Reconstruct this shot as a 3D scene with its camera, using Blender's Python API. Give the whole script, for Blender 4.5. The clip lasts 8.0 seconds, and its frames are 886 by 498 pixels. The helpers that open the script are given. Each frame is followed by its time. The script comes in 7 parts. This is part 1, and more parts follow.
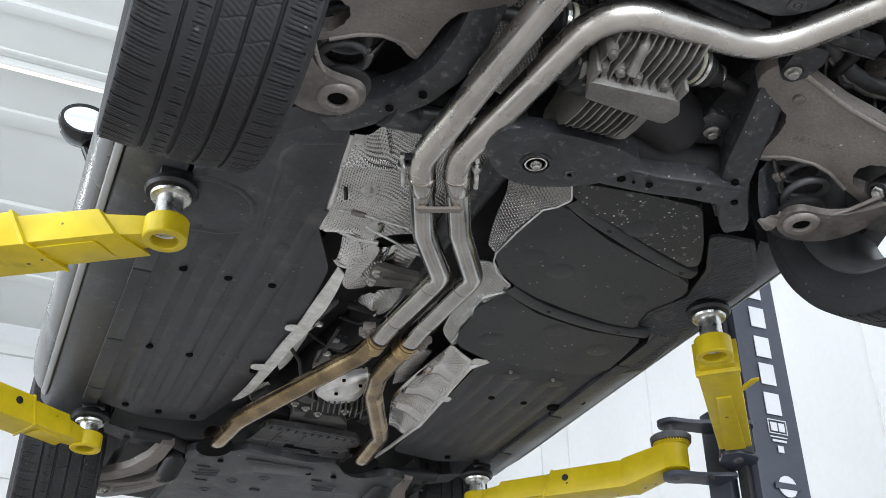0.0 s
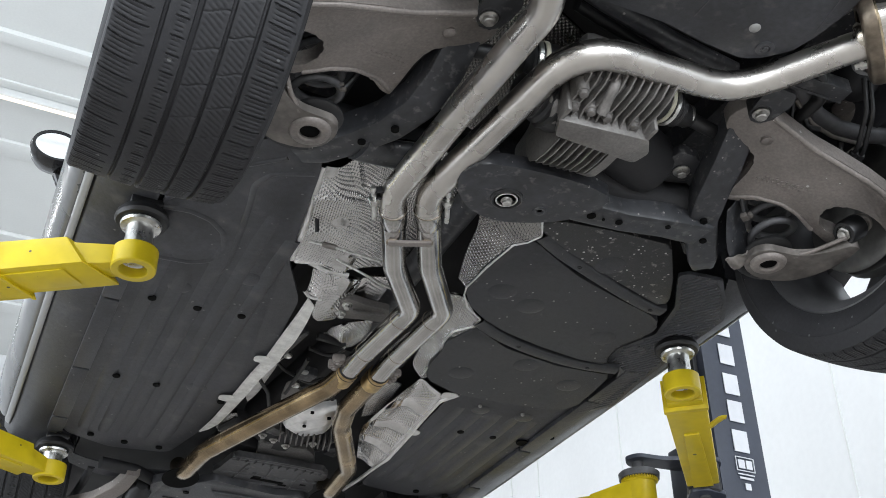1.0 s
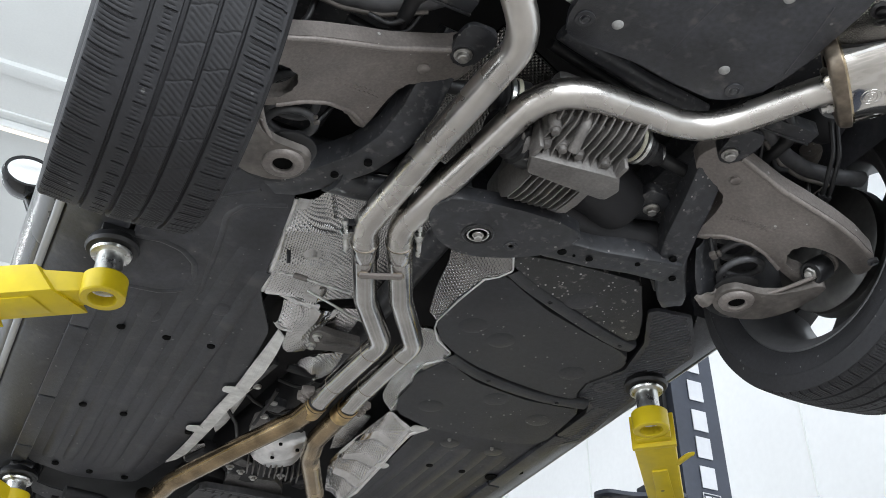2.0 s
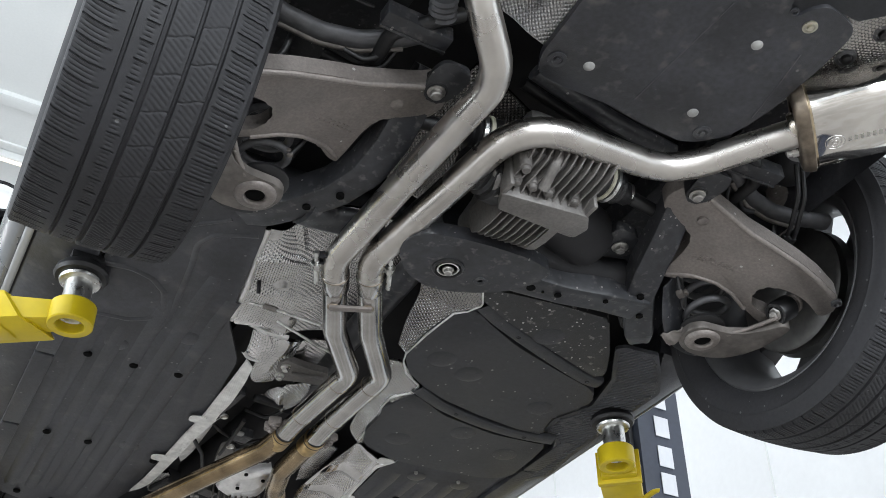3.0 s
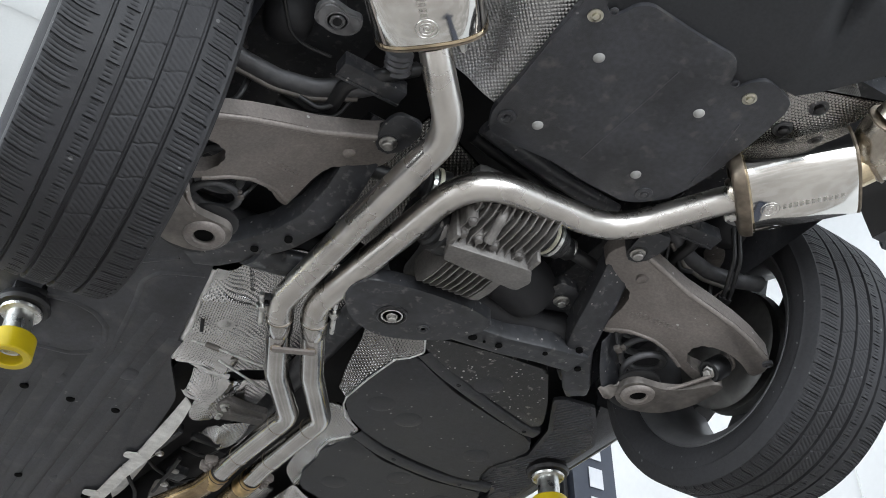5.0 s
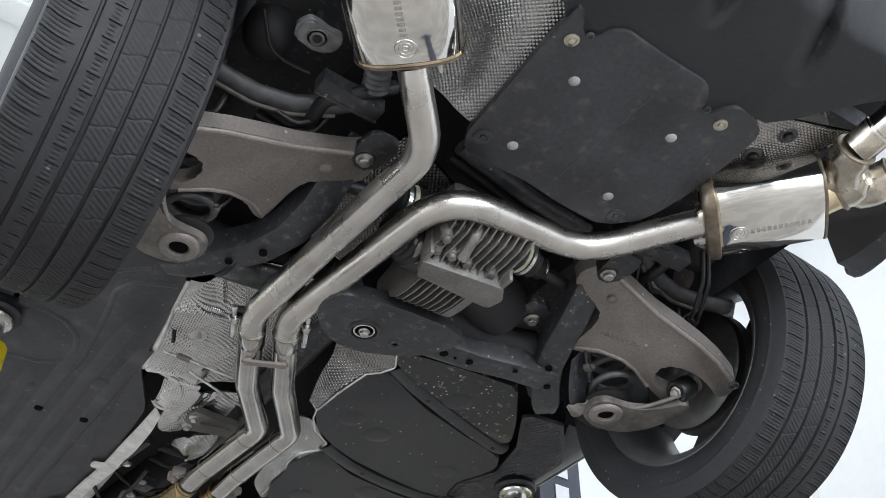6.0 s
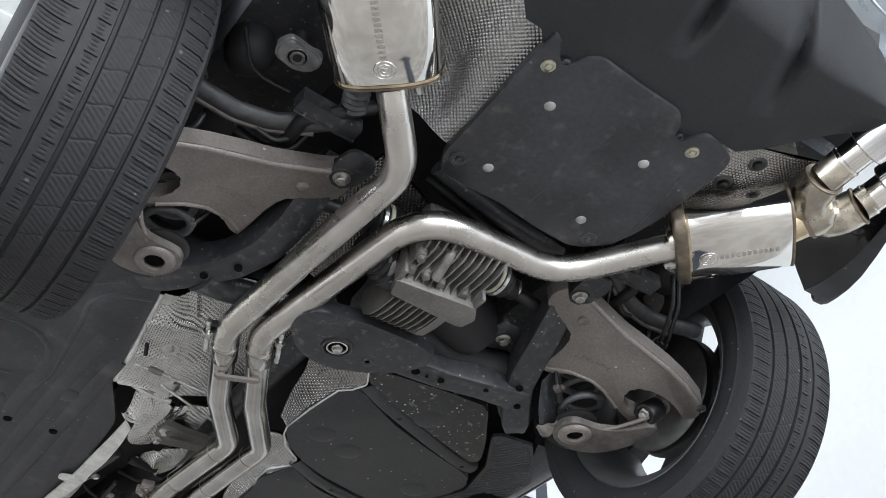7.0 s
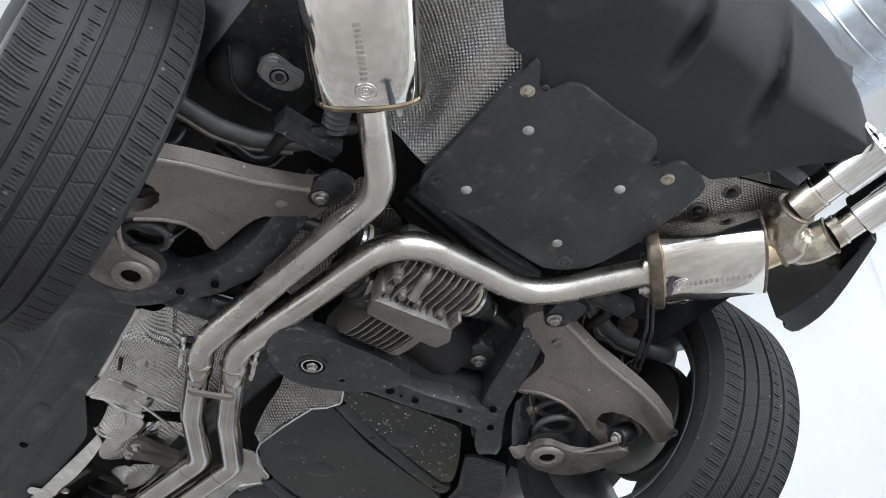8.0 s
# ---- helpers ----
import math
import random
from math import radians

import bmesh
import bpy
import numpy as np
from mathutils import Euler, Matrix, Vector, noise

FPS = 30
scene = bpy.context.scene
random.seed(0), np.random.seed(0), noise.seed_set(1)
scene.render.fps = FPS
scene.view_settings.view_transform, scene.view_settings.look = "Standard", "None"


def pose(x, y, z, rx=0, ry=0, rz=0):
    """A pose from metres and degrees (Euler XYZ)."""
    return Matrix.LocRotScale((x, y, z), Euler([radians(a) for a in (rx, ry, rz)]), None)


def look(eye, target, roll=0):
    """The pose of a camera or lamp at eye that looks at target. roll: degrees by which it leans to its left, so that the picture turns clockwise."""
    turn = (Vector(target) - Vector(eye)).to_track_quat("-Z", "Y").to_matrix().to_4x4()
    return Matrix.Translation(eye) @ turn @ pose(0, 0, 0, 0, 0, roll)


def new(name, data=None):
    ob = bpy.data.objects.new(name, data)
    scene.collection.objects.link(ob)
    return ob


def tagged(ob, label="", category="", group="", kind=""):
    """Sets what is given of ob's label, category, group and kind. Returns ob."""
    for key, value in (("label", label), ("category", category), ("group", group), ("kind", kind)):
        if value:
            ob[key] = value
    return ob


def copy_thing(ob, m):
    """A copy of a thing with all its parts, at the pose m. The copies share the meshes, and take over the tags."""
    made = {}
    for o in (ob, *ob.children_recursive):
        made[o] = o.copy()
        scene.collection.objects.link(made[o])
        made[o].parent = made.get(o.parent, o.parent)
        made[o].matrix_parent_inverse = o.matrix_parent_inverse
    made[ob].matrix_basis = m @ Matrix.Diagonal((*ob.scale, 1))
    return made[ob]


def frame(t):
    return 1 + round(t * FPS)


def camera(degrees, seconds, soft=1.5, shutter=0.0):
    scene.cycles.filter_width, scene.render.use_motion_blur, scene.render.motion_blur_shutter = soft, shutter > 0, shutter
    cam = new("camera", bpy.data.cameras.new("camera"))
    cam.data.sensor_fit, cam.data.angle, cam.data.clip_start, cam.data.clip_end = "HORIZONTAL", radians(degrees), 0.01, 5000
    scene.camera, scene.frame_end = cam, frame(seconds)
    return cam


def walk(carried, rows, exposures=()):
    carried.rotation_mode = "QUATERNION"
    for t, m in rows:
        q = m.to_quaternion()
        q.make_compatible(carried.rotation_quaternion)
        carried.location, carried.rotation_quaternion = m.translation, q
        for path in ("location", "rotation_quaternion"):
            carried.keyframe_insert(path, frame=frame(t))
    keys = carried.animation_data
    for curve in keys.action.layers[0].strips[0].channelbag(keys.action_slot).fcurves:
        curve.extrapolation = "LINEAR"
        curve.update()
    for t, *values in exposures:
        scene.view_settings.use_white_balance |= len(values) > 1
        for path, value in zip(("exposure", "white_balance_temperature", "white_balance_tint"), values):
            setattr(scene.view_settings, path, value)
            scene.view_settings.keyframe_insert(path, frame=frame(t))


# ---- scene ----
cam = camera(45.0, 8.0, soft=0.9)
walk(cam, [
    (0.0, pose(-1.0141, -2.1305, 0.4141, 121.675, 0.283, -23.878)),
    (0.5, pose(-1.0113, -2.1341, 0.4156, 122.479, 0.282, -24.671)),
    (1.0, pose(-1.0086, -2.1401, 0.4169, 123.346, 0.255, -25.528)),
    (1.5, pose(-1.0066, -2.1456, 0.4178, 124.160, 0.246, -26.336)),
    (3.0, pose(-1.0125, -2.1680, 0.4164, 126.598, 0.223, -29.094)),
    (3.5, pose(-1.0162, -2.1780, 0.4142, 127.274, 0.169, -30.021)),
    (4.0, pose(-1.0187, -2.1857, 0.4128, 127.874, 0.107, -30.945)),
    (4.5, pose(-1.0255, -2.1935, 0.4104, 128.354, 0.076, -31.924)),
    (6.0, pose(-1.0481, -2.2134, 0.3960, 129.585, 0.095, -34.913)),
    (6.5, pose(-1.0543, -2.2223, 0.3915, 129.963, 0.047, -35.831)),
    (7.0, pose(-1.0610, -2.2297, 0.3836, 130.527, 0.049, -36.783)),
    (7.5, pose(-1.0639, -2.2355, 0.3809, 131.038, -0.014, -37.637)),
    (8.0, pose(-1.0695, -2.2401, 0.3775, 131.530, -0.002, -38.477)),
], exposures=[(0.0, 0.0), (8.0, 0.0)])

# ---- light: a white workshop, lit by added bay openings and ceiling lamps out of view ----
world = bpy.data.worlds.new("world")
scene.world = world
world.use_nodes = True
sky = world.node_tree.nodes.new("ShaderNodeTexSky")
sky.sky_type, sky.sun_disc = "NISHITA", False
sky.sun_elevation, sky.sun_rotation = radians(40), radians(200)
world.node_tree.links.new(sky.outputs[0], world.node_tree.nodes["Background"].inputs[0])
world.node_tree.nodes["Background"].inputs[1].default_value = 0.1


def area_lamp(name, eye, target, sx, sy, watts, color=(1, 1, 1)):
    data = bpy.data.lights.new(name, "AREA")
    data.shape, data.size, data.size_y, data.energy, data.color = "RECTANGLE", sx, sy, watts, color
    ob = new(name, data)
    ob.matrix_world = look(eye, target)
    return ob


# added lamps in unseen bay openings, as sky light that reaches the underside
area_lamp("added_bay_light", (-0.9, -7.9, 2.3), (-0.9, 0, 2.3), 7.2, 4.3, 905, (0.865, 0.928, 1.0))
area_lamp("added_bay_light", (-6.9, 0.5, 2.3), (0, 0.5, 2.3), 6.8, 4.3, 665, (0.865, 0.928, 1.0))
# rows of ceiling lamps out of view, added to light the room
for lx in (-3.8, 2.2):
    for ly in (-4.5, -0.5, 3.5, 7.5):
        area_lamp("added_ceiling_light", (lx, ly, 5.62), (lx, ly, 0), 0.25, 2.4, 40, (0.94, 0.97, 1.0))

# ---- materials ----


def shader(name, color, rough=0.5, metal=0.0, grain=0.15, grain_scale=60.0, stain=0.15, stain_scale=6.0,
           bump=0.1, bump_scale=200.0, dirt=None, spec=0.5, rough_var=0.1, specks=None):
    """A surface with fine grain, larger stains, uneven gloss and fine relief, at real-world size."""
    m = bpy.data.materials.new(name)
    m.use_nodes = True
    nt = m.node_tree
    n, l = nt.nodes, nt.links
    b = n["Principled BSDF"]
    tc = n.new("ShaderNodeTexCoord")

    def tex(scale, detail=4.0):
        t = n.new("ShaderNodeTexNoise")
        t.inputs["Scale"].default_value, t.inputs["Detail"].default_value = scale, detail
        l.new(tc.outputs["Object"], t.inputs["Vector"])
        return t

    def mixed(kind, fac, a, c):
        x = n.new("ShaderNodeMix")
        x.data_type, x.blend_type = "RGBA", kind
        for sock, v in ((x.inputs[0], fac), (x.inputs[6], a), (x.inputs[7], c)):
            if isinstance(v, (int, float)):
                sock.default_value = v
            elif isinstance(v, tuple):
                sock.default_value = (*v[:3], 1)
            else:
                l.new(v, sock)
        return x.outputs[2]

    def ramp(src, lo, hi, a=0.0, c=1.0):
        r = n.new("ShaderNodeMapRange")
        r.inputs[1].default_value, r.inputs[2].default_value, r.inputs[3].default_value, r.inputs[4].default_value = lo, hi, a, c
        l.new(src, r.inputs[0])
        return r.outputs[0]

    fine, large = tex(grain_scale), tex(stain_scale, 6.0)
    c1 = mixed("MIX", ramp(fine.outputs[0], 0.3, 0.7), tuple(v * (1 - grain) for v in color), tuple(min(1, v * (1 + grain)) for v in color))
    c2 = mixed("MULTIPLY", 1.0, c1, mixed("MIX", ramp(large.outputs[0], 0.35, 0.65), (1 - stain,) * 3, (1 + stain,) * 3))
    if dirt:
        dcol, lo, dscale = dirt
        d = tex(dscale, 8.0)
        c2 = mixed("MIX", ramp(d.outputs[0], lo, lo + 0.16, 0.0, 0.8), c2, dcol)
    if specks:
        scol, sscale, chance = specks
        vo = n.new("ShaderNodeTexVoronoi")
        vo.inputs["Scale"].default_value = sscale
        l.new(tc.outputs["Object"], vo.inputs["Vector"])
        sep = n.new("ShaderNodeSeparateColor")
        l.new(vo.outputs["Color"], sep.inputs[0])
        size = ramp(sep.outputs[1], 0.0, 1.0, 0.05, 0.26)
        near = n.new("ShaderNodeMath")
        near.operation = "LESS_THAN"
        l.new(vo.outputs["Distance"], near.inputs[0])
        l.new(size, near.inputs[1])
        pick = n.new("ShaderNodeMath")
        pick.operation = "LESS_THAN"
        l.new(sep.outputs[0], pick.inputs[0])
        l.new(ramp(large.outputs[0], 0.35, 0.65, 0.0, 2.0 * chance), pick.inputs[1])
        both = n.new("ShaderNodeMath")
        both.operation = "MULTIPLY"
        l.new(near.outputs[0], both.inputs[0])
        l.new(pick.outputs[0], both.inputs[1])
        c2 = mixed("MIX", both.outputs[0], c2, scol)
    l.new(c2, b.inputs["Base Color"])
    l.new(ramp(large.outputs[0], 0.3, 0.7, max(0.02, rough - rough_var), min(1, rough + rough_var)), b.inputs["Roughness"])
    b.inputs["Metallic"].default_value = metal
    b.inputs["Specular IOR Level"].default_value = spec
    if bump:
        bp = n.new("ShaderNodeBump")
        bp.inputs["Strength"].default_value, bp.inputs["Distance"].default_value = bump, 0.002
        l.new(tex(bump_scale).outputs[0], bp.inputs["Height"])
        l.new(bp.outputs[0], b.inputs["Normal"])
    return m


M = {
    "tray": shader("tray_plastic", (0.0351, 0.0364, 0.0420), 0.42, grain=0.2, grain_scale=90, stain=0.36, stain_scale=7, bump=0.25, bump_scale=420, dirt=((0.080, 0.080, 0.080), 0.58, 14), specks=((0.15, 0.15, 0.15), 75, 0.07)),
    "engine_tray": shader("stained_tray_plastic", (0.0300, 0.0312, 0.0355), 0.45, grain=0.2, grain_scale=70, stain=0.4, stain_scale=9, bump=0.3, bump_scale=400, dirt=((0.085, 0.082, 0.078), 0.56, 16), specks=((0.18, 0.18, 0.18), 60, 0.06)),
    "tank": shader("tank_plastic", (0.0254, 0.0265, 0.0305), 0.5, grain=0.2, grain_scale=70, stain=0.25, stain_scale=5, bump=0.3, bump_scale=500, dirt=((0.13, 0.13, 0.12), 0.68, 40), specks=((0.24, 0.24, 0.23), 70, 0.14)),
    "speck": shader("splashed_plastic", (0.0210, 0.0218, 0.0227), 0.5, grain=0.2, grain_scale=70, stain=0.25, stain_scale=5, bump=0.3, bump_scale=500, dirt=((0.34, 0.33, 0.31), 0.60, 62), specks=((0.5, 0.49, 0.47), 75, 0.5)),
    "ecoat": shader("black_coated_steel", (0.0262, 0.0274, 0.0310), 0.42, grain=0.25, grain_scale=50, stain=0.3, stain_scale=8, bump=0.12, bump_scale=150, dirt=((0.115, 0.112, 0.108), 0.57, 60), specks=((0.22, 0.21, 0.20), 80, 0.14)),
    # black parts; on recessed ones the near black stands for the shade of gaps
    "dark": shader("black_steel_recess_shade", (0.0100, 0.0100, 0.0115), 0.65, stain=0.3, bump=0.1),
    "rubber": shader("tyre_rubber", (0.0175, 0.0175, 0.0194), 0.74, spec=0.43, grain=0.18, grain_scale=120, stain=0.2, stain_scale=7, bump=0.2, bump_scale=350, specks=((0.09, 0.09, 0.09), 70, 0.05)),
    "hose": shader("rubber_hose", (0.0096, 0.0096, 0.0104), 0.45, bump=0.1),
    "castalu": shader("cast_aluminium", (0.2088, 0.1872, 0.1728), 0.5, 0.4, grain=0.14, grain_scale=160, stain=0.16, stain_scale=9, bump=0.35, bump_scale=260, dirt=((0.16, 0.145, 0.13), 0.6, 18), specks=((0.5, 0.49, 0.47), 70, 0.07)),
    "diffalu": shader("diff_cast_aluminium", (0.1710, 0.1620, 0.1530), 0.5, 0.4, grain=0.15, grain_scale=150, stain=0.2, stain_scale=14, bump=0.4, bump_scale=300),
    "steel": shader("stainless_pipe", (0.57, 0.545, 0.512), 0.28, 1.0, dirt=((0.46, 0.40, 0.31), 0.66, 5), grain=0.05, grain_scale=25, stain=0.1, stain_scale=9, bump=0.025, bump_scale=160, rough_var=0.05),
    "bronze": shader("heat_tinted_pipe", (0.33, 0.245, 0.145), 0.24, 1.0, grain=0.14, grain_scale=14, stain=0.3, stain_scale=7, bump=0.05, bump_scale=160, rough_var=0.08),
    "tailtint": shader("tinted_cast_steel", (0.50, 0.455, 0.385), 0.26, 1.0, grain=0.2, grain_scale=18, stain=0.3, stain_scale=22, bump=0.06, rough_var=0.1),
    "goldtint": shader("golden_polished_steel", (0.66, 0.55, 0.38), 0.14, 1.0, grain=0.1, grain_scale=30, stain=0.2, stain_scale=25, bump=0.02),
    "steelmid": shader("bright_drawn_stainless", (0.46, 0.445, 0.425), 0.16, 1.0, dirt=((0.46, 0.38, 0.27), 0.68, 9), grain=0.05, grain_scale=25, stain=0.12, stain_scale=12, bump=0.03, bump_scale=140, rough_var=0.06),
    "tint": shader("heat_tinted_weld", (0.46, 0.33, 0.16), 0.33, 1.0, grain=0.2, grain_scale=40, stain=0.25, stain_scale=20, bump=0.05),
    "muffler": shader("polished_stainless", (0.80, 0.775, 0.73), 0.09, 1.0, grain=0.03, stain=0.05, stain_scale=4, bump=0.02, bump_scale=30, rough_var=0.03),
    "chrome": shader("chrome", (0.88, 0.88, 0.88), 0.05, 1.0, grain=0.02, stain=0.03, bump=0, rough_var=0.02),
    "zinc": shader("zinc_plated_steel", (0.62, 0.62, 0.60), 0.3, 1.0, grain=0.1, stain=0.2, stain_scale=30, bump=0.08),
    "bolt": shader("bolt_steel", (0.42, 0.41, 0.39), 0.38, 1.0, grain=0.15, stain=0.25, stain_scale=60, bump=0.1),
    "yellow": shader("yellow_lift_paint", (0.5510, 0.4180, 0.0076), 0.38, grain=0.05, grain_scale=30, stain=0.1, stain_scale=8, bump=0.05, bump_scale=120, dirt=((0.25, 0.19, 0.02), 0.68, 14), specks=((0.10, 0.085, 0.04), 38, 0.05)),
    "post": shader("blue_grey_post_paint", (0.036, 0.042, 0.060), 0.42, grain=0.08, stain=0.1, bump=0.04, bump_scale=100),
    "white": shader("white_lettering", (0.60, 0.61, 0.64), 0.5, grain=0.03, stain=0.05, bump=0),
    "wall": shader("white_wall_paint", (0.67, 0.68, 0.69), 0.6, grain=0.02, grain_scale=20, stain=0.03, stain_scale=1.2, bump=0.012, bump_scale=60),
    "ceiling": shader("white_ceiling_steel", (0.63, 0.645, 0.635), 0.55, grain=0.02, stain=0.04, stain_scale=1.0, bump=0.04),
    "floor": shader("beige_concrete_floor", (0.365, 0.338, 0.315), 0.26, grain=0.06, grain_scale=40, stain=0.1, stain_scale=1.5, bump=0.03),
    "paint": shader("grey_car_paint", (0.1320, 0.1344, 0.1392), 0.30, 0.5, grain=0.05, stain=0.06, bump=0),
    "silver": shader("silver_trim", (0.24, 0.245, 0.25), 0.38, 0.3, grain=0.03, stain=0.05, bump=0),
    "gloss": shader("gloss_black", (0.008, 0.008, 0.009), 0.12, grain=0.1, stain=0.1, bump=0),
    "grime": shader("brake_grey_iron", (0.1485, 0.1350, 0.1233), 0.55, 0.4, grain=0.2, stain=0.25, stain_scale=20, bump=0.15),
    "rim": shader("wheel_alloy", (0.095, 0.095, 0.098), 0.48, 0.35, grain=0.08, stain=0.15, bump=0.04),
    "foil": shader("embossed_foil", (0.55, 0.545, 0.535), 0.13, 1.0, grain=0.06, stain=0.14, stain_scale=14, bump=0.04, rough_var=0.06),
    "foil_coarse": shader("coarse_dimpled_foil", (0.62, 0.61, 0.60), 0.18, 1.0, grain=0.06, stain=0.14, stain_scale=14, bump=0.04, rough_var=0.06),
    "foil_pale": shader("pale_coated_foil", (0.74, 0.74, 0.72), 0.5, 0.25, grain=0.1, grain_scale=60, stain=0.12, stain_scale=25, bump=0.25, bump_scale=150, rough_var=0.1),
    "foil_bright": shader("bright_banded_foil", (0.70, 0.69, 0.68), 0.17, 1.0, grain=0.06, stain=0.14, stain_scale=14, bump=0.04, rough_var=0.06),
    "foil_fine": shader("fine_embossed_foil", (0.28, 0.272, 0.264), 0.18, 1.0, grain=0.08, stain=0.18, stain_scale=12, bump=0.04, rough_var=0.06),
    "foil_smooth": shader("smooth_foil", (0.80, 0.79, 0.78), 0.42, 0.75, grain=0.05, stain=0.12, stain_scale=20, bump=0.3, bump_scale=90),
    "foil_weave": shader("woven_embossed_foil", (0.37, 0.365, 0.36), 0.32, 1.0, grain=0.08, stain=0.18, stain_scale=6, bump=0.04, rough_var=0.06),
    # colour of flat pieces that stand for the shade inside holes and slots
    "void": shader("hole_shade_black", (0.003, 0.003, 0.003), 0.9, bump=0, spec=0.1),
    "mountdark": shader("dusty_dark_steel", (0.060, 0.060, 0.063), 0.48, 0.3, grain=0.2, grain_scale=70, stain=0.3, stain_scale=16, bump=0.15, bump_scale=120, dirt=((0.12, 0.117, 0.112), 0.6, 40)),
    "disciron": shader("dull_brake_iron", (0.125, 0.124, 0.120), 0.42, 0.6, grain=0.15, grain_scale=40, stain=0.35, stain_scale=9, bump=0.1, bump_scale=120, rough_var=0.15),
    "seam": shader("weld_seam_steel", (0.25, 0.21, 0.165), 0.45, 1.0, grain=0.2, grain_scale=60, stain=0.25, stain_scale=25, bump=0.15),
    "seamgrey": shader("dusty_grey_steel", (0.0935, 0.0935, 0.0978), 0.5, 0.4, grain=0.15, stain=0.2, stain_scale=14, bump=0.12),
    "mountgrey": shader("grey_pressed_mount", (0.1800, 0.1800, 0.1845), 0.45, 0.3, grain=0.12, stain=0.2, stain_scale=25, bump=0.1),
    "diffdark": shader("dark_cast_aluminium", (0.1200, 0.1176, 0.1144), 0.5, 0.5, grain=0.2, grain_scale=120, stain=0.25, stain_scale=14, bump=0.35, bump_scale=300),
    "brassy": shader("yellow_zinc_washer", (0.50, 0.48, 0.40), 0.32, 1.0, grain=0.1, stain=0.2, stain_scale=60, bump=0.05),
    "cream": shader("cream_ring_plastic", (0.55, 0.53, 0.42), 0.4, grain=0.1, stain=0.2, stain_scale=40, bump=0.05),
    "cover": shader("dusty_cover_plastic", (0.0340, 0.0352, 0.0402), 0.45, grain=0.2, grain_scale=90, stain=0.35, stain_scale=7, bump=0.25, bump_scale=420, dirt=((0.085, 0.082, 0.078), 0.58, 34), specks=((0.13, 0.13, 0.13), 60, 0.05)),
    "bumper": shader("matt_bumper_plastic", (0.0525, 0.0542, 0.0590), 0.45, grain=0.1, grain_scale=150, stain=0.12, stain_scale=3, bump=0.2, bump_scale=700),
    "galv": shader("galvanised_sheet", (0.46, 0.51, 0.56), 0.34, 1.0, grain=0.12, grain_scale=16, stain=0.15, stain_scale=3, bump=0.05),
    "dust": shader("pale_clip_plastic", (0.28, 0.28, 0.27), 0.6, bump=0.1),
}

M["tube"] = bpy.data.materials.new("warm_lamp_tube")
M["tube"].use_nodes = True
M["tube"].node_tree.nodes["Principled BSDF"].inputs["Emission Color"].default_value = (1.0, 0.74, 0.50, 1)
M["tube"].node_tree.nodes["Principled BSDF"].inputs["Emission Strength"].default_value = 0.45

# ---- mesh tools ----


def part(name, bm, mat, parent, label="", smooth=40):
    me = bpy.data.meshes.new(name)
    bmesh.ops.recalc_face_normals(bm, faces=bm.faces)
    bm.to_mesh(me)
    bm.free()
    me.materials.append(M[mat])
    if smooth:
        me.polygons.foreach_set("use_smooth", [True] * len(me.polygons))
        me.set_sharp_from_angle(angle=radians(smooth))
    ob = new(name, me)
    if parent:
        ob.parent = parent
    if label:
        ob["label"] = label
    return ob


def thing(name, label, category, group="", kind="", at=(0, 0, 0)):
    ob = new(name)
    ob.location = at
    return tagged(ob, label, category, group, kind)


def spin_frame(a, b):
    """A turn whose z runs from a to b."""
    return (Vector(b) - Vector(a)).to_track_quat("Z", "Y").to_matrix()


def box(bm, c, s, bevel=0.0, rot=None):
    m = Matrix.Translation(c) @ (rot.to_4x4() if rot else Matrix()) @ Matrix.Diagonal((*s, 1))
    g = bmesh.ops.create_cube(bm, size=1, matrix=m)
    if bevel:
        es = list({e for v in g["verts"] for e in v.link_edges})
        bmesh.ops.bevel(bm, geom=es, offset=bevel, segments=2, affect="EDGES", profile=0.6)
    return bm


def ring_loop(bm, c, frame3, r, n, ry=None):
    ry = r if ry is None else ry
    return [bm.verts.new(Vector(c) + frame3 @ Vector((r * math.cos(2 * math.pi * k / n), ry * math.sin(2 * math.pi * k / n), 0))) for k in range(n)]


def bridge(bm, a, b):
    n = len(a)
    for k in range(n):
        bm.faces.new((a[k], a[(k + 1) % n], b[(k + 1) % n], b[k]))


def lathe(bm, base, tip, profile, n=28, closed=False):
    """Turns (distance along the axis, radius) pairs about the line from base towards tip."""
    f = spin_frame(base, tip)
    d = (Vector(tip) - Vector(base)).normalized()
    loops = [ring_loop(bm, Vector(base) + d * h, f, max(r, 1e-4), n) for h, r in profile]
    for a, b in zip(loops, loops[1:]):
        bridge(bm, a, b)
    if closed:
        bridge(bm, loops[-1], loops[0])
    else:
        bm.faces.new(loops[0][::-1])
        bm.faces.new(loops[-1])
    return bm


def cyl(bm, a, b, r, n=20, edge=0.0):
    h = (Vector(b) - Vector(a)).length
    e = edge
    return lathe(bm, a, b, [(0, r - e), (e, r), (h - e, r), (h, r - e)] if e else [(0, r), (h, r)], n)


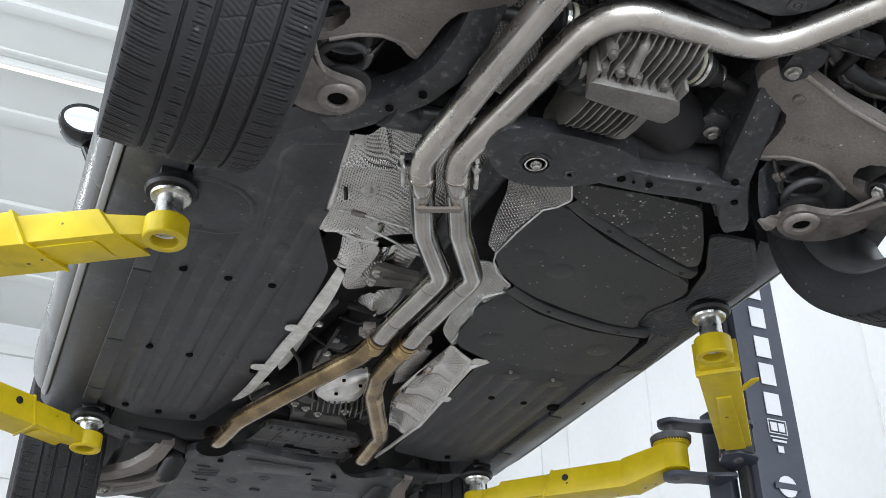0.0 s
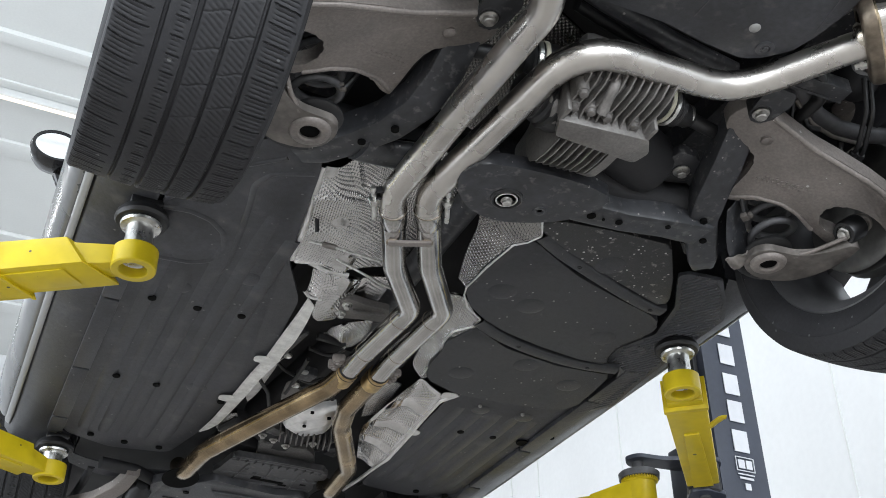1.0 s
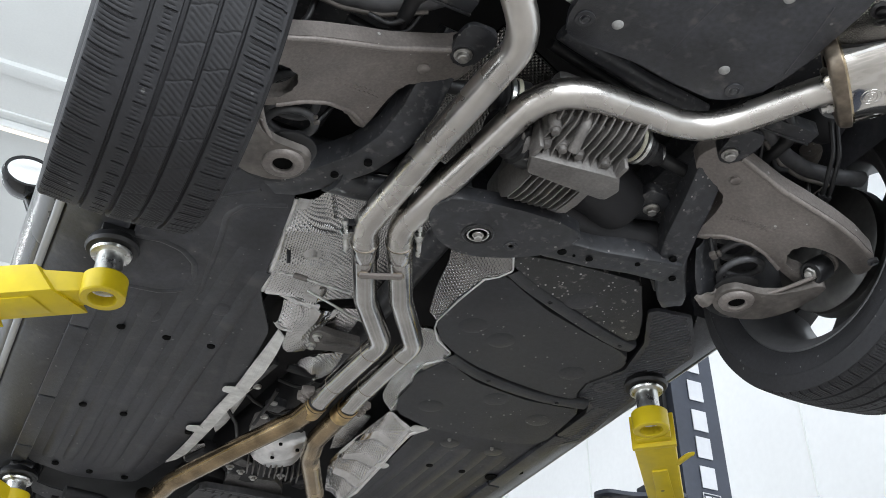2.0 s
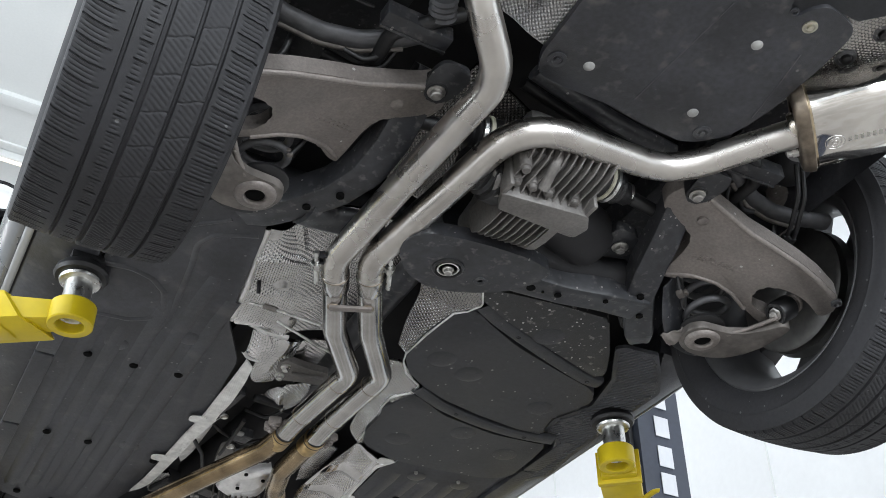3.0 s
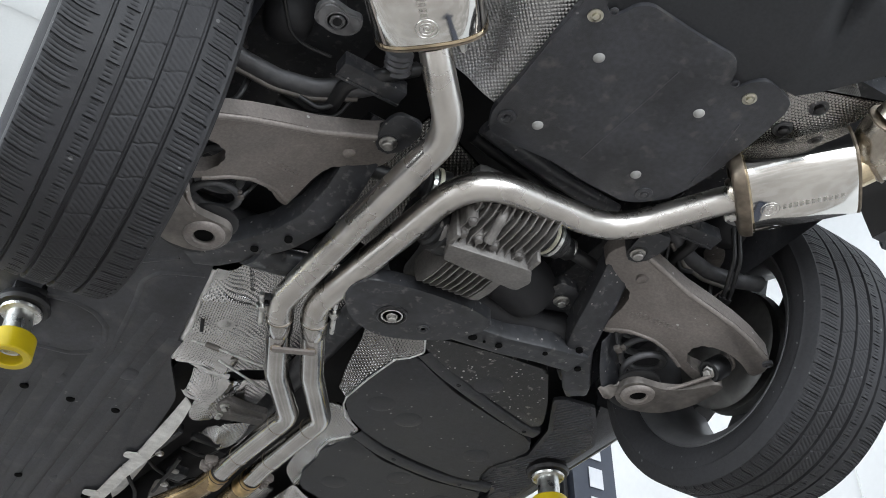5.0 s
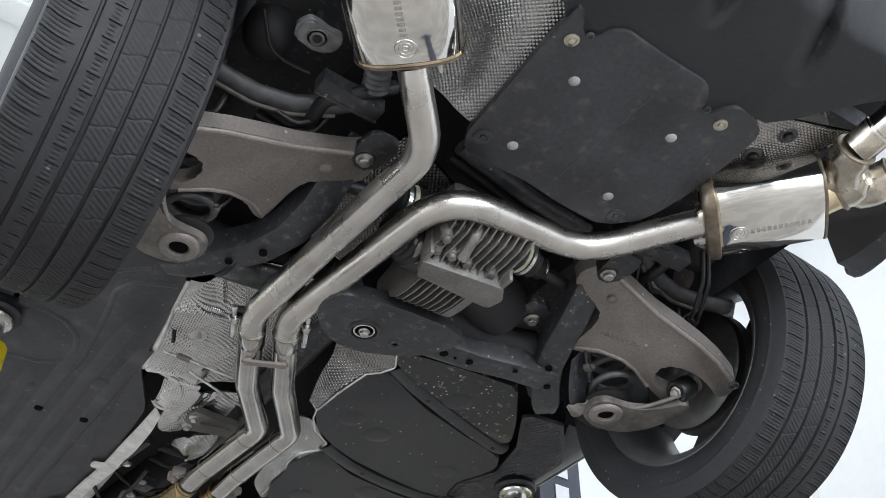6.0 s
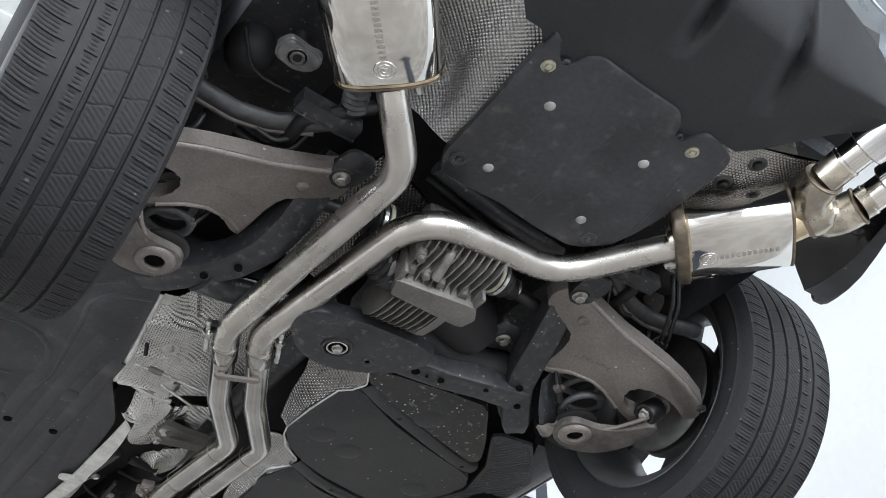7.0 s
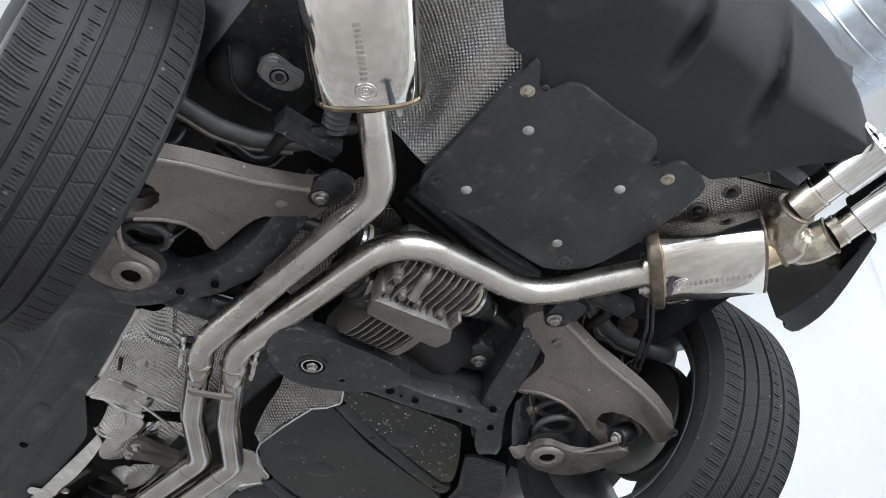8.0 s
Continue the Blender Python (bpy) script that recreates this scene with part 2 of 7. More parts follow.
def bent(points, radii):
    """The line through the points, its corners rounded to the given radii."""
    pts = [Vector(p) for p in points]
    if isinstance(radii, (int, float)):
        radii = [radii] * len(pts)
    out = [pts[0]]
    for k in range(1, len(pts) - 1):
        a, p, b = pts[k - 1], pts[k], pts[k + 1]
        u, v = (a - p).normalized(), (b - p).normalized()
        ang = u.angle(v)
        if ang > radians(176) or radii[k] <= 0:
            out.append(p)
            continue
        cut = min(radii[k] / math.tan(ang / 2), (0.95 if k == 1 else 0.48) * (a - p).length, (0.95 if k == len(pts) - 2 else 0.48) * (b - p).length)
        s, e = p + u * cut, p + v * cut
        steps = max(3, int((math.pi - ang) / radians(9)))
        for i in range(steps + 1):
            t = i / steps
            out.append(s * (1 - t) ** 2 + p * 2 * t * (1 - t) + e * t * t)
    out.append(pts[-1])
    return out


def tube(bm, points, r, bend=0.08, n=20, caps=True, flat=None, radii=None):
    """A pipe swept along the points with rounded bends. radii: its radius at each stop along the way."""
    line = bent(points, bend)
    d0 = (line[1] - line[0]).normalized()
    f = d0.to_track_quat("Z", "Y").to_matrix()
    loops, prev = [], d0
    total = sum((b - a).length for a, b in zip(line, line[1:]))
    gone = 0.0
    for k, p in enumerate(line):
        a, b = line[max(0, k - 1)], line[min(len(line) - 1, k + 1)]
        d = (b - a).normalized()
        f = prev.rotation_difference(d).to_matrix() @ f
        prev = d
        if k:
            gone += (line[k] - line[k - 1]).length
        rr = r if radii is None else float(np.interp(gone / total, [q[0] for q in radii], [q[1] for q in radii]))
        loops.append(ring_loop(bm, p, f, rr, n, rr * flat if flat else None))
    for a, b in zip(loops, loops[1:]):
        bridge(bm, a, b)
    if caps:
        bm.faces.new(loops[0][::-1])
        bm.faces.new(loops[-1])
    return bm


def pressed_beam(bm, points, widths, heights, bend=0.05, edge=0.010):
    """A pressed steel beam swept along the points: flat lower face, rounded edges, upright sides. widths and heights: (share of the way, metres)."""
    line = bent(points, bend)
    total = sum((b - a).length for a, b in zip(line, line[1:]))
    gone, loops = 0.0, []
    for k, p in enumerate(line):
        d = (line[min(len(line) - 1, k + 1)] - line[max(0, k - 1)])
        side = Vector((d.y, -d.x, 0)).normalized()
        up = side.cross(d).normalized()
        up = up if up.z > 0 else -up
        if k:
            gone += (line[k] - line[k - 1]).length
        w = float(np.interp(gone / total, *zip(*widths))) / 2
        h = float(np.interp(gone / total, *zip(*heights)))
        prof = [(-w, h), (-w, edge), (-w + edge * 0.3, edge * 0.3), (-w + edge, 0), (-w * 0.4, 0.0015), (w * 0.4, 0.0015), (w - edge, 0), (w - edge * 0.3, edge * 0.3), (w, edge), (w, h)]
        loops.append([bm.verts.new(p + side * x + up * z) for x, z in prof])
    for a, b in zip(loops, loops[1:]):
        bridge(bm, a, b)
    bm.faces.new(loops[0][::-1])
    bm.faces.new(loops[-1])
    return bm


def plate(bm, outline, z0, z1, bevel=0.0, tilt=None):
    """A plate of the given outline (x, y) between two heights. tilt: (height at x, y) added."""
    lift = tilt or (lambda x, y: 0.0)
    lo = [bm.verts.new((x, y, z0 + lift(x, y))) for x, y in outline]
    hi = [bm.verts.new((x, y, z1 + lift(x, y))) for x, y in outline]
    fs = [bm.faces.new(lo), bm.faces.new(hi)]
    n = len(lo)
    for k in range(n):
        bm.faces.new((lo[k], lo[(k + 1) % n], hi[(k + 1) % n], hi[k]))
    if bevel:
        es = [e for e in fs[0].edges]
        bmesh.ops.bevel(bm, geom=es, offset=bevel, segments=2, affect="EDGES", profile=0.5)
    return bm


def smooth_outline(pts, r, steps=4):
    """A closed outline with its corners rounded."""
    out = []
    n = len(pts)
    for k in range(n):
        a, p, b = Vector(pts[k - 1]), Vector(pts[k]), Vector(pts[(k + 1) % n])
        u, v = (a - p), (b - p)
        cut = min(r, 0.45 * u.length, 0.45 * v.length)
        s, e = p + u.normalized() * cut, p + v.normalized() * cut
        for i in range(steps + 1):
            t = i / steps
            q = s * (1 - t) ** 2 + p * 2 * t * (1 - t) + e * t * t
            out.append((q.x, q.y))
    return out


def sheet(bm, grid, fine=6, thick=0.002, crumple=0.0, freq=18.0, seed=0.0):
    """A thin sheet through rows of control points, smoothly rounded, with dents."""
    g = np.array(grid, float)

    def spline(a, k):
        n = len(a)
        out = []
        for i in range(n - 1):
            p0, p1, p2, p3 = a[max(0, i - 1)], a[i], a[i + 1], a[min(n - 1, i + 2)]
            for s in range(k):
                t = s / k
                out.append(0.5 * (2 * p1 + (p2 - p0) * t + (2 * p0 - 5 * p1 + 4 * p2 - p3) * t * t + (3 * p1 - p0 - 3 * p2 + p3) * t ** 3))
        out.append(a[-1])
        return np.array(out)

    g = spline(g, fine)
    g = np.swapaxes(spline(np.swapaxes(g, 0, 1), fine), 0, 1)
    rows = []
    for top in (0.0, thick):
        rows.append([[bm.verts.new((x, y, z + top + crumple * (noise.noise((x * freq + seed, y * freq, z * freq)) + 0.6 * noise.noise((x * freq * 2.3, y * freq * 2.3 + seed, 5.0)))))
                      for x, y, z in row] for row in g])
    lo, hi = rows
    nr, nc = len(lo), len(lo[0])
    for s in (lo, hi):
        for i in range(nr - 1):
            for j in range(nc - 1):
                bm.faces.new((s[i][j], s[i + 1][j], s[i + 1][j + 1], s[i][j + 1]))
    rim = [(0, j) for j in range(nc)] + [(i, nc - 1) for i in range(1, nr)] + [(nr - 1, j) for j in range(nc - 2, -1, -1)] + [(i, 0) for i in range(nr - 2, 0, -1)]
    for (a, b), (c, d) in zip(rim, rim[1:] + rim[:1]):
        bm.faces.new((lo[a][b], lo[c][d], hi[c][d], hi[a][b]))
    return bm


def B():
    return bmesh.new()


def hexbolt(parent, name, at, way, r=0.009, mat="bolt", washer=1.6):
    """A flanged hexagon bolt whose head points along way."""
    bm = B()
    at, way = Vector(at), Vector(way).normalized()
    lathe(bm, at, at + way, [(0, r * washer), (r * 0.25, r * washer), (r * 0.35, r * 1.2)], 18)
    lathe(bm, at + way * r * 0.3, at + way, [(0, r), (r * 0.75, r), (r * 0.9, r * 0.85)], 6)
    return part(name, bm, mat, parent)


def mirrored(p, s):
    return (p[0] * s, *p[1:])


def mo(pts, s):
    return [(x * s, y) for x, y in pts]


def ms(pts, s):
    return [(x * s, y, z) for x, y, z in pts]

# ---- the room ----


def slab(name, c, s, mat, label, category, bevel=0.0):
    bm = B()
    box(bm, c, s, bevel)
    return tagged(part(name, bm, mat, None), label, category, kind="structure")


slab("floor", (-1.4, 0.5, -0.1), (11.6, 17.4, 0.2), "floor", "beige polished concrete workshop floor", "floor")
bm = B()
box(bm, (-1.4, 0.5, 5.85), (11.6, 17.4, 0.2))
for y in (-6.2, -3.6, -1.1, 1.4, 4.0, 6.6):
    box(bm, (-1.4, y, 5.735), (11.2, 0.12, 0.05), 0.015)
    box(bm, (-1.4, y + 0.5, 5.745), (11.2, 0.04, 0.02), 0.006)
    box(bm, (-1.4, y + 1.3, 5.74), (11.2, 0.20, 0.035), 0.015)
ceiling = tagged(part("ceiling", bm, "ceiling", None), "white painted steel ceiling with cross ribs", "ceiling", kind="structure")
north = slab("wall_north", (-1.4, 9.1, 2.85), (11.6, 0.2, 5.8), "wall", "plain white painted workshop wall", "wall")
bm = B()
box(bm, (-1.4, 8.97, 5.45), (11.2, 0.05, 0.12), 0.008)
box(bm, (-1.4, 8.98, 4.1), (11.2, 0.03, 0.05), 0.008)
part("wall_rail", bm, "ceiling", north, "white wall rail")
east = slab("wall_east", (4.4, 0.5, 2.85), (0.2, 17.0, 5.8), "wall", "white wall of tall panels with narrow joints", "wall")
for y in (-6.4, -5.1, -3.8, -2.5, -1.2, 0.1, 1.4, 2.7, 4.0, 5.25, 6.7, 7.25, 8.55):
    bm = B()
    box(bm, (4.297, y, 2.85), (0.014, 0.012, 5.7), 0.003)
    part("panel_joint", bm, "ceiling", east, "narrow wall panel joint")


def wall_with_opening(name, axis, at, lo, hi, a, b, top):
    """A wall across an axis with a bay opening from a to b, up to top."""
    bm = B()
    for s, e, z0, z1 in ((lo, a, 0, 5.75), (b, hi, 0, 5.75), (a, b, top, 5.75)):
        c, d = (s + e) / 2, e - s
        if axis == "y":
            box(bm, (c, at, (z0 + z1) / 2), (d, 0.2, z1 - z0))
        else:
            box(bm, (at, c, (z0 + z1) / 2), (0.2, d, z1 - z0))
    return tagged(part(name, bm, "wall", None), "unseen white workshop wall with an added bay opening", "wall", kind="structure")


# walls out of view, their bay openings added to hold the lamps
wall_with_opening("wall_south", "y", -8.1, -7.2, 4.5, -4.6, 2.8, 4.5)
wall_with_opening("wall_west", "x", -7.1, -8.0, 9.0, -3.0, 4.0, 4.5)

# one lamp tube in its trough shows past the car's side
lamp = thing("ceiling_lamp", "long warm white lamp tube under the ceiling", "lamp", at=(-1.9, 4.6, 5.6))
bm = B()
box(bm, (0, 0.0, 0.115), (2.4, 0.05, 0.06), 0.01)
part("housing", bm, "ceiling", lamp, "white lamp housing")
bm = B()
cyl(bm, (-1.15, 0, 0.070), (1.15, 0, 0.070), 0.0145, 14)
part("tube", bm, "tube", lamp, "glowing warm white tube")

# galvanised spiral duct along the east side, hung under the ceiling
duct = thing("ventilation_duct", "galvanised spiral duct hanging under the ceiling", "duct", at=(2.607, -0.78, 4.833))
bm = B()
lathe(bm, (0, 0, 0), (0, -1, 0), [(0, 0.345), (0.004, 0.352), (0.03, 0.352), (0.034, 0.35), (7.1, 0.35), (7.1, 0.34), (0.05, 0.34), (0.002, 0.34)], 72, closed=True)
dbody = part("pipe", bm, "galv", duct, "galvanised round duct", 30)
for k in range(64):
    bm = B()
    lathe(bm, (0, -0.085 - 0.11 * k, 0), (0, -9, 0), [(0, 0.3502), (0.004, 0.3535), (0.012, 0.3535), (0.016, 0.3502)], 72)
    part("seam", bm, "galv", dbody)
for y in (-0.9, -3.3, -5.7):
    bm = B()
    lathe(bm, (0, y, 0), (0, y - 1, 0), [(0, 0.3504), (0.001, 0.356), (0.03, 0.356), (0.031, 0.3504)], 60)
    box(bm, (0, y - 0.015, 0.64), (0.012, 0.03, 0.58))
    part("hanger", bm, "galv", duct, "galvanised hanger strap")

# ---- the car ----
car = thing("car", "dark grey car raised on a lift, its underside showing", "car", at=(0, 0.75, 1.55))
UP = Vector((0, 0, 1))


def cpart(name, bm, mat, label="", smooth=40, parent=None):
    """A part of the car, in the world's own places."""
    ob = part(name, bm, mat, parent or car, label, smooth)
    if parent is None:
        ob.matrix_parent_inverse = Matrix.Translation(-car.location)
    return ob


def disc(bm, at, r, depth=0.004, way=None, n=20, squash=1.0):
    """A short round plug or hole bottom."""
    way = way or -UP
    return lathe(bm, at, Vector(at) + way, [(0, r), (depth, r)], n)


# body shell: stations along the length with half width, sill height, roof height
bm = B()
stations = [(-1.60, 0.66, 2.30, 2.55), (-1.48, 0.80, 2.28, 2.85), (-1.2, 0.875, 2.28, 3.05), (-0.3, 0.89, 2.28, 3.12), (-0.22, 0.93, 2.02, 3.12), (0.6, 0.93, 2.02, 3.12),
            (1.3, 0.93, 2.02, 2.95), (1.66, 0.93, 2.02, 2.65), (1.72, 0.93, 2.28, 2.62), (2.5, 0.91, 2.28, 2.5), (2.9, 0.74, 2.12, 2.4)]
loops = []
for y, hw, z0, z1 in stations:
    zs = [(hw * 0.80, z0), (hw * 0.985, z0 + 0.03), (hw, max(z0 + 0.08, 2.30)), (hw * 0.96, max(2.36, 2.50 if z1 > 2.7 else z1 - 0.08)), (hw * 0.7, z1 - 0.03), (hw * 0.35, z1)]
    loops.append([bm.verts.new((x, y, z)) for x, z in zs] + [bm.verts.new((-x, y, z)) for x, z in reversed(zs)])
for a, b in zip(loops, loops[1:]):
    bridge(bm, a, b)
bm.faces.new(loops[0])
bm.faces.new(loops[-1][::-1])
body = cpart("body", bm, "paint", "dark grey painted car body", 50)

# door mirrors
for s in (-1, 1):
    bm = B()
    c = Vector((s * 0.955, 1.05, 2.725))
    ls = [ring_loop(bm, c + Vector((0, dy, 0)), Matrix.Rotation(radians(90), 3, "X"), rx, 28, rz) for dy, rx, rz in ((-0.05, 0.072, 0.052), (-0.052, 0.082, 0.062), (-0.03, 0.088, 0.068), (0.03, 0.078, 0.058), (0.07, 0.06, 0.04), (0.085, 0.01, 0.01))]
    for a, b in zip(ls, ls[1:]):
        bridge(bm, a, b)
    bm.faces.new(ls[-1])
    mir = cpart("door_mirror", bm, "gloss", "gloss black door mirror")
    bm = B()
    disc(bm, c + Vector((0, -0.046, 0)), 0.07, 0.002, Vector((0, -1, 0)), 28)
    for v in bm.verts:
        v.co.x = c.x + (v.co.x - c.x) * 1.03
        v.co.z = c.z + (v.co.z - c.z) * 0.75
    cpart("glass", bm, "chrome", "mirror glass", parent=mir)
    bm = B()
    tube(bm, [(s * 0.84, 1.12, 2.60), (s * 0.90, 1.11, 2.63), (s * 0.93, 1.10, 2.68)], 0.022, 0.03, 12)
    cpart("foot", bm, "gloss", "mirror foot", parent=mir)

# floor pan that closes the body from below, near black to carry its shade
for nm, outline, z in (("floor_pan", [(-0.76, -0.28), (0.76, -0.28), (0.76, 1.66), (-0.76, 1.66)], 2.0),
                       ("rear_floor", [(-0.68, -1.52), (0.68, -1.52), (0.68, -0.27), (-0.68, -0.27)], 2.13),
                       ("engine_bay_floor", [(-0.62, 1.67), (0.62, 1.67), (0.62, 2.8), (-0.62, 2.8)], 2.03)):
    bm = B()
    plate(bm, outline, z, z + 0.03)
    cpart(nm, bm, "dark", "steel floor, near black for its shade")
for s in (-1, 1):
    bm = B()
    sheet(bm, [[(s * 0.645, y, 1.93 if y < -0.35 else 1.90), (s * 0.65, y, 2.1), (s * 0.78, y, 2.3), (s * 0.90, y, 2.3)] for y in (-1.2, -1.0, -0.7, -0.4, -0.28)], 3, 0.004)
    cpart("wheel_house", bm, "tray", "black wheel house liner", 60)
    bm = B()
    sheet(bm, [[(s * 0.70, -0.30, 1.90), (s * 0.80, -0.30, 1.90), (s * 0.90, -0.285, 1.93)], [(s * 0.70, -0.34, 2.02), (s * 0.80, -0.34, 2.02), (s * 0.90, -0.33, 2.05)],
               [(s * 0.70, -0.38, 2.2), (s * 0.80, -0.38, 2.2), (s * 0.90, -0.37, 2.2)]], 3, 0.004)
    cpart("wheel_house_flap", bm, "tray", "black plastic wheel house flap", 60)

# sills with pinch flange and the lower door trim
for s in (-1, 1):
    bm = B()
    prof = [(0.722, 1.905), (0.735, 1.874), (0.80, 1.876), (0.868, 1.902), (0.895, 1.935), (0.912, 2.04), (0.72, 2.04)]
    ys = [-0.30, -0.24, 1.58, 1.66]
    ls = [[bm.verts.new((s * (x if 0 < k < 3 else x - 0.02), y, z + (0 if 0 < k < 3 else 0.03))) for x, z in prof] for k, y in enumerate(ys)]
    for a, b in zip(ls, ls[1:]):
        bridge(bm, a, b)
    bm.faces.new(ls[0])
    bm.faces.new(ls[-1][::-1])
    sill = cpart("sill", bm, "tray", "black plastic sill cover", 50)
    ys = [-0.27, -0.22, 0.3, 0.9, 1.42, 1.54, 1.60]
    rise = [0.05, 0.0, 0.0, 0.0, 0.0, 0.02, 0.07]
    for nm, mt, lab, prof in (("sill_trim", "silver", "pale silver trim strip", ((0.882, 1.912), (0.887, 1.912), (0.898, 1.920), (0.901, 1.928))),
                              ("door_skirt", "paint", "dark grey lower door skirt", ((0.902, 1.935), (0.915, 1.945), (0.936, 1.985), (0.945, 2.05), (0.945, 2.12)))):
        bm = B()
        sheet(bm, [[(s * x, y, z + up) for x, z in prof] for y, up in zip(ys, rise)], 3, 0.004)
        cpart(nm, bm, mt, lab, parent=sill)
    for y0, y1 in ((0.20, 0.42), (0.43, 0.86), (0.87, 1.24), (1.25, 1.36)):
        bm = B()
        box(bm, (s * 0.748, (y0 + y1) / 2, 1.868), (0.050, y1 - y0, 0.018), 0.004)
        cpart("flange_cover", bm, "tray", "black flange cover", parent=sill)

# ---- undertrays ----
TRAY_Z = 1.872
left_tray = smooth_outline([(-0.722, -0.25), (-0.60, -0.36), (-0.50, -0.42), (-0.455, -0.40), (-0.43, -0.31), (-0.38, 0.06), (-0.29, 0.24), (-0.265, 0.55), (-0.285, 0.85), (-0.31, 1.20), (-0.36, 1.42), (-0.56, 1.45), (-0.722, 1.38)], 0.03)
right_tray = smooth_outline([(0.722, 0.44), (0.33, 0.54), (0.345, 0.88), (0.345, 1.25), (0.36, 1.42), (0.56, 1.45), (0.722, 1.38)], 0.03)
trays = {}
for outline, s in ((left_tray, -1), (right_tray, 1)):
    bm = B()
    plate(bm, outline, TRAY_Z, TRAY_Z + 0.012, 0.004)
    tray = trays[s] = cpart("undertray", bm, "tray", "black plastic undertray with ribs and drain holes")
    for k, x in enumerate((0.665, 0.60, 0.535, 0.47, 0.40)):
        y0 = (0.16, 0.22, 0.02, -0.10, -0.02)[k] if s < 0 else 0.66
        bm = B()
        rows = []
        for y in np.linspace(y0, 1.33, 14):
            lift = 0.0042 * min(1, (y - y0) / 0.08, (1.33 - y) / 0.05)
            rows.append([(s * (x - 0.022), y, TRAY_Z + 0.0015), (s * (x - 0.015), y, TRAY_Z - lift), (s * (x + 0.015), y, TRAY_Z - lift), (s * (x + 0.022), y, TRAY_Z + 0.0015)])
        sheet(bm, rows, 1, 0.003)
        part("rib", bm, "tray", tray)
# pressed contours of the left tray: a pocket beside the jacking point and a long step
for pts, r in (([(-0.716, -0.034), (-0.654, -0.042), (-0.602, -0.026), (-0.558, 0.018), (-0.540, 0.080), (-0.550, 0.145), (-0.600, 0.178), (-0.712, 0.188)], 0.011),
               ([(-0.44, -0.300), (-0.525, -0.262), (-0.550, -0.205), (-0.536, -0.123), (-0.526, -0.024), (-0.512, 0.133), (-0.536, 0.290)], 0.010), ([(-0.716, -0.07), (-0.594, -0.261), (-0.513, -0.330)], 0.009)):
    bm = B()
    tube(bm, [(x, y, TRAY_Z + r * 0.62) for x, y in pts], r, 0.05, 14)
    part("bead", bm, "tray", trays[-1])
# drain holes are black discs on the uncut tray, shade as colour
holes = {-1: [(-0.648, 0.386), (-0.526, 0.388), (-0.406, 0.380), (-0.642, 0.887), (-0.519, 0.897), (-0.633, 1.360), (-0.518, 1.379), (-0.401, 1.377), (-0.308, 0.934)], 1: [(0.478, 0.822), (0.597, 0.817), (0.688, 1.383), (0.778, 0.739), (0.570, 1.387)]}
for s, pts in holes.items():
    for x, y in pts:
        bm = B()
        lathe(bm, (x, y, TRAY_Z - 0.0075), (x, y, TRAY_Z + 0.01), [(0, 0.0105), (0.0012, 0.0115), (0.006, 0.0115)], 16)
        part("drain_hole", bm, "void", trays[s])
x, y = (0.709, 0.815, 1.872)[:2]
bm = B()
lathe(bm, (x, y, TRAY_Z - 0.0075), (x, y, TRAY_Z + 0.01), [(0, 0.021), (0.0012, 0.022), (0.006, 0.02)], 20)
part("drain_hole", bm, "void", trays[1])
for s, pts in {-1: [(-0.402, 0.873), (-0.440, 0.193), (-0.595, 0.306)], 1: [(0.464, 0.648), (0.620, 0.643)]}.items():
    for x, y in pts:
        bm = B()
        lathe(bm, (x, y, TRAY_Z + 0.002), (x, y, TRAY_Z - 0.01), [(0, 0.034), (0.003, 0.030), (0.005, 0.022), (0.006, 0.0)], 24)
        part("dimple", bm, "tray", trays[s])
for x, y in [(0.443, 0.611), (0.596, 0.610)]:
    bm = B()
    lathe(bm, (x, y, 1.868), (x, y, 1.85), [(0, 0.006), (0.006, 0.006), (0.009, 0.003)], 12)
    part("clip", bm, "dust", trays[1], "pale plastic clip")

# ---- exhaust ----
PR = 0.0297
PM = 0.0284
exhaust_left = [(-0.303, 1.50, 1.865), (-0.300, 1.41, 1.805), (-0.284, 1.180, 1.800), (-0.194, 0.852, 1.790), (-0.087, 0.533, 1.790), (-0.076, 0.414, 1.790)]
exhaust_right = [(0.235, 1.47, 1.865), (0.226, 1.38, 1.808), (0.203, 1.135, 1.803), (0.048, 0.800, 1.800), (0.013, 0.655, 1.795), (0.011, 0.403, 1.790)]
mid_left = [(-0.076, 0.425, 1.790), (-0.079, 0.300, 1.785), (-0.074, -0.010, 1.767), (-0.200, -0.196, 1.757), (-0.272, -0.355, 1.762)]
mid_right = [(0.011, 0.415, 1.790), (0.005, 0.290, 1.785), (0.004, -0.036, 1.767), (-0.122, -0.226, 1.757), (-0.200, -0.385, 1.762)]
rear_left = [(-0.2845, -0.3866, 1.7655), (-0.307, -0.434, 1.770), (-0.288, -0.775, 1.780), (-0.266, -1.050, 1.79), (-0.346, -1.132, 1.82), (-0.372, -1.158, 1.845)]
rear_right = [(-0.2155, -0.4176, 1.7655), (-0.239, -0.470, 1.770), (-0.203, -0.727, 1.780), (-0.170, -0.975, 1.790), (0.198, -0.955, 1.831), (0.341, -1.120, 1.858), (0.375, -1.163, 1.860)]
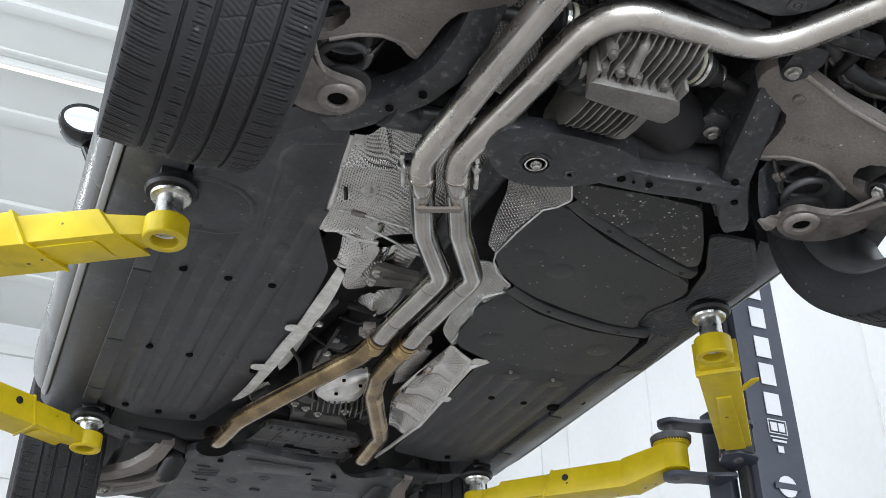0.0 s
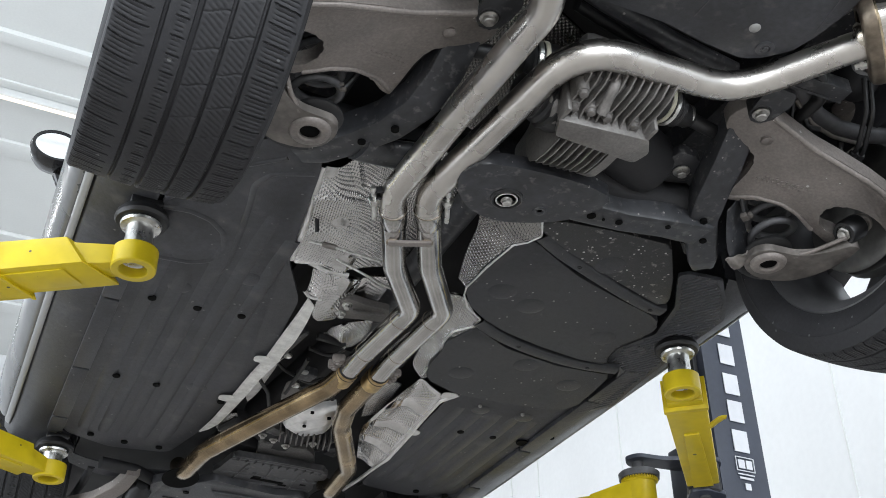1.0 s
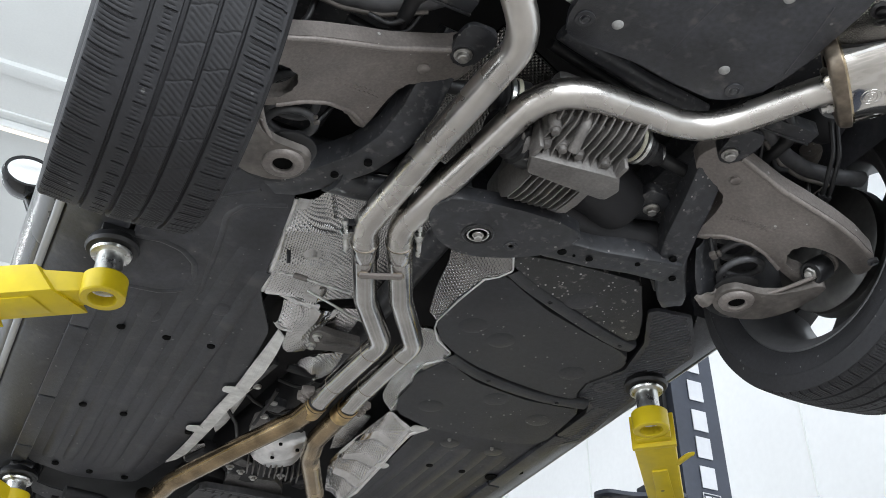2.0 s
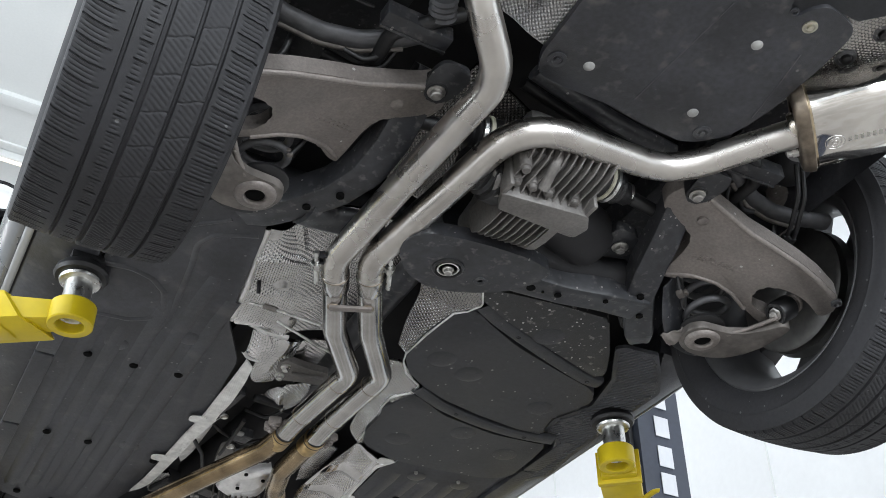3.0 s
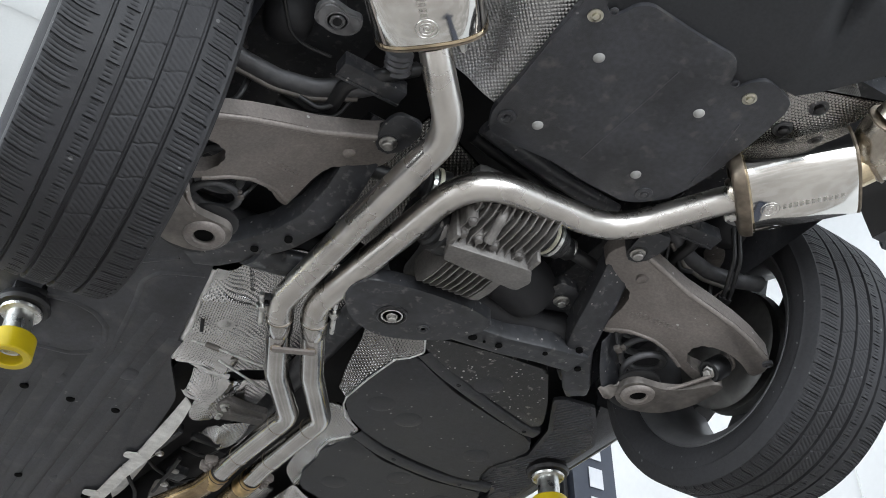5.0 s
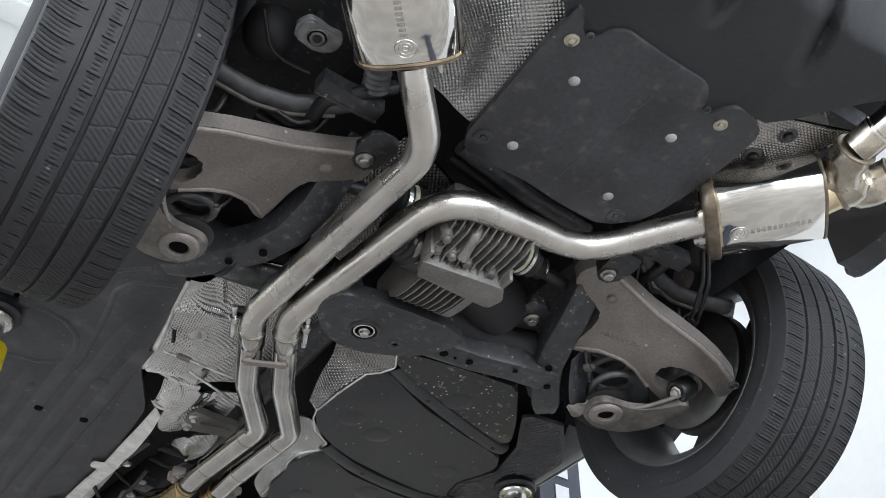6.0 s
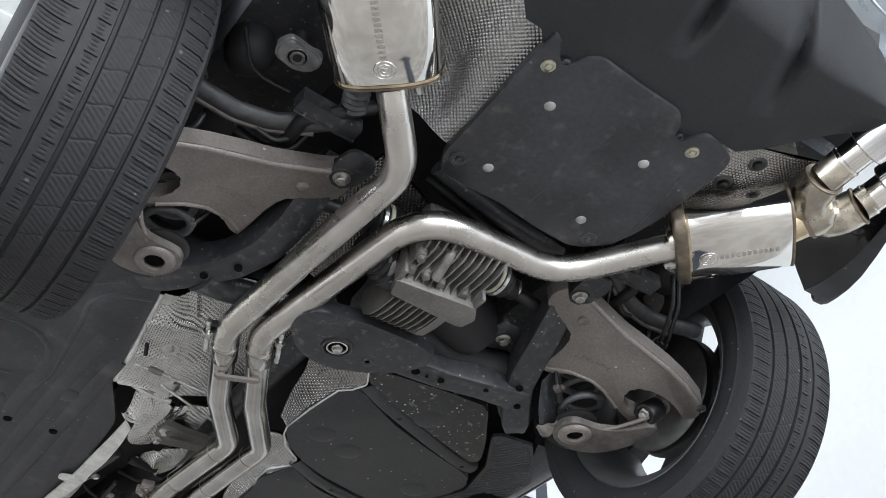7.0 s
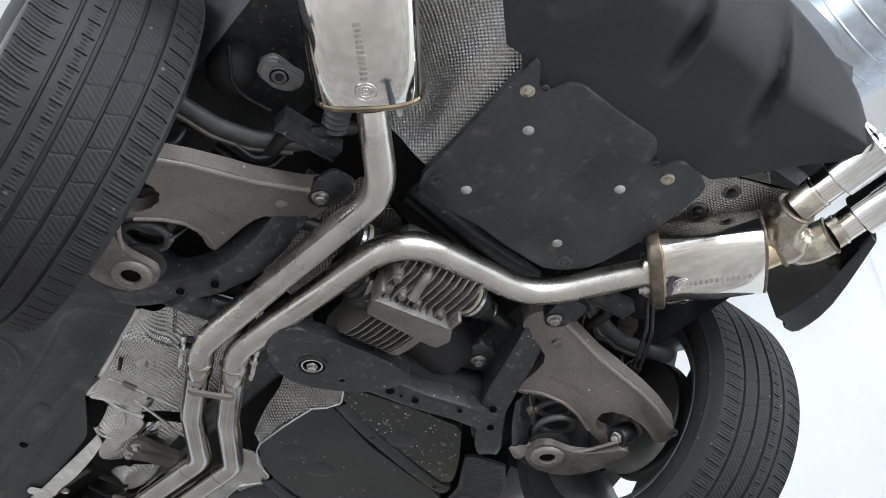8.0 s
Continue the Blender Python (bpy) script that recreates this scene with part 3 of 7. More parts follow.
for pts, r in ((exhaust_left, 0.0302), (exhaust_right, 0.0302)):
    bm = B()
    tube(bm, pts, r, 0.16, 28)
    fp = cpart("front_pipe", bm, "bronze", "heat-tinted bronze steel exhaust pipe")
    end = Vector(pts[-1])
    bm = B()
    tube(bm, [end + Vector((0, -0.002, 0)), end + Vector((0.0, 0.062, 0))], 0.0318, 0, 28)
    cpart("cuff", bm, "tint", "golden heat-tinted pipe cuff", parent=fp)
for pts in (mid_left, mid_right):
    bm = B()
    tube(bm, pts, PM, [0, 0.15, 0.10, 0.20, 0], 36)
    mp_ = cpart("mid_pipe", bm, "steelmid", "brushed stainless exhaust pipe")
    p, q = Vector(pts[2]), Vector(pts[1])
    d = (q - p).normalized()
    for h in (0.062, 0.29):
        bm = B()
        lathe(bm, p + d * h, q, [(0, PM), (0.001, PM + 0.0009), (0.0025, PM + 0.0009), (0.0035, PM)], 28)
        cpart("weld_bead", bm, "seam", "tinted weld bead", parent=mp_)
for pts in (rear_left, rear_right):
    bm = B()
    tube(bm, pts, PR, [0, 0.12, 0.1, 0.12, 0.17, 0.12, 0.1][: len(pts)], 36)
    cpart("rear_pipe", bm, "steel", "brushed stainless exhaust pipe")
# slip joints at the elbows, with clamps
for a, b, s in (((-0.265, -0.345, 1.762), (-0.295, -0.409, 1.766), -1), ((-0.196, -0.376, 1.762), (-0.226, -0.439, 1.766), 1)):
    bm = B()
    lathe(bm, a, b, [(0, PM), (0.003, PM + 0.0020), (0.044, PM + 0.0022), (0.052, PM + 0.0022), (0.054, PM + 0.0008)], 36)
    sleeve = cpart("pipe_sleeve", bm, "steelmid", "stainless slip joint sleeve")
    d = (Vector(b) - Vector(a)).normalized()
    bm = B()
    lathe(bm, Vector(a) + d * 0.047, b, [(0, PM + 0.0015), (0.0015, PM + 0.0032), (0.004, PM + 0.0032), (0.0055, PM + 0.0012)], 36)
    cpart("sleeve_ring", bm, "seam", "dark sleeve seam", parent=sleeve)
    top, tail = (Vector((-0.352, -0.440, 1.762)), Vector((-0.316, -0.358, 1.752))) if s < 0 else (Vector((-0.206, -0.500, 1.762)), Vector((-0.168, -0.412, 1.752)))
    w = (tail - top).normalized()
    bm = B()
    for k in (0.0, 0.020):
        box(bm, top + w * k + Vector((-s * 0.010, 0, 0.004)), (0.028, 0.005, 0.018), 0.002, spin_frame(top, tail) @ Matrix.Rotation(radians(90), 3, "X"))
    box(bm, top + w * 0.010 + Vector((-s * 0.024, 0, 0.012)), (0.012, 0.022, 0.014), 0.004, Matrix.Rotation(radians(-24), 3, "Z"))
    cpart("clamp_ear", bm, "dark", "black clamp ear", parent=sleeve)
    bm = B()
    cyl(bm, top - w * 0.010, tail, 0.0058, 12)
    lathe(bm, top + w * 0.024, tail, [(0, 0.0125), (0.002, 0.0135), (0.003, 0.0105), (0.017, 0.0105), (0.019, 0.008)], 6)
    cpart("clamp_bolt", bm, "zinc", "bright clamp bolt", parent=sleeve)
# bracket that joins the pair, welded at both ends
bm = B()
box(bm, (-0.220, -0.332, 1.729), (0.096, 0.017, 0.008), 0.003, Matrix.Rotation(radians(-23), 3, "Z"))
bridge_bar = cpart("pipe_bridge", bm, "castalu", "pale steel bridge welded between pipes")
for p in [(-0.254, -0.313, 1.734), (-0.184, -0.343, 1.734)]:
    bm = B()
    lathe(bm, p, (p[0], p[1], 1.70), [(0, 0.015), (0.002, 0.0145), (0.005, 0.011), (0.006, 0.004)], 14)
    cpart("weld", bm, "seam", "brown tinted weld", parent=bridge_bar)
# joint rings and clamp castings at the front joints
for p, q, c, s in ((Vector((-0.076, 0.425, 1.79)), Vector((-0.0765, 0.40, 1.789)), (-0.120, 0.397, 1.800), -1), (Vector((0.011, 0.415, 1.79)), Vector((0.011, 0.39, 1.789)), (0.054, 0.410, 1.800), 1)):
    bm = B()
    lathe(bm, p, q, [(0, PM + 0.003), (0.001, PM + 0.0042), (0.003, PM + 0.0042), (0.005, PM + 0.001), (0.024, PM + 0.0005)], 32)
    ring = cpart("joint_ring", bm, "dark", "dark pipe joint ring")
    for k in (-1, 1):
        bm = B()
        box(bm, (c[0], c[1] + k * 0.017, c[2]), (0.036, 0.026, 0.022), 0.006, Matrix.Rotation(radians(15 * s), 3, "Z"))
        lathe(bm, (c[0], c[1] + k * 0.017, c[2] - 0.008), (c[0], c[1] + k * 0.017, c[2] - 0.03), [(0, 0.012), (0.006, 0.011), (0.007, 0.006), (0.012, 0.005)], 14)
        cpart("clamp_casting", bm, "castalu", "cast clamp half", parent=ring)


def oval(bm, c, f, a, b, n=56, power=3.0):
    out = []
    for k in range(n):
        t = 2 * math.pi * k / n
        cs, sn = math.cos(t), math.sin(t)
        out.append(bm.verts.new(Vector(c) + f @ Vector((a * math.copysign(abs(cs) ** (2 / power), cs), b * math.copysign(abs(sn) ** (2 / power), sn), 0))))
    return out


def muffler(s):
    """Oval polished silencer, its axis turned outwards to the rear."""
    front, reach = (Vector((0.370, -1.163, 1.868)), Vector((0.145, -0.168, 0.004))) if s > 0 else (Vector((-0.393, -1.178, 1.868)), Vector((-0.161, -0.180, 0.004)))
    back = front + reach
    d = (back - front).normalized()
    side = d.cross(UP).normalized()
    f = Matrix((side, side.cross(d) * -1, d)).transposed()
    ln = (back - front).length
    bm = B()
    ls = [oval(bm, front + d * h, f, a, b) for h, a, b in ((0, 0.05, 0.034), (0.002, 0.0955, 0.0545), (0.008, 0.100, 0.059), (ln - 0.008, 0.100, 0.059), (ln - 0.002, 0.0955, 0.0545), (ln, 0.05, 0.034))]
    for a, b in zip(ls, ls[1:]):
        bridge(bm, a, b)
    bm.faces.new(ls[0])
    bm.faces.new(ls[-1][::-1])
    m = cpart("muffler", bm, "muffler", "polished oval stainless silencer", 50)
    for h, g0, mt in ((0.0, 0.0035, "seamgrey") if s > 0 else (0.0, 0.0004, "seam"), (ln - 0.004, 0.0004, "seam")):
        bm = B()
        a = [oval(bm, front + d * (h + dh), f, 0.100 + g + g0, 0.059 + g + g0) for dh, g in ((-0.002, -0.03), (-0.002, -0.002), (0.0, 0.0), (0.004, 0.0), (0.005, -0.02))]
        for u, v in zip(a, a[1:]):
            bridge(bm, u, v)
        cpart("end_seam", bm, mt, "dark brown end seam", parent=m)
    for h0, h1 in ((0.006, 0.012),):
        bm = B()
        u, v = (oval(bm, front + d * h, f, 0.1003, 0.0593) for h in (h0, h1))
        bridge(bm, u, v)
        cpart("heat_band", bm, "goldtint", "golden heat-tinted band", parent=m)
    if s > 0:
        bm = B()
        a = [oval(bm, front + d * h, f, 0.100 + g, 0.059 + g) for h, g in ((-0.020, -0.03), (-0.020, -0.004), (-0.016, 0.002), (-0.004, 0.006), (0.006, 0.006), (0.008, 0.001))]
        for u, v in zip(a, a[1:]):
            bridge(bm, u, v)
        cpart("end_cap", bm, "seam", "brown tinted end cap", parent=m)
    bm = B()
    lathe(bm, front - d * 0.03, front + d * 0.01, [(0, PR), (0.006, PR + 0.004), (0.03, PR + 0.006), (0.035, PR)], 28)
    cpart("inlet_collar", bm, "tailtint", "heat-tinted inlet collar", parent=m)
    # embossed emblem ring and the row of plain bars beside it
    base = f @ Vector((0, 1, 0))
    if base.z > 0:
        base = -base
    e0 = front + d * 0.045 + base * 0.0588
    bm = B()
    for r in (0.019, 0.012, 0.005):
        pts = [e0 + (side * math.cos(t) + d * math.sin(t)) * r for t in np.linspace(0, 2 * math.pi, 21)]
        tube(bm, pts, 0.0012, 0, 6)
    cpart("emblem", bm, "steel", "round embossed emblem", parent=m)
    for k in range(11):
        bm = B()
        box(bm, e0 + d * (0.028 + 0.0112 * k) - base * 0.0004, (0.0135, 0.0075, 0.0016), 0.0006, Matrix((side, d, base)).transposed())
        cpart("embossed_bar", bm, "steel", "embossed bar", parent=m)
    # band clamp bolt beside the inlet
    bm = B()
    w = front - d * 0.012 + side * (-0.05) + Vector((0, 0, -0.02))
    box(bm, w, (0.03, 0.014, 0.02), 0.003, Matrix((side, d, base)).transposed())
    cyl(bm, w + d * 0.02, w - d * 0.03, 0.005, 10)
    lathe(bm, w - d * 0.008, w - d * 0.05, [(0, 0.009), (0.012, 0.009), (0.013, 0.0065), (0.022, 0.0065)], 6)
    cpart("clamp_bolt", bm, "zinc", "bright band clamp bolt", parent=m)
    return m, front, back, d, f


for s in (-1, 1):
    muf, mfront, mback, md, mf = muffler(s)
    # twin chrome tips on a welded Y
    bm = B()
    e = mback
    c1 = Vector((s * 0.535, -1.360, 1.882))
    w = (c1 - e).normalized()
    lathe(bm, e - w * 0.01, c1, [(0, 0.040), (0.02, 0.0405), (0.05, 0.041)], 32)
    ypipe = cpart("tailpipe", bm, "goldtint", "golden heat-tinted tailpipe stub")
    turn = Vector((s * 0.33, -0.94, 0.03)).normalized()
    bm = B()
    tube(bm, [c1 - turn * 0.006, c1 + turn * 0.012, Vector((s * 0.540, -1.398, 1.885)), Vector((s * 0.540, -1.418, 1.885))], 0.044, 0.03, 32, radii=[(0, 0.043), (0.3, 0.048), (0.7, 0.047), (1, 0.030)])
    cpart("y_body", bm, "tailtint", "tinted Y body", parent=ypipe)
    bm = B()
    lathe(bm, c1 - turn * 0.004, c1 + turn, [(0, 0.042), (0.002, 0.0480), (0.006, 0.0485), (0.009, 0.047)], 32)
    cpart("weld_ring", bm, "seam", "dark weld ring", parent=ypipe)
    for line in ([(0.545, -1.372, 1.884), (0.494, -1.400, 1.886), (0.479, -1.452, 1.888), (0.485, -1.507, 1.900), (0.493, -1.664, 1.920)], [(0.535, -1.368, 1.884), (0.588, -1.393, 1.885), (0.599, -1.446, 1.886), (0.609, -1.468, 1.895), (0.623, -1.603, 1.915)]):
        q = [Vector(v) for v in ms(line, s)]
        d = (q[4] - q[3]).normalized()
        bm = B()
        tube(bm, q[:3], 0.040, 0.06, 28, radii=[(0, 0.040), (0.4, 0.044), (1, 0.0395)])
        cpart("branch", bm, "tailtint", "tinted Y branch", parent=ypipe)
        bm = B()
        tube(bm, q[2:4], 0.0345, 0, 28)
        cpart("branch_neck", bm, "tailtint", "tinted branch neck", parent=ypipe)
        w = (q[2] - q[1]).normalized()
        bm = B()
        lathe(bm, q[2] - w * 0.004, q[2] + w, [(0, 0.038), (0.002, 0.0420), (0.006, 0.0420), (0.008, 0.036)], 28)
        cpart("weld_ring", bm, "seam", "dark weld ring", parent=ypipe)
        bm = B()
        lathe(bm, q[3] - d * 0.006, q[4], [(0, 0.033), (0.002, 0.036), (0.007, 0.036), (0.009, 0.033), (0.05, 0.0335), (0.052, 0.031)], 28)
        cpart("tip_neck", bm, "muffler", "bright tip neck", parent=ypipe)
        bm = B()
        lathe(bm, q[3] + d * 0.040, q[4], [(0, 0.034), (0.003, 0.043), (0.006, 0.046), (0.105, 0.050), (0.110, 0.054), (0.114, 0.051), (0.108, 0.045), (0.01, 0.040)], 36)
        cpart("tailpipe_tip", bm, "chrome", "chrome exhaust tip", parent=ypipe)

# ---- wheels ----


def tyre_mesh():
    """Radial tyre: five ribs, each with its own sipes, four round grooves and both sidewalls. +x is the outer side."""
    edges = [-0.1277, -0.0723, -0.0260, 0.0237, 0.0701, 0.1425]
    pitches, half_groove, deep = 38, 0.0042, 0.0070
    verts, faces, bands = [], [], []

    def crown(x):
        return 0.374 - 0.45 * min(abs(x), 0.125) ** 2 - (0.004 if x < -0.1237 or x > 0.1385 else 0)

    def ring_grid(stops, xs, radius, slant):
        base, nc = len(verts), len(xs)
        for p in range(pitches):
            for f in stops:
                for x in xs:
                    w = 2 * math.pi * (p + f + slant(x)) / pitches
                    r = radius(f, x, p)
                    verts.append((x, r * math.cos(w), r * math.sin(w)))
        n = pitches * len(stops)
        bands.append((base, base + nc, base + nc - 1, base + 2 * nc - 1))
        for q in range(n):
            a, b = base + q * nc, base + (q + 1) % n * nc
            faces.extend((a + j, a + j + 1, b + j + 1, b + j) for j in range(nc - 1))

    def rib_stops(j, count):
        lo = edges[j] + (half_groove if j else 0)
        hi = edges[j + 1] - (half_groove if j < 4 else 0)
        xs = [lo + (hi - lo) * i / (count - 1) for i in range(count)]
        walls = ([lo - 0.0022] if j else []) + xs + ([hi + 0.0022] if j < 4 else [])
        return lo, hi, walls

    # shoulders and the plain rib: straight cuts across, so the stops sit on the cuts
    cuts = {}
    for c in (0.0, 0.5):
        for d, k in ((-0.036, 0), (-0.020, 1), (0.020, 1), (0.036, 0)):
            cuts[round((c + d) % 1.0, 4)] = k
        for c2 in (0.125, 0.25, 0.375):
            for d, k in ((-0.020, 0), (0.0, 2), (0.020, 0)):
                cuts[round((c + c2 + d) % 1.0, 4)] = k
    stops = sorted(cuts)
    for j, reach, short in ((0, (0.0, 0.92), (0.12, 0.80)), (3, (0.12, 0.66), (0.26, 0.60)), (4, (0.22, 1.0), (0.36, 0.95))):
        lo, hi, xs = rib_stops(j, 14)

        def radius(f, x, p, lo=lo, hi=hi, reach=reach, short=short):
            if x < lo or x > hi:
                return crown(x) - deep
            u, k = (x - lo) / (hi - lo), cuts[f]
            if k == 1 and reach[0] <= u <= reach[1]:
                return crown(x) - 0.0034
            if k == 2 and short[0] <= u <= short[1]:
                return crown(x) - 0.0015
            return crown(x)

        mid = (lo + hi) / 2
        ring_grid(stops, xs, radius, {0: lambda x, m=mid: 2.0 * (x - m) + 0.006 * math.sin(420 * x), 3: lambda x, m=mid: 1.0 * (x - m), 4: lambda x, m=mid: 2.0 * (x - m) + 60 * (x - m) ** 2}[j])
    # the two middle ribs: a curved cut across at each pitch, with rows of slanting sipes between
    for j, lean in ((1, 0.40), (2, 0.46)):
        lo, hi, xs = rib_stops(j, 18)
        wide = hi - lo

        def radius(f, x, p, lo=lo, hi=hi, wide=wide, lean=lean, j=j):
            if x < lo or x > hi:
                return crown(x) - deep
            u = (x - lo) / wide - 0.5
            across = 0.45 * j - 0.10 * math.sin(math.pi * u * 1.1)
            off = (f - across + 0.5) % 1.0 - 0.5
            d = 0.0022 * max(0.0, 1 - (abs(off) / 0.036) ** 2)
            if abs(u) < 0.36 and abs(off) > 0.05:
                v = f * 6 - lean * 6 * u
                near = abs((v + 0.5) % 1.0 - 0.5) / 6
                d = max(d, 0.0016 * max(0.0, 1 - (near / 0.034) ** 2))
            return crown(x) - d

        ring_grid([k / 34 for k in range(34)], xs, radius, lambda x: 0.0)
    five = [k / 5 for k in range(5)]
    for e in edges[1:5]:
        ring_grid(five, [e - half_groove, e, e + half_groove], lambda f, x, p: crown(x) - deep, lambda x: 0.0)
    # sidewalls, with two raised rings
    side_in = [(-0.096, 0.262), (-0.1266, 0.270), (-0.1401, 0.294), (-0.1441, 0.318), (-0.1436, 0.326), (-0.1450, 0.328), (-0.1425, 0.332), (-0.1412, 0.339), (-0.1362, 0.354), (-0.1316, 0.363), (-0.1277, crown(-0.1277))]
    side_out = [(0.1425, crown(0.1425)), (0.1445, 0.357), (0.1455, 0.335), (0.143, 0.310), (0.135, 0.286), (0.120, 0.270), (0.096, 0.262)]
    for side in (side_in, side_out):
        rad = dict(side)
        ring_grid(five, [x for x, r in side], lambda f, x, p, rad=rad: rad[x], lambda x: 0.0)
    # seams inside the grooves and at the shoulders tie the bands into one skin
    bands.sort(key=lambda b: verts[b[0]][0])
    faces.extend((a[2], a[3], b[1], b[0]) for a, b in zip(bands, bands[1:]))
    me = bpy.data.meshes.new("tyre")
    me.from_pydata(verts, [], faces)
    me.materials.append(M["rubber"])
    me.polygons.foreach_set("use_smooth", [True] * len(me.polygons))
    me.set_sharp_from_angle(angle=radians(55))
    return me


def rim_mesh():
    """Alloy rim, its outer face towards +x."""
    bm = B()
    prof = [(-0.124, 0.264), (-0.120, 0.270), (-0.11, 0.264), (-0.10, 0.246), (-0.05, 0.232), (0.04, 0.234), (0.10, 0.248), (0.112, 0.264), (0.122, 0.270), (0.125, 0.261), (0.108, 0.246),
            (0.095, 0.236), (0.03, 0.224), (-0.05, 0.222), (-0.098, 0.235), (-0.112, 0.25)]
    loops = [[bm.verts.new((x, r * math.cos(2 * math.pi * k / 72), r * math.sin(2 * math.pi * k / 72))) for k in range(72)] for x, r in prof]
    for a, b in zip(loops, loops[1:] + loops[:1]):
        bridge(bm, a, b)
    return bm


def spoke_mesh(k):
    bm = B()
    f = Matrix.Rotation(2 * math.pi * k / 5 - 0.14, 3, "X")
    rows = []
    for r, hw, x0, x1 in ((0.05, 0.036, 0.055, 0.085), (0.10, 0.046, 0.06, 0.096), (0.15, 0.062, 0.06, 0.10), (0.19, 0.070, 0.055, 0.104), (0.232, 0.094, 0.045, 0.108)):
        rows.append([bm.verts.new(f @ Vector(v)) for v in ((x0, -hw * 0.85, r), (x0, hw * 0.85, r), (x1, hw, r), (x1, -hw, r))])
    for a, b in zip(rows, rows[1:]):
        bridge(bm, a, b)
    bm.faces.new(rows[0])
    bm.faces.new(rows[-1][::-1])
    return bm


wheel = new("wheel")
wheel.parent = car
tyre = new("tyre", tyre_mesh())
tyre.parent = wheel
tyre["label"] = "black tyre with grooved, siped tread"
rim = part("rim", rim_mesh(), "rim", wheel, "grey alloy rim", 40)
for k in range(5):
    part("spoke", spoke_mesh(k), "rim", wheel, "grey alloy spoke")
bm = B()
lathe(bm, (0.03, 0, 0), (0.1, 0, 0), [(0, 0.07), (0.045, 0.07), (0.055, 0.05)], 30)
part("hub", bm, "rim", wheel, "grey alloy hub")
bm = B()
lathe(bm, (-0.03, 0, 0), (0.1, 0, 0), [(0.004, 0.148), (0, 0.156), (0.028, 0.160), (0.03, 0.09), (0.06, 0.08)], 48)
part("brake_disc", bm, "disciron", wheel, "iron brake disc")
wheel_at = {(-1, 0): (-0.812, -0.705, 1.888), (1, 0): (0.830, -0.705, 1.888), (-1, 1): (-0.775, 2.12, 1.888), (1, 1): (0.775, 2.12, 1.888)}
first = True
for (s, fr_), c in wheel_at.items():
    m = Matrix.Translation(Vector(c) - car.location) @ (Matrix() if s > 0 else Matrix.Rotation(math.pi, 4, "Z")) @ Matrix.Rotation(radians(-1.0 if not fr_ else 0), 4, "Y")
    if first:
        wheel.matrix_basis = m
        first = False
    else:
        copy_thing(wheel, m)

# ---- rear suspension, mirrored ----
arm_outline = [(0.283, -0.831), (0.277, -0.860), (0.290, -0.905), (0.320, -0.925), (0.363, -0.910), (0.462, -0.898), (0.527, -0.900), (0.595, -0.899), (0.652, -0.893), (0.717, -0.875), (0.740, -0.846), (0.741, -0.812), (0.728, -0.799),
               (0.699, -0.813), (0.667, -0.819), (0.635, -0.815), (0.605, -0.803), (0.588, -0.783), (0.586, -0.756), (0.598, -0.730), (0.629, -0.716), (0.655, -0.725), (0.690, -0.712), (0.656, -0.690), (0.610, -0.702), (0.555, -0.720), (0.510, -0.720),
               (0.465, -0.700), (0.435, -0.668), (0.408, -0.650), (0.404, -0.700), (0.400, -0.750), (0.390, -0.790), (0.370, -0.806), (0.338, -0.808), (0.309, -0.811)]
link_outline = [(0.500, -0.628), (0.520, -0.650), (0.552, -0.655), (0.585, -0.660), (0.618, -0.680), (0.645, -0.712), (0.668, -0.752), (0.692, -0.752), (0.694, -0.705), (0.688, -0.655), (0.672, -0.612), (0.645, -0.575), (0.605, -0.552), (0.560, -0.548), (0.522, -0.560), (0.502, -0.590)]


def droop(x, y):
    """Height of the hanging arm, falling towards the wheel."""
    return -0.30 * (abs(x) - 0.3)


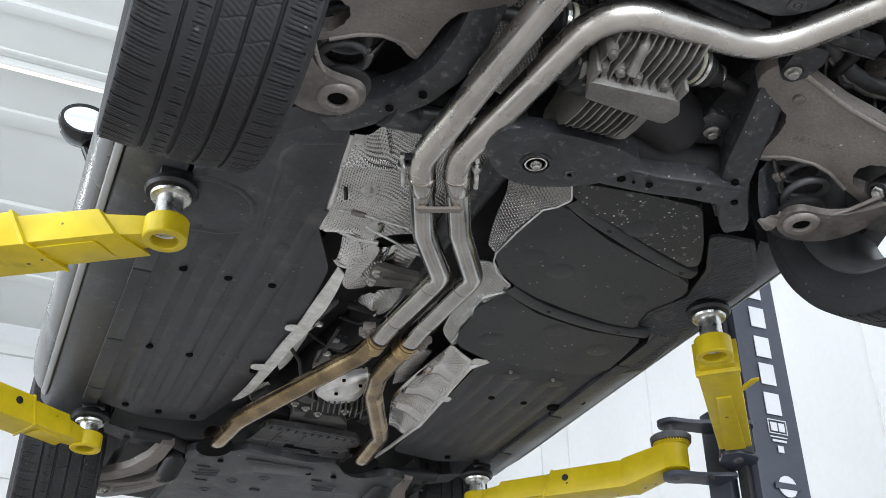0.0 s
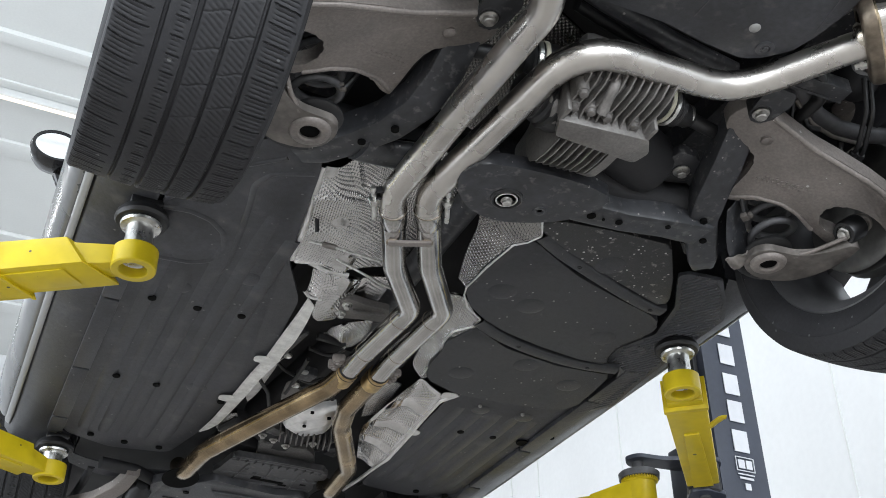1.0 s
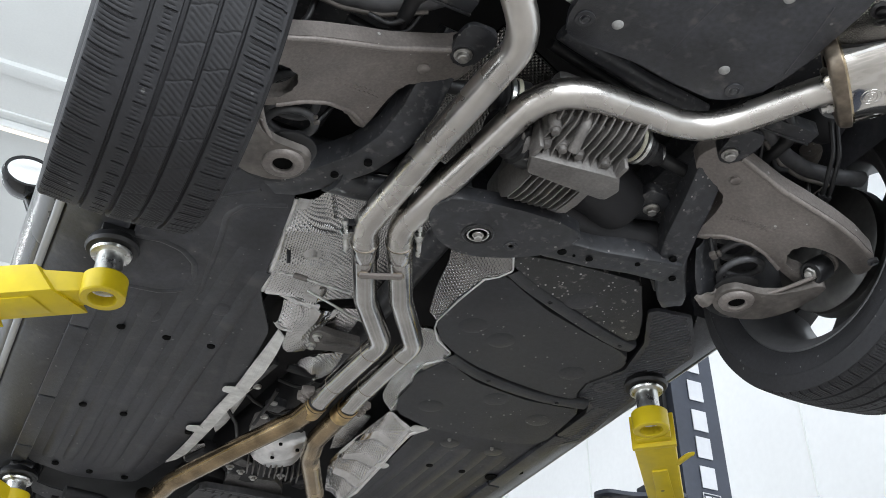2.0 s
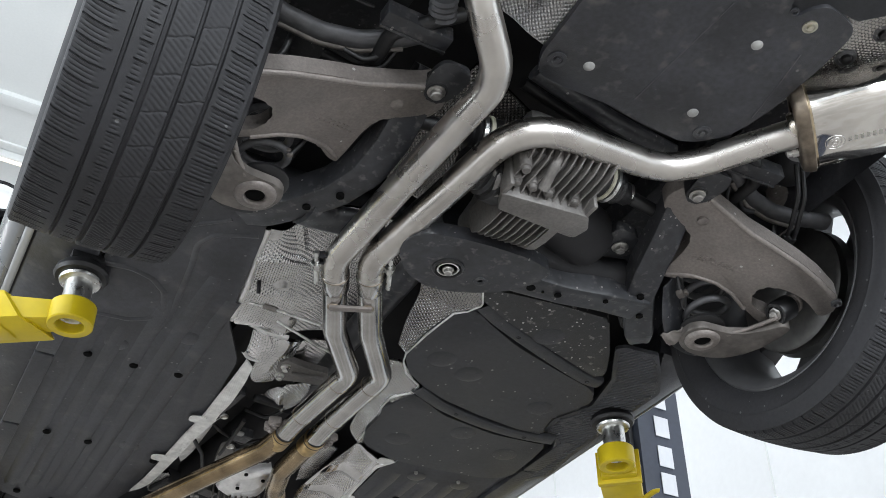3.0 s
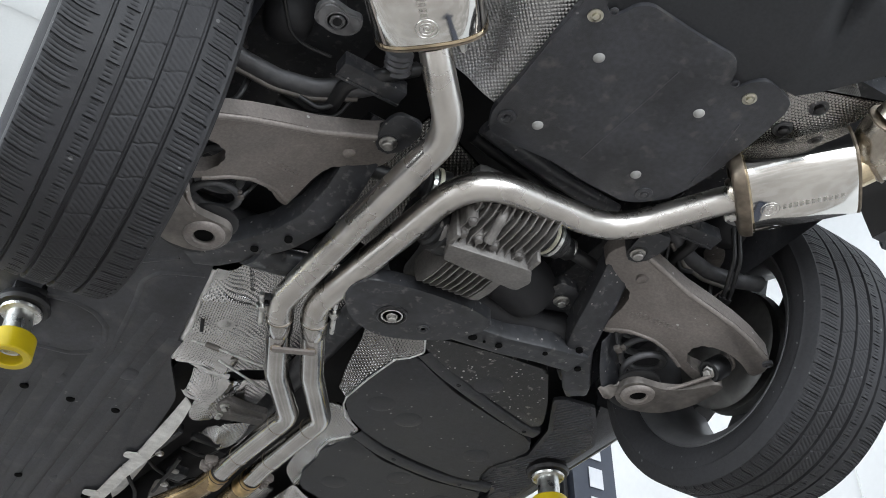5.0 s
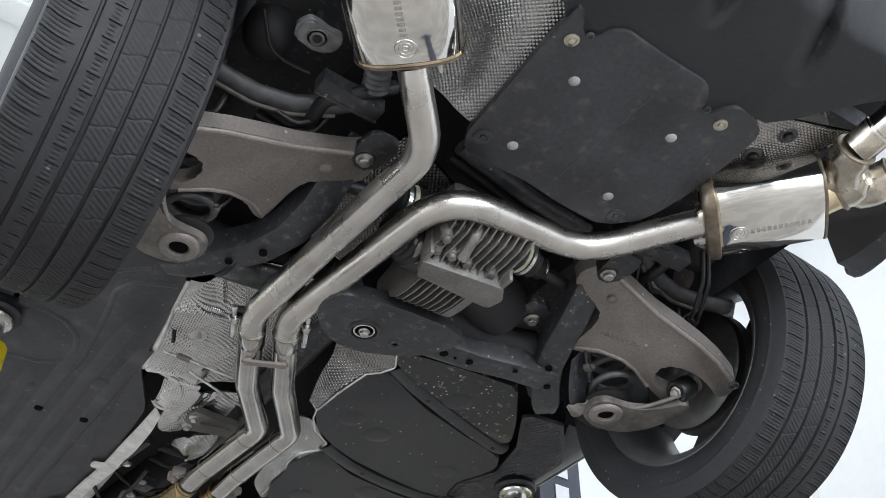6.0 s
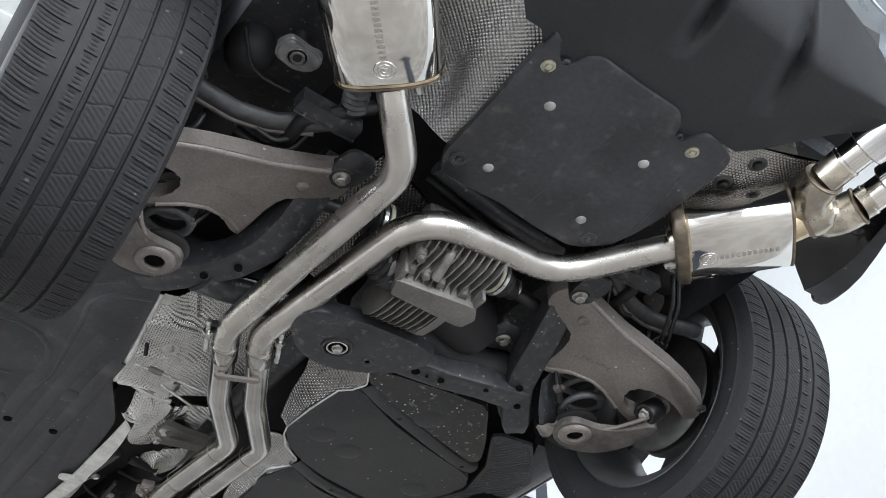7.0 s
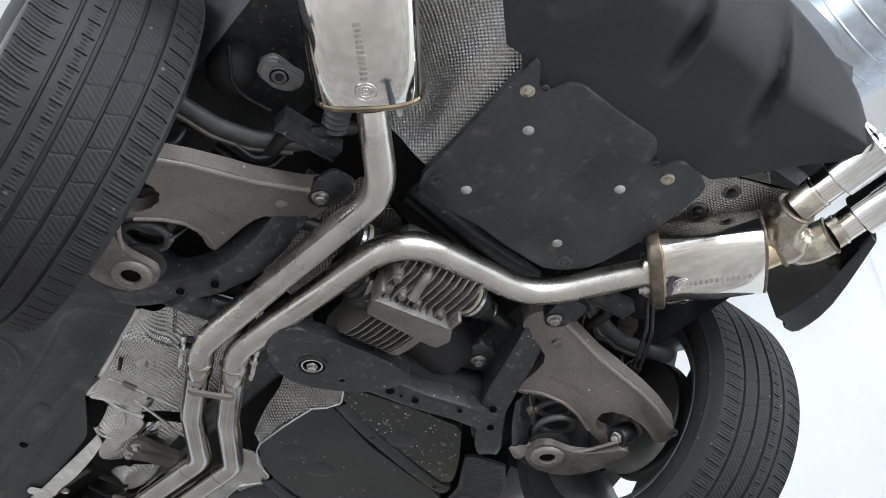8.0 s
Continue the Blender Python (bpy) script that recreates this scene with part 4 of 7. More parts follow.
for s in (-1, 1):
    bm = B()
    plate(bm, smooth_outline(mo(arm_outline, s), 0.009, 2), 1.868, 1.905, 0.003, tilt=droop)
    arm = cpart("control_arm", bm, "castalu", "cast aluminium rear control arm")
    bm = B()
    tube(bm, ms([(x, y + 0.006, 1.868 + droop(x, y)) for x, y in ((0.345, -0.913), (0.462, -0.897), (0.595, -0.897), (0.652, -0.890), (0.712, -0.873))], s), 0.007, 0.05, 10)
    cpart("arm_lip", bm, "castalu", "raised arm edge", parent=arm)
    bm = B()
    tube(bm, ms([(x, y - 0.008, 1.868 + droop(x, y)) for x, y in ((0.415, -0.66), (0.455, -0.695), (0.51, -0.715), (0.555, -0.713), (0.605, -0.695))], s), 0.005, 0.05, 10)
    cpart("arm_lip", bm, "castalu", "raised arm edge", parent=arm)
    p = Vector((s * (0.306 if s > 0 else 0.321), -0.911, 1.853))
    bm = B()
    lathe(bm, p + Vector((0, 0, 0.03)), p, [(0, 0.024), (0.030, 0.024), (0.033, 0.022), (0.034, 0.019), (0.031, 0.018)], 30)
    cpart("bushing", bm, "hose", "black rubber bushing", parent=arm)
    bm = B()
    lathe(bm, p - UP * 0.004, p - UP, [(0, 0.018), (0.003, 0.018), (0.004, 0.012), (0.012, 0.012), (0.014, 0.0096)], 12)
    cpart("bolt", bm, "bolt", "steel hexagon bolt", parent=arm)
    # fork bushing, its bolt head turned inwards
    p, axis = Vector((s * 0.652, -0.748, 1.750)), Vector((s * 0.8, -0.1, 0.59))
    bm = B()
    lathe(bm, p, p + axis, [(0.004, 0.016), (0.0, 0.019), (0.0, 0.026), (0.004, 0.029), (0.050, 0.029), (0.054, 0.024)], 32)
    cpart("bushing", bm, "hose", "black rubber bushing", parent=arm)
    bm = B()
    lathe(bm, p + axis * 0.004, p - axis, [(0, 0.0165), (0.005, 0.0165), (0.006, 0.0115), (0.014, 0.0115), (0.016, 0.009)], 6)
    cpart("bolt", bm, "bolt", "steel hexagon bolt", parent=arm)
    bm = B()
    lathe(bm, p + axis * 0.052, p + axis, [(0, 0.021), (0.008, 0.023), (0.012, 0.023), (0.014, 0.019), (0.020, 0.019), (0.022, 0.023), (0.028, 0.022), (0.031, 0.017)], 28)
    cpart("ball_joint", bm, "castalu", "steel ball joint", parent=arm)
    bm = B()
    lathe(bm, (s * 0.728, -0.858, 1.745), (s * 0.728, -0.858, 1.60), [(0, 0.012), (0.008, 0.012), (0.010, 0.006), (0.006, 0.004)], 18)
    cpart("pivot_bolt", bm, "seamgrey", "dark pivot bolt", parent=arm)
    for qx, qy, r in ((0.372, -0.850, 0.013),):
        bm = B()
        z = 1.868 + droop(qx, qy)
        lathe(bm, (s * qx, qy, z + 0.004), (s * qx, qy, z - 0.1), [(0, r), (0.008, r), (0.010, r - 0.003)], 16)
        cpart("boss", bm, "castalu", "cast boss", parent=arm)
    # cast marks on the arm, as plain bars
    for k in range(18):
        along, row = k % 9, k // 9
        qx, qy = 0.425 + 0.0105 * along + 0.012 * row, -0.752 - 0.0035 * along - 0.014 * row
        bm = B()
        box(bm, (s * qx, qy, 1.8675 + droop(qx, qy)), (0.0065, 0.0075 if k % 4 else 0.005, 0.0018), 0.0005, Matrix.Rotation(radians(-18 * s), 3, "Z"))
        cpart("cast_mark", bm, "castalu", "raised cast mark", parent=arm)
    bm = B()
    plate(bm, smooth_outline(mo(link_outline, s), 0.012, 3), 1.7285, 1.746, 0.003, tilt=lambda x, y: 0.06 * (0.55 - abs(x)))
    link = cpart("spring_link", bm, "grime", "cast aluminium spring link")
    bm = B()
    lathe(bm, (s * 0.552, -0.608, 1.745), (s * 0.552, -0.608, 1.70), [(0, 0.041), (0.018, 0.041), (0.022, 0.039), (0.025, 0.035), (0.025, 0.023), (0.022, 0.020), (0.0, 0.019)], 40, closed=True)
    seat = cpart("spring_seat", bm, "castalu", "cast ring spring seat", parent=link)
    # black disc, the shade of the seat's hole as colour
    bm = B()
    lathe(bm, (s * 0.552, -0.608, 1.7265), (s * 0.552, -0.608, 1.76), [(0, 0.0188), (0.004, 0.0188)], 24)
    cpart("seat_recess", bm, "void", "black disc for the shade in the recess", parent=link)
    bm = B()
    tube(bm, ms([(0.588, -0.650, 1.730), (0.620, -0.692, 1.733), (0.640, -0.730, 1.736), (0.652, -0.755, 1.738)], s), 0.005, 0.04, 10)
    cpart("link_lip", bm, "castalu", "raised link edge", parent=link)
    bm = B()
    lathe(bm, (s * 0.545, -0.622, 1.748), (s * 0.545, -0.622, 1.81), [(0, 0.046), (0.004, 0.052), (0.010, 0.051), (0.014, 0.044), (0.018, 0.040)], 36)
    cpart("spring_rubber", bm, "hose", "black rubber spring pad", parent=link)
    coil = [(s * 0.556 + 0.050 * math.cos(t), -0.634 + 0.050 * math.sin(t), 1.764 + 0.048 * t / (2 * math.pi)) for t in np.linspace(0.4, 2 * math.pi * 5, 150)]
    bm = B()
    tube(bm, coil, 0.0085, 0, 12)
    cpart("coil_spring", bm, "seamgrey", "dusty black coil spring")
    # torn stone guard that cups the inner end of the spring link
    bm = B()
    rim_line = [(0.412, -0.655, 1.800), (0.442, -0.606, 1.770), (0.478, -0.566, 1.748), (0.522, -0.540, 1.738), (0.580, -0.530, 1.736), (0.640, -0.552, 1.738)]
    wall_line = [(0.425, -0.662, 1.815), (0.452, -0.618, 1.780), (0.488, -0.578, 1.752), (0.528, -0.558, 1.750), (0.582, -0.548, 1.748), (0.632, -0.564, 1.748)]
    top_line = [(0.445, -0.672, 1.85), (0.475, -0.635, 1.83), (0.508, -0.605, 1.80), (0.540, -0.578, 1.775), (0.588, -0.562, 1.765), (0.630, -0.572, 1.762)]
    k = 0 if s > 0 else 3
    sheet(bm, [ms(rim_line[k:], s), ms(wall_line[k:], s)] + ([ms(top_line, s)] if s > 0 else []), 4, 0.003, 0.002, 45, s)
    cpart("link_guard", bm, "ecoat", "black guard plate with dusty specks", 60)
    if s > 0:
        bm = B()
        sheet(bm, [ms([(0.470, -0.560, 1.742), (0.488, -0.585, 1.740), (0.500, -0.606, 1.744)], s), ms([(0.500, -0.548, 1.734), (0.512, -0.572, 1.730), (0.520, -0.592, 1.738)], s)], 6, 0.003, 0.010, 70, 3.0 + s)
        cpart("torn_flap", bm, "grime", "crumpled torn metal flap", 60)
    # subframe side member, pressed steel, with its foot
    bm = B()
    pressed_beam(bm, ms([(0.322, -0.90, 1.915), (0.328, -0.83, 1.865), (0.336, -0.76, 1.822), (0.352, -0.68, 1.797), (0.385, -0.60, 1.790), (0.440, -0.525, 1.788), (0.490, -0.462, 1.792), (0.520, -0.425, 1.805)], s),
                 [(0, 0.060), (0.2, 0.074), (0.5, 0.074), (0.7, 0.070), (0.9, 0.070), (1, 0.056)], [(0, 0.03), (0.3, 0.055), (0.8, 0.06), (1, 0.04)], 0.08)
    mem = cpart("subframe_member", bm, "ecoat", "black coated pressed subframe member")
    bm = B()
    pressed_beam(bm, ms([(0.455, -0.49, 1.83), (0.50, -0.44, 1.84), (0.53, -0.40, 1.87)], s), [(0, 0.075), (1, 0.065)], [(0, 0.06), (1, 0.04)], 0.05)
    cpart("member_foot", bm, "dark", "dark end of the member", parent=mem)
    for q in ((0.378, -0.612), (0.424, -0.548), (0.492, -0.458)):
        bm = B()
        disc(bm, (s * q[0], q[1], 1.794 if q[0] < 0.45 else 1.806), 0.0085, 0.008, n=16)
        cpart("hole", bm, "void", "black disc for the shade in a round hole", parent=mem)
    # drive shaft with boots
    bm = B()
    tube(bm, ms([(0.14, -0.803, 1.900), (0.80, -0.70, 1.89)], s), 0.016, 0, 16)
    lathe(bm, (s * 0.120, -0.807, 1.900), (s * 0.80, -0.70, 1.89), [(0, 0.041), (0.042, 0.041), (0.046, 0.036), (0.053, 0.039), (0.060, 0.032), (0.068, 0.035), (0.075, 0.027), (0.100, 0.024), (0.108, 0.018)], 32)
    shaft = cpart("drive_shaft", bm, "hose", "black drive shaft with rubber boot")
    d = Vector((s * 0.665, 0.105, 0.005)).normalized()
    for h, r, mt in ((0.020, 0.0435, "cream"), (0.034, 0.0430, "zinc"), (0.090, 0.0260, "zinc")):
        bm = B()
        p = Vector((s * 0.120, -0.807, 1.900)) + d * h
        lathe(bm, p, p + d, [(0, r - 0.002), (0.001, r), (0.009, r), (0.010, r - 0.002)], 32)
        cpart("boot_clamp", bm, mt, "bright boot clamp" if mt == "zinc" else "cream ring", parent=shaft)
    # hub carrier and brake shield
    bm = B()
    lathe(bm, (s * 0.69, -0.70, 1.89), (s * 0.79, -0.70, 1.89), [(0, 0.05), (0.02, 0.075), (0.06, 0.08), (0.075, 0.10), (0.085, 0.150), (0.092, 0.157), (0.096, 0.153)], 40)
    hub = cpart("hub_carrier", bm, "disciron", "grey iron hub carrier and brake shield")
    bm = B()
    tube(bm, ms([(0.73, -0.64, 1.87), (0.74, -0.665, 1.83), (0.735, -0.69, 1.80)], s), 0.030, 0.04, 16)
    tube(bm, ms([(0.74, -0.76, 1.86), (0.78, -0.785, 1.815)], s), 0.026, 0.04, 14)
    tube(bm, ms([(0.72, -0.72, 1.95), (0.68, -0.80, 2.0), (0.62, -0.86, 2.02)], s), 0.026, 0.04, 14)
    cpart("knuckle", bm, "castalu", "cast knuckle", parent=hub)
    # toe link, sway bar, brake lines
    bm = B()
    tube(bm, ms([(0.345, -0.985, 1.94), (0.41, -0.935, 1.925), (0.48, -0.898, 1.918), (0.55, -0.884, 1.918), (0.62, -0.887, 1.922), (0.71, -0.90, 1.935)], s), 0.021, 0.09, 18, flat=0.8)
    toe = cpart("toe_link", bm, "seamgrey", "dusty grey toe link")
    bm = B()
    tube(bm, ms([(0.40, -0.925, 1.912), (0.48, -0.884, 1.904), (0.55, -0.870, 1.904), (0.63, -0.874, 1.908)], s), 0.006, 0.09, 10)
    cpart("link_lip", bm, "grime", "pale rolled lip", parent=toe)
    bm = B()
    tube(bm, ms([(0.33, -1.03, 1.94), (0.39, -1.01, 1.905), (0.440, -0.955, 1.905), (0.437, -0.894, 1.902), (0.437, -0.852, 1.90), (0.46, -0.832, 1.905), (0.52, -0.824, 1.93)], s), 0.0145, 0.04, 16)
    cpart("sway_bar", bm, "hose", "black sway bar")
    bm = B()
    tube(bm, ms([(0.42, -0.945, 1.93), (0.435, -0.905, 1.895), (0.46, -0.885, 1.885), (0.50, -0.88, 1.90)], s), 0.006, 0.03, 10)
    tube(bm, ms([(0.40, -0.93, 1.93), (0.42, -0.88, 1.89), (0.47, -0.865, 1.88)], s), 0.005, 0.03, 10)
    cpart("brake_line", bm, "hose", "thin black brake line")
    bm = B()
    tube(bm, ms([(0.59, -0.86, 1.94), (0.60, -0.83, 1.88), (0.63, -0.80, 1.870), (0.68, -0.775, 1.90)], s), 0.007, 0.04, 10)
    cpart("brake_hose", bm, "hose", "black brake hose")
    bm = B()
    box(bm, (s * 0.404, -0.988, 1.908), (0.136, 0.038, 0.036), 0.004, Matrix.Rotation(radians(-2 * s), 3, "Z"))
    box(bm, (s * 0.404, -0.972, 1.893), (0.136, 0.007, 0.010), 0.002, Matrix.Rotation(radians(-2 * s), 3, "Z"))
    plate(bm, smooth_outline(mo([(0.347, -0.918), (0.338, -0.888), (0.316, -0.877), (0.294, -0.886), (0.282, -0.915), (0.276, -0.96), (0.290, -0.985), (0.342, -0.985), (0.352, -0.950)], s), 0.016), 1.851, 1.861, 0.003)
    cpart("subframe_bracket", bm, "ecoat", "black coated bracket")
    # winged body mount with a bolt hole
    c = Vector(mirrored((-0.510, -1.043, 1.955), -s))
    bm = B()
    wing = [(-0.048, 0.012), (-0.045, -0.016), (-0.034, -0.028), (-0.014, -0.025), (0.008, -0.030), (0.032, -0.032), (0.046, -0.006), (0.036, 0.026), (0.018, 0.028), (-0.004, 0.034), (-0.026, 0.029)]
    plate(bm, smooth_outline([(c.x + x * s, c.y + y) for x, y in wing], 0.010), 1.952, 1.964, 0.004)
    plate(bm, smooth_outline([(c.x + x * s * 0.9, c.y + y * 0.86) for x, y in wing], 0.012), 1.948, 1.953, 0.003)
    mnt = cpart("body_mount", bm, "mountgrey", "grey winged body mount")
    for r, z in ((0.022, 1.9490), (0.015, 1.9465)):
        bm = B()
        lathe(bm, (c.x, c.y, z), (c.x, c.y, z - 1), [(0, r), (0.003, r - 0.001), (0.0035, r - 0.003), (0.001, r - 0.004)], 28)
        cpart("mount_ring", bm, "mountgrey", "raised ring", parent=mnt)
    bm = B()
    disc(bm, (c.x, c.y, 1.9455), 0.0085, 0.002, n=18)
    cpart("mount_hole", bm, "dark", "black disc for the shade in the bolt hole", parent=mnt)
    bm = B()
    lathe(bm, (c.x, c.y, 1.962), (c.x, c.y, 3), [(0, 0.014), (0.05, 0.014)], 20)
    cpart("mount_post", bm, "dark", parent=mnt)
    # corrugated sleeve beside the muffler
    bm = B()
    prof = []
    for k in range(4):
        prof += [(0.012 * k, 0.022), (0.012 * k + 0.005, 0.027)]
    lathe(bm, (s * 0.386, -1.060, 1.925), (s * 0.356, -0.989, 1.915), prof, 22)
    cpart("bellows", bm, "seamgrey", "black rubber bellows")
    # cables up to the wheel
    runs = [[(0.53 + dx, -1.0, 1.96), (0.55 + dx, -0.97, 1.90), (0.58 + dx, -0.90, 1.86), (0.60 + dx, -0.84, 1.86), (0.66 + dx, -0.78, 1.92)] for dx in (0.0, 0.018)] if s > 0 else [[(0.615, -1.03, 1.97), (0.572, -0.974, 1.95), (0.538, -0.958, 1.95), (0.481, -0.967, 1.94)]]
    for run in runs:
        bm = B()
        tube(bm, ms(run, s), 0.0055 if s > 0 else 0.0038, 0.05, 8)
        cable = cpart("cable", bm, "hose", "black sensor cable")
        if s > 0:
            for k in (0.35, 0.62):
                p = Vector(run[2]).lerp(Vector(run[3]), k)
                bm = B()
                box(bm, p, (0.018, 0.012, 0.016), 0.003, spin_frame(run[2], run[3]))
                cpart("cable_clip", bm, "dark", "black cable clip", parent=cable)
    # body rail and damper above the suspension
    bm = B()
    pressed_beam(bm, ms([(0.50, -1.42, 2.035), (0.51, -1.05, 2.035), (0.52, -0.70, 2.05), (0.53, -0.35, 2.06)], s), [(0, 0.26), (1, 0.26)], [(0, 0.07), (1, 0.07)], 0.2)
    cpart("body_rail", bm, "ecoat", "black coated body rail")
    bm = B()
    lathe(bm, (s * 0.570, -0.950, 1.965), (s * 0.565, -0.955, 2.2), [(0, 0.0), (0.002, 0.018), (0.010, 0.034), (0.026, 0.046), (0.05, 0.050), (0.12, 0.052)], 30)
    cpart("damper", bm, "dark", "black damper with dust tube")
    # small pale plug clipped to the spring
    q, size = ((0.460, -0.656, 1.798), (0.022, 0.016, 0.012)) if s > 0 else ((-0.511, -0.668, 1.800), (0.013, 0.010, 0.009))
    bm = B()
    box(bm, q, size, 0.003, Matrix.Rotation(radians(30 * s), 3, "Z"))
    box(bm, (q[0] + 0.007 * s, q[1] - 0.012, q[2]), (size[0] * 0.7, size[1] * 0.5, size[2] * 0.8), 0.002, Matrix.Rotation(radians(30 * s), 3, "Z"))
    plug = cpart("plug", bm, "grime", "pale plastic plug")
    bm = B()
    tube(bm, [(q[0], q[1], q[2]), (q[0] - 0.02 * s, q[1] - 0.02, q[2] + 0.03), (q[0] - 0.015 * s, q[1] - 0.05, q[2] + 0.08)], 0.005, 0.03, 10)
    cpart("plug_cable", bm, "hose", "black cable", parent=plug)

# front cross member of the subframe with its mount plate
bm = B()
plate(bm, smooth_outline([(-0.228, -0.59), (-0.205, -0.640), (-0.131, -0.660), (-0.048, -0.668), (0.040, -0.668), (0.100, -0.652), (0.110, -0.622), (0.094, -0.590), (0.060, -0.541), (0.000, -0.502), (-0.060, -0.478), (-0.110, -0.474), (-0.165, -0.496), (-0.205, -0.540)], 0.03, 4), 1.742, 1.775, 0.006)
mount = cpart("mount_plate", bm, "ecoat", "black coated differential mount plate")
bm = B()
lathe(bm, (-0.098, -0.557, 1.745), (-0.098, -0.557, 1.72), [(0, 0.036), (0.006, 0.035), (0.009, 0.031), (0.008, 0.028), (0.003, 0.026)], 32)
cpart("mount_bush", bm, "hose", "rubber bush", parent=mount)
bm = B()
lathe(bm, (-0.098, -0.557, 1.742), (-0.098, -0.557, 1.72), [(0, 0.0240), (0.005, 0.0240), (0.006, 0.0225), (0.005, 0.0205), (0.0, 0.0195)], 28)
cpart("washer", bm, "zinc", "bright washer ring", parent=mount)
hexbolt(mount, "bolt", (-0.098, -0.557, 1.738), -UP, 0.010, washer=1.25)
bm = B()
lathe(bm, (-0.012, -0.547, 1.744), (-0.012, -0.547, 1.72), [(0, 0.016), (0.004, 0.015), (0.005, 0.009), (0.002, 0.005)], 20)
cpart("bolt", bm, "ecoat", "black bolt", parent=mount)
bm = B()
pressed_beam(bm, [(-0.06, -0.555, 1.768), (0.09, -0.548, 1.766), (0.20, -0.556, 1.765), (0.30, -0.572, 1.768), (0.41, -0.565, 1.784)], [(0, 0.075), (0.35, 0.070), (0.7, 0.066), (1, 0.080)], [(0, 0.05), (1, 0.05)], 0.1, 0.008)
xm = cpart("cross_member", bm, "ecoat", "black coated subframe cross member")
for q, r in (((0.116, -0.553), 0.0105), ((0.148, -0.552), 0.0035), ((0.185, -0.557), 0.0085), ((0.294, -0.588), 0.0065)):
    bm = B()
    lathe(bm, (*q, 1.7655), (*q, 1.70), [(0, r * 0.9), (0.0015, r), (0.003, r)], 18)
    cpart("hole", bm, "void", "black disc for the shade in a round hole", parent=xm)
# tube behind the beam, the shade of the gap put into its colour
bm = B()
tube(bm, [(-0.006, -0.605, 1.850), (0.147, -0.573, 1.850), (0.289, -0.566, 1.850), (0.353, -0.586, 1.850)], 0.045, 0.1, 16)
cpart("cross_member", bm, "dark", "inner cross member, blackened for shade")
bm = B()
tube(bm, [(-0.42, -0.52, 1.80), (-0.35, -0.50, 1.82), (-0.24, -0.52, 1.82)], 0.04, 0.05, 16, flat=0.6)
cpart("cross_member", bm, "ecoat", "black coated subframe cross member")

# differential
bm = B()
box(bm, (-0.03, -0.855, 1.835), (0.18, 0.15, 0.12), 0.02)
lathe(bm, (-0.03, -0.79, 1.86), (-0.03, -0.55, 1.86), [(0, 0.085), (0.08, 0.075), (0.16, 0.055), (0.22, 0.05)], 28)
diff = cpart("differential", bm, "diffdark", "finned cast aluminium differential housing")
bm = B()
ledge = [(-0.119, -0.792), (-0.136, -0.839), (0.053, -0.858), (0.076, -0.823), (0.066, -0.787), (0.049, -0.786)]
plate(bm, smooth_outline(ledge, 0.006, 2), 1.728, 1.77, 0.003)
cpart("ledge", bm, "diffalu", "flat cast ledge", parent=diff)
L0, L1 = Vector(ledge[1]), Vector(ledge[2])


def fin(bm, p, hw, outline, lean=0.0):
    """A thin cast fin of the given (along, height) outline."""
    a = [bm.verts.new((p.x - hw + lean * abs(y), p.y + y, z)) for y, z in outline]
    b = [bm.verts.new((p.x + hw + lean * abs(y), p.y + y, z)) for y, z in outline]
    bm.faces.new(a)
    bm.faces.new(b[::-1])
    bridge(bm, a, b)


for k in range(11):
    p = L0.lerp(L1, (k + 0.3) / 11)
    bm = B()
    fin(bm, p, 0.0017, [(0.004, 1.738), (-0.018, 1.752), (-0.045, 1.756), (-0.080, 1.766), (-0.115, 1.79), (-0.13, 1.83), (0.004, 1.83)], 0.12)
    cpart("fin", bm, "diffalu", parent=diff)
for p, q in ((0.02, 0.0), (0.98, 0.0)):
    c = L0.lerp(L1, p)
    bm = B()
    box(bm, (c.x, c.y - 0.012, 1.765), (0.010, 0.040, 0.070), 0.004)
    cpart("web", bm, "diffalu", parent=diff)
F0, F1 = Vector([(-0.106, -0.787)][0]), Vector([(0.018, -0.792)][0])
for k in range(9):
    p = F0.lerp(F1, k / 8)
    bm = B()
    fin(bm, p, 0.0016 if k < 8 else 0.010, [(0.0, 1.731), (0.05, 1.733), (0.09, 1.741), (0.115, 1.757), (0.125, 1.785), (0.12, 1.82), (0.0, 1.82)])
    cpart("fin", bm, "diffalu", parent=diff)
for q in [(-0.125, -0.830, 1.745), (-0.117, -0.862, 1.745), (-0.081, -0.863, 1.745), (-0.043, -0.861, 1.745), (0.017, -0.862, 1.745), (-0.121, -0.902, 1.745), (0.059, -0.829, 1.745)]:
    bm = B()
    lathe(bm, Vector(q) + UP * 0.035, Vector(q) - UP, [(0, 0.013), (0.028, 0.012), (0.029, 0.009), (0.037, 0.0085), (0.038, 0.006)], 14)
    cpart("bolt_boss", bm, "diffalu", "cast bolt boss", parent=diff)
for pts, r in (([(-0.063, -0.870, 1.745), (-0.065, -0.922, 1.770), (-0.056, -0.930, 1.800)], 0.011), ([(0.033, -0.884, 1.800), (0.045, -0.898, 1.820), (0.087, -0.913, 1.840)], 0.008), ([(-0.154, -0.829, 1.800), (-0.144, -0.837, 1.770), (-0.127, -0.804, 1.755)], 0.012)):
    bm = B()
    tube(bm, pts, r, 0.02, 12)
    cpart("casting_rib", bm, "diffalu", "round cast rib", parent=diff)
bm = B()
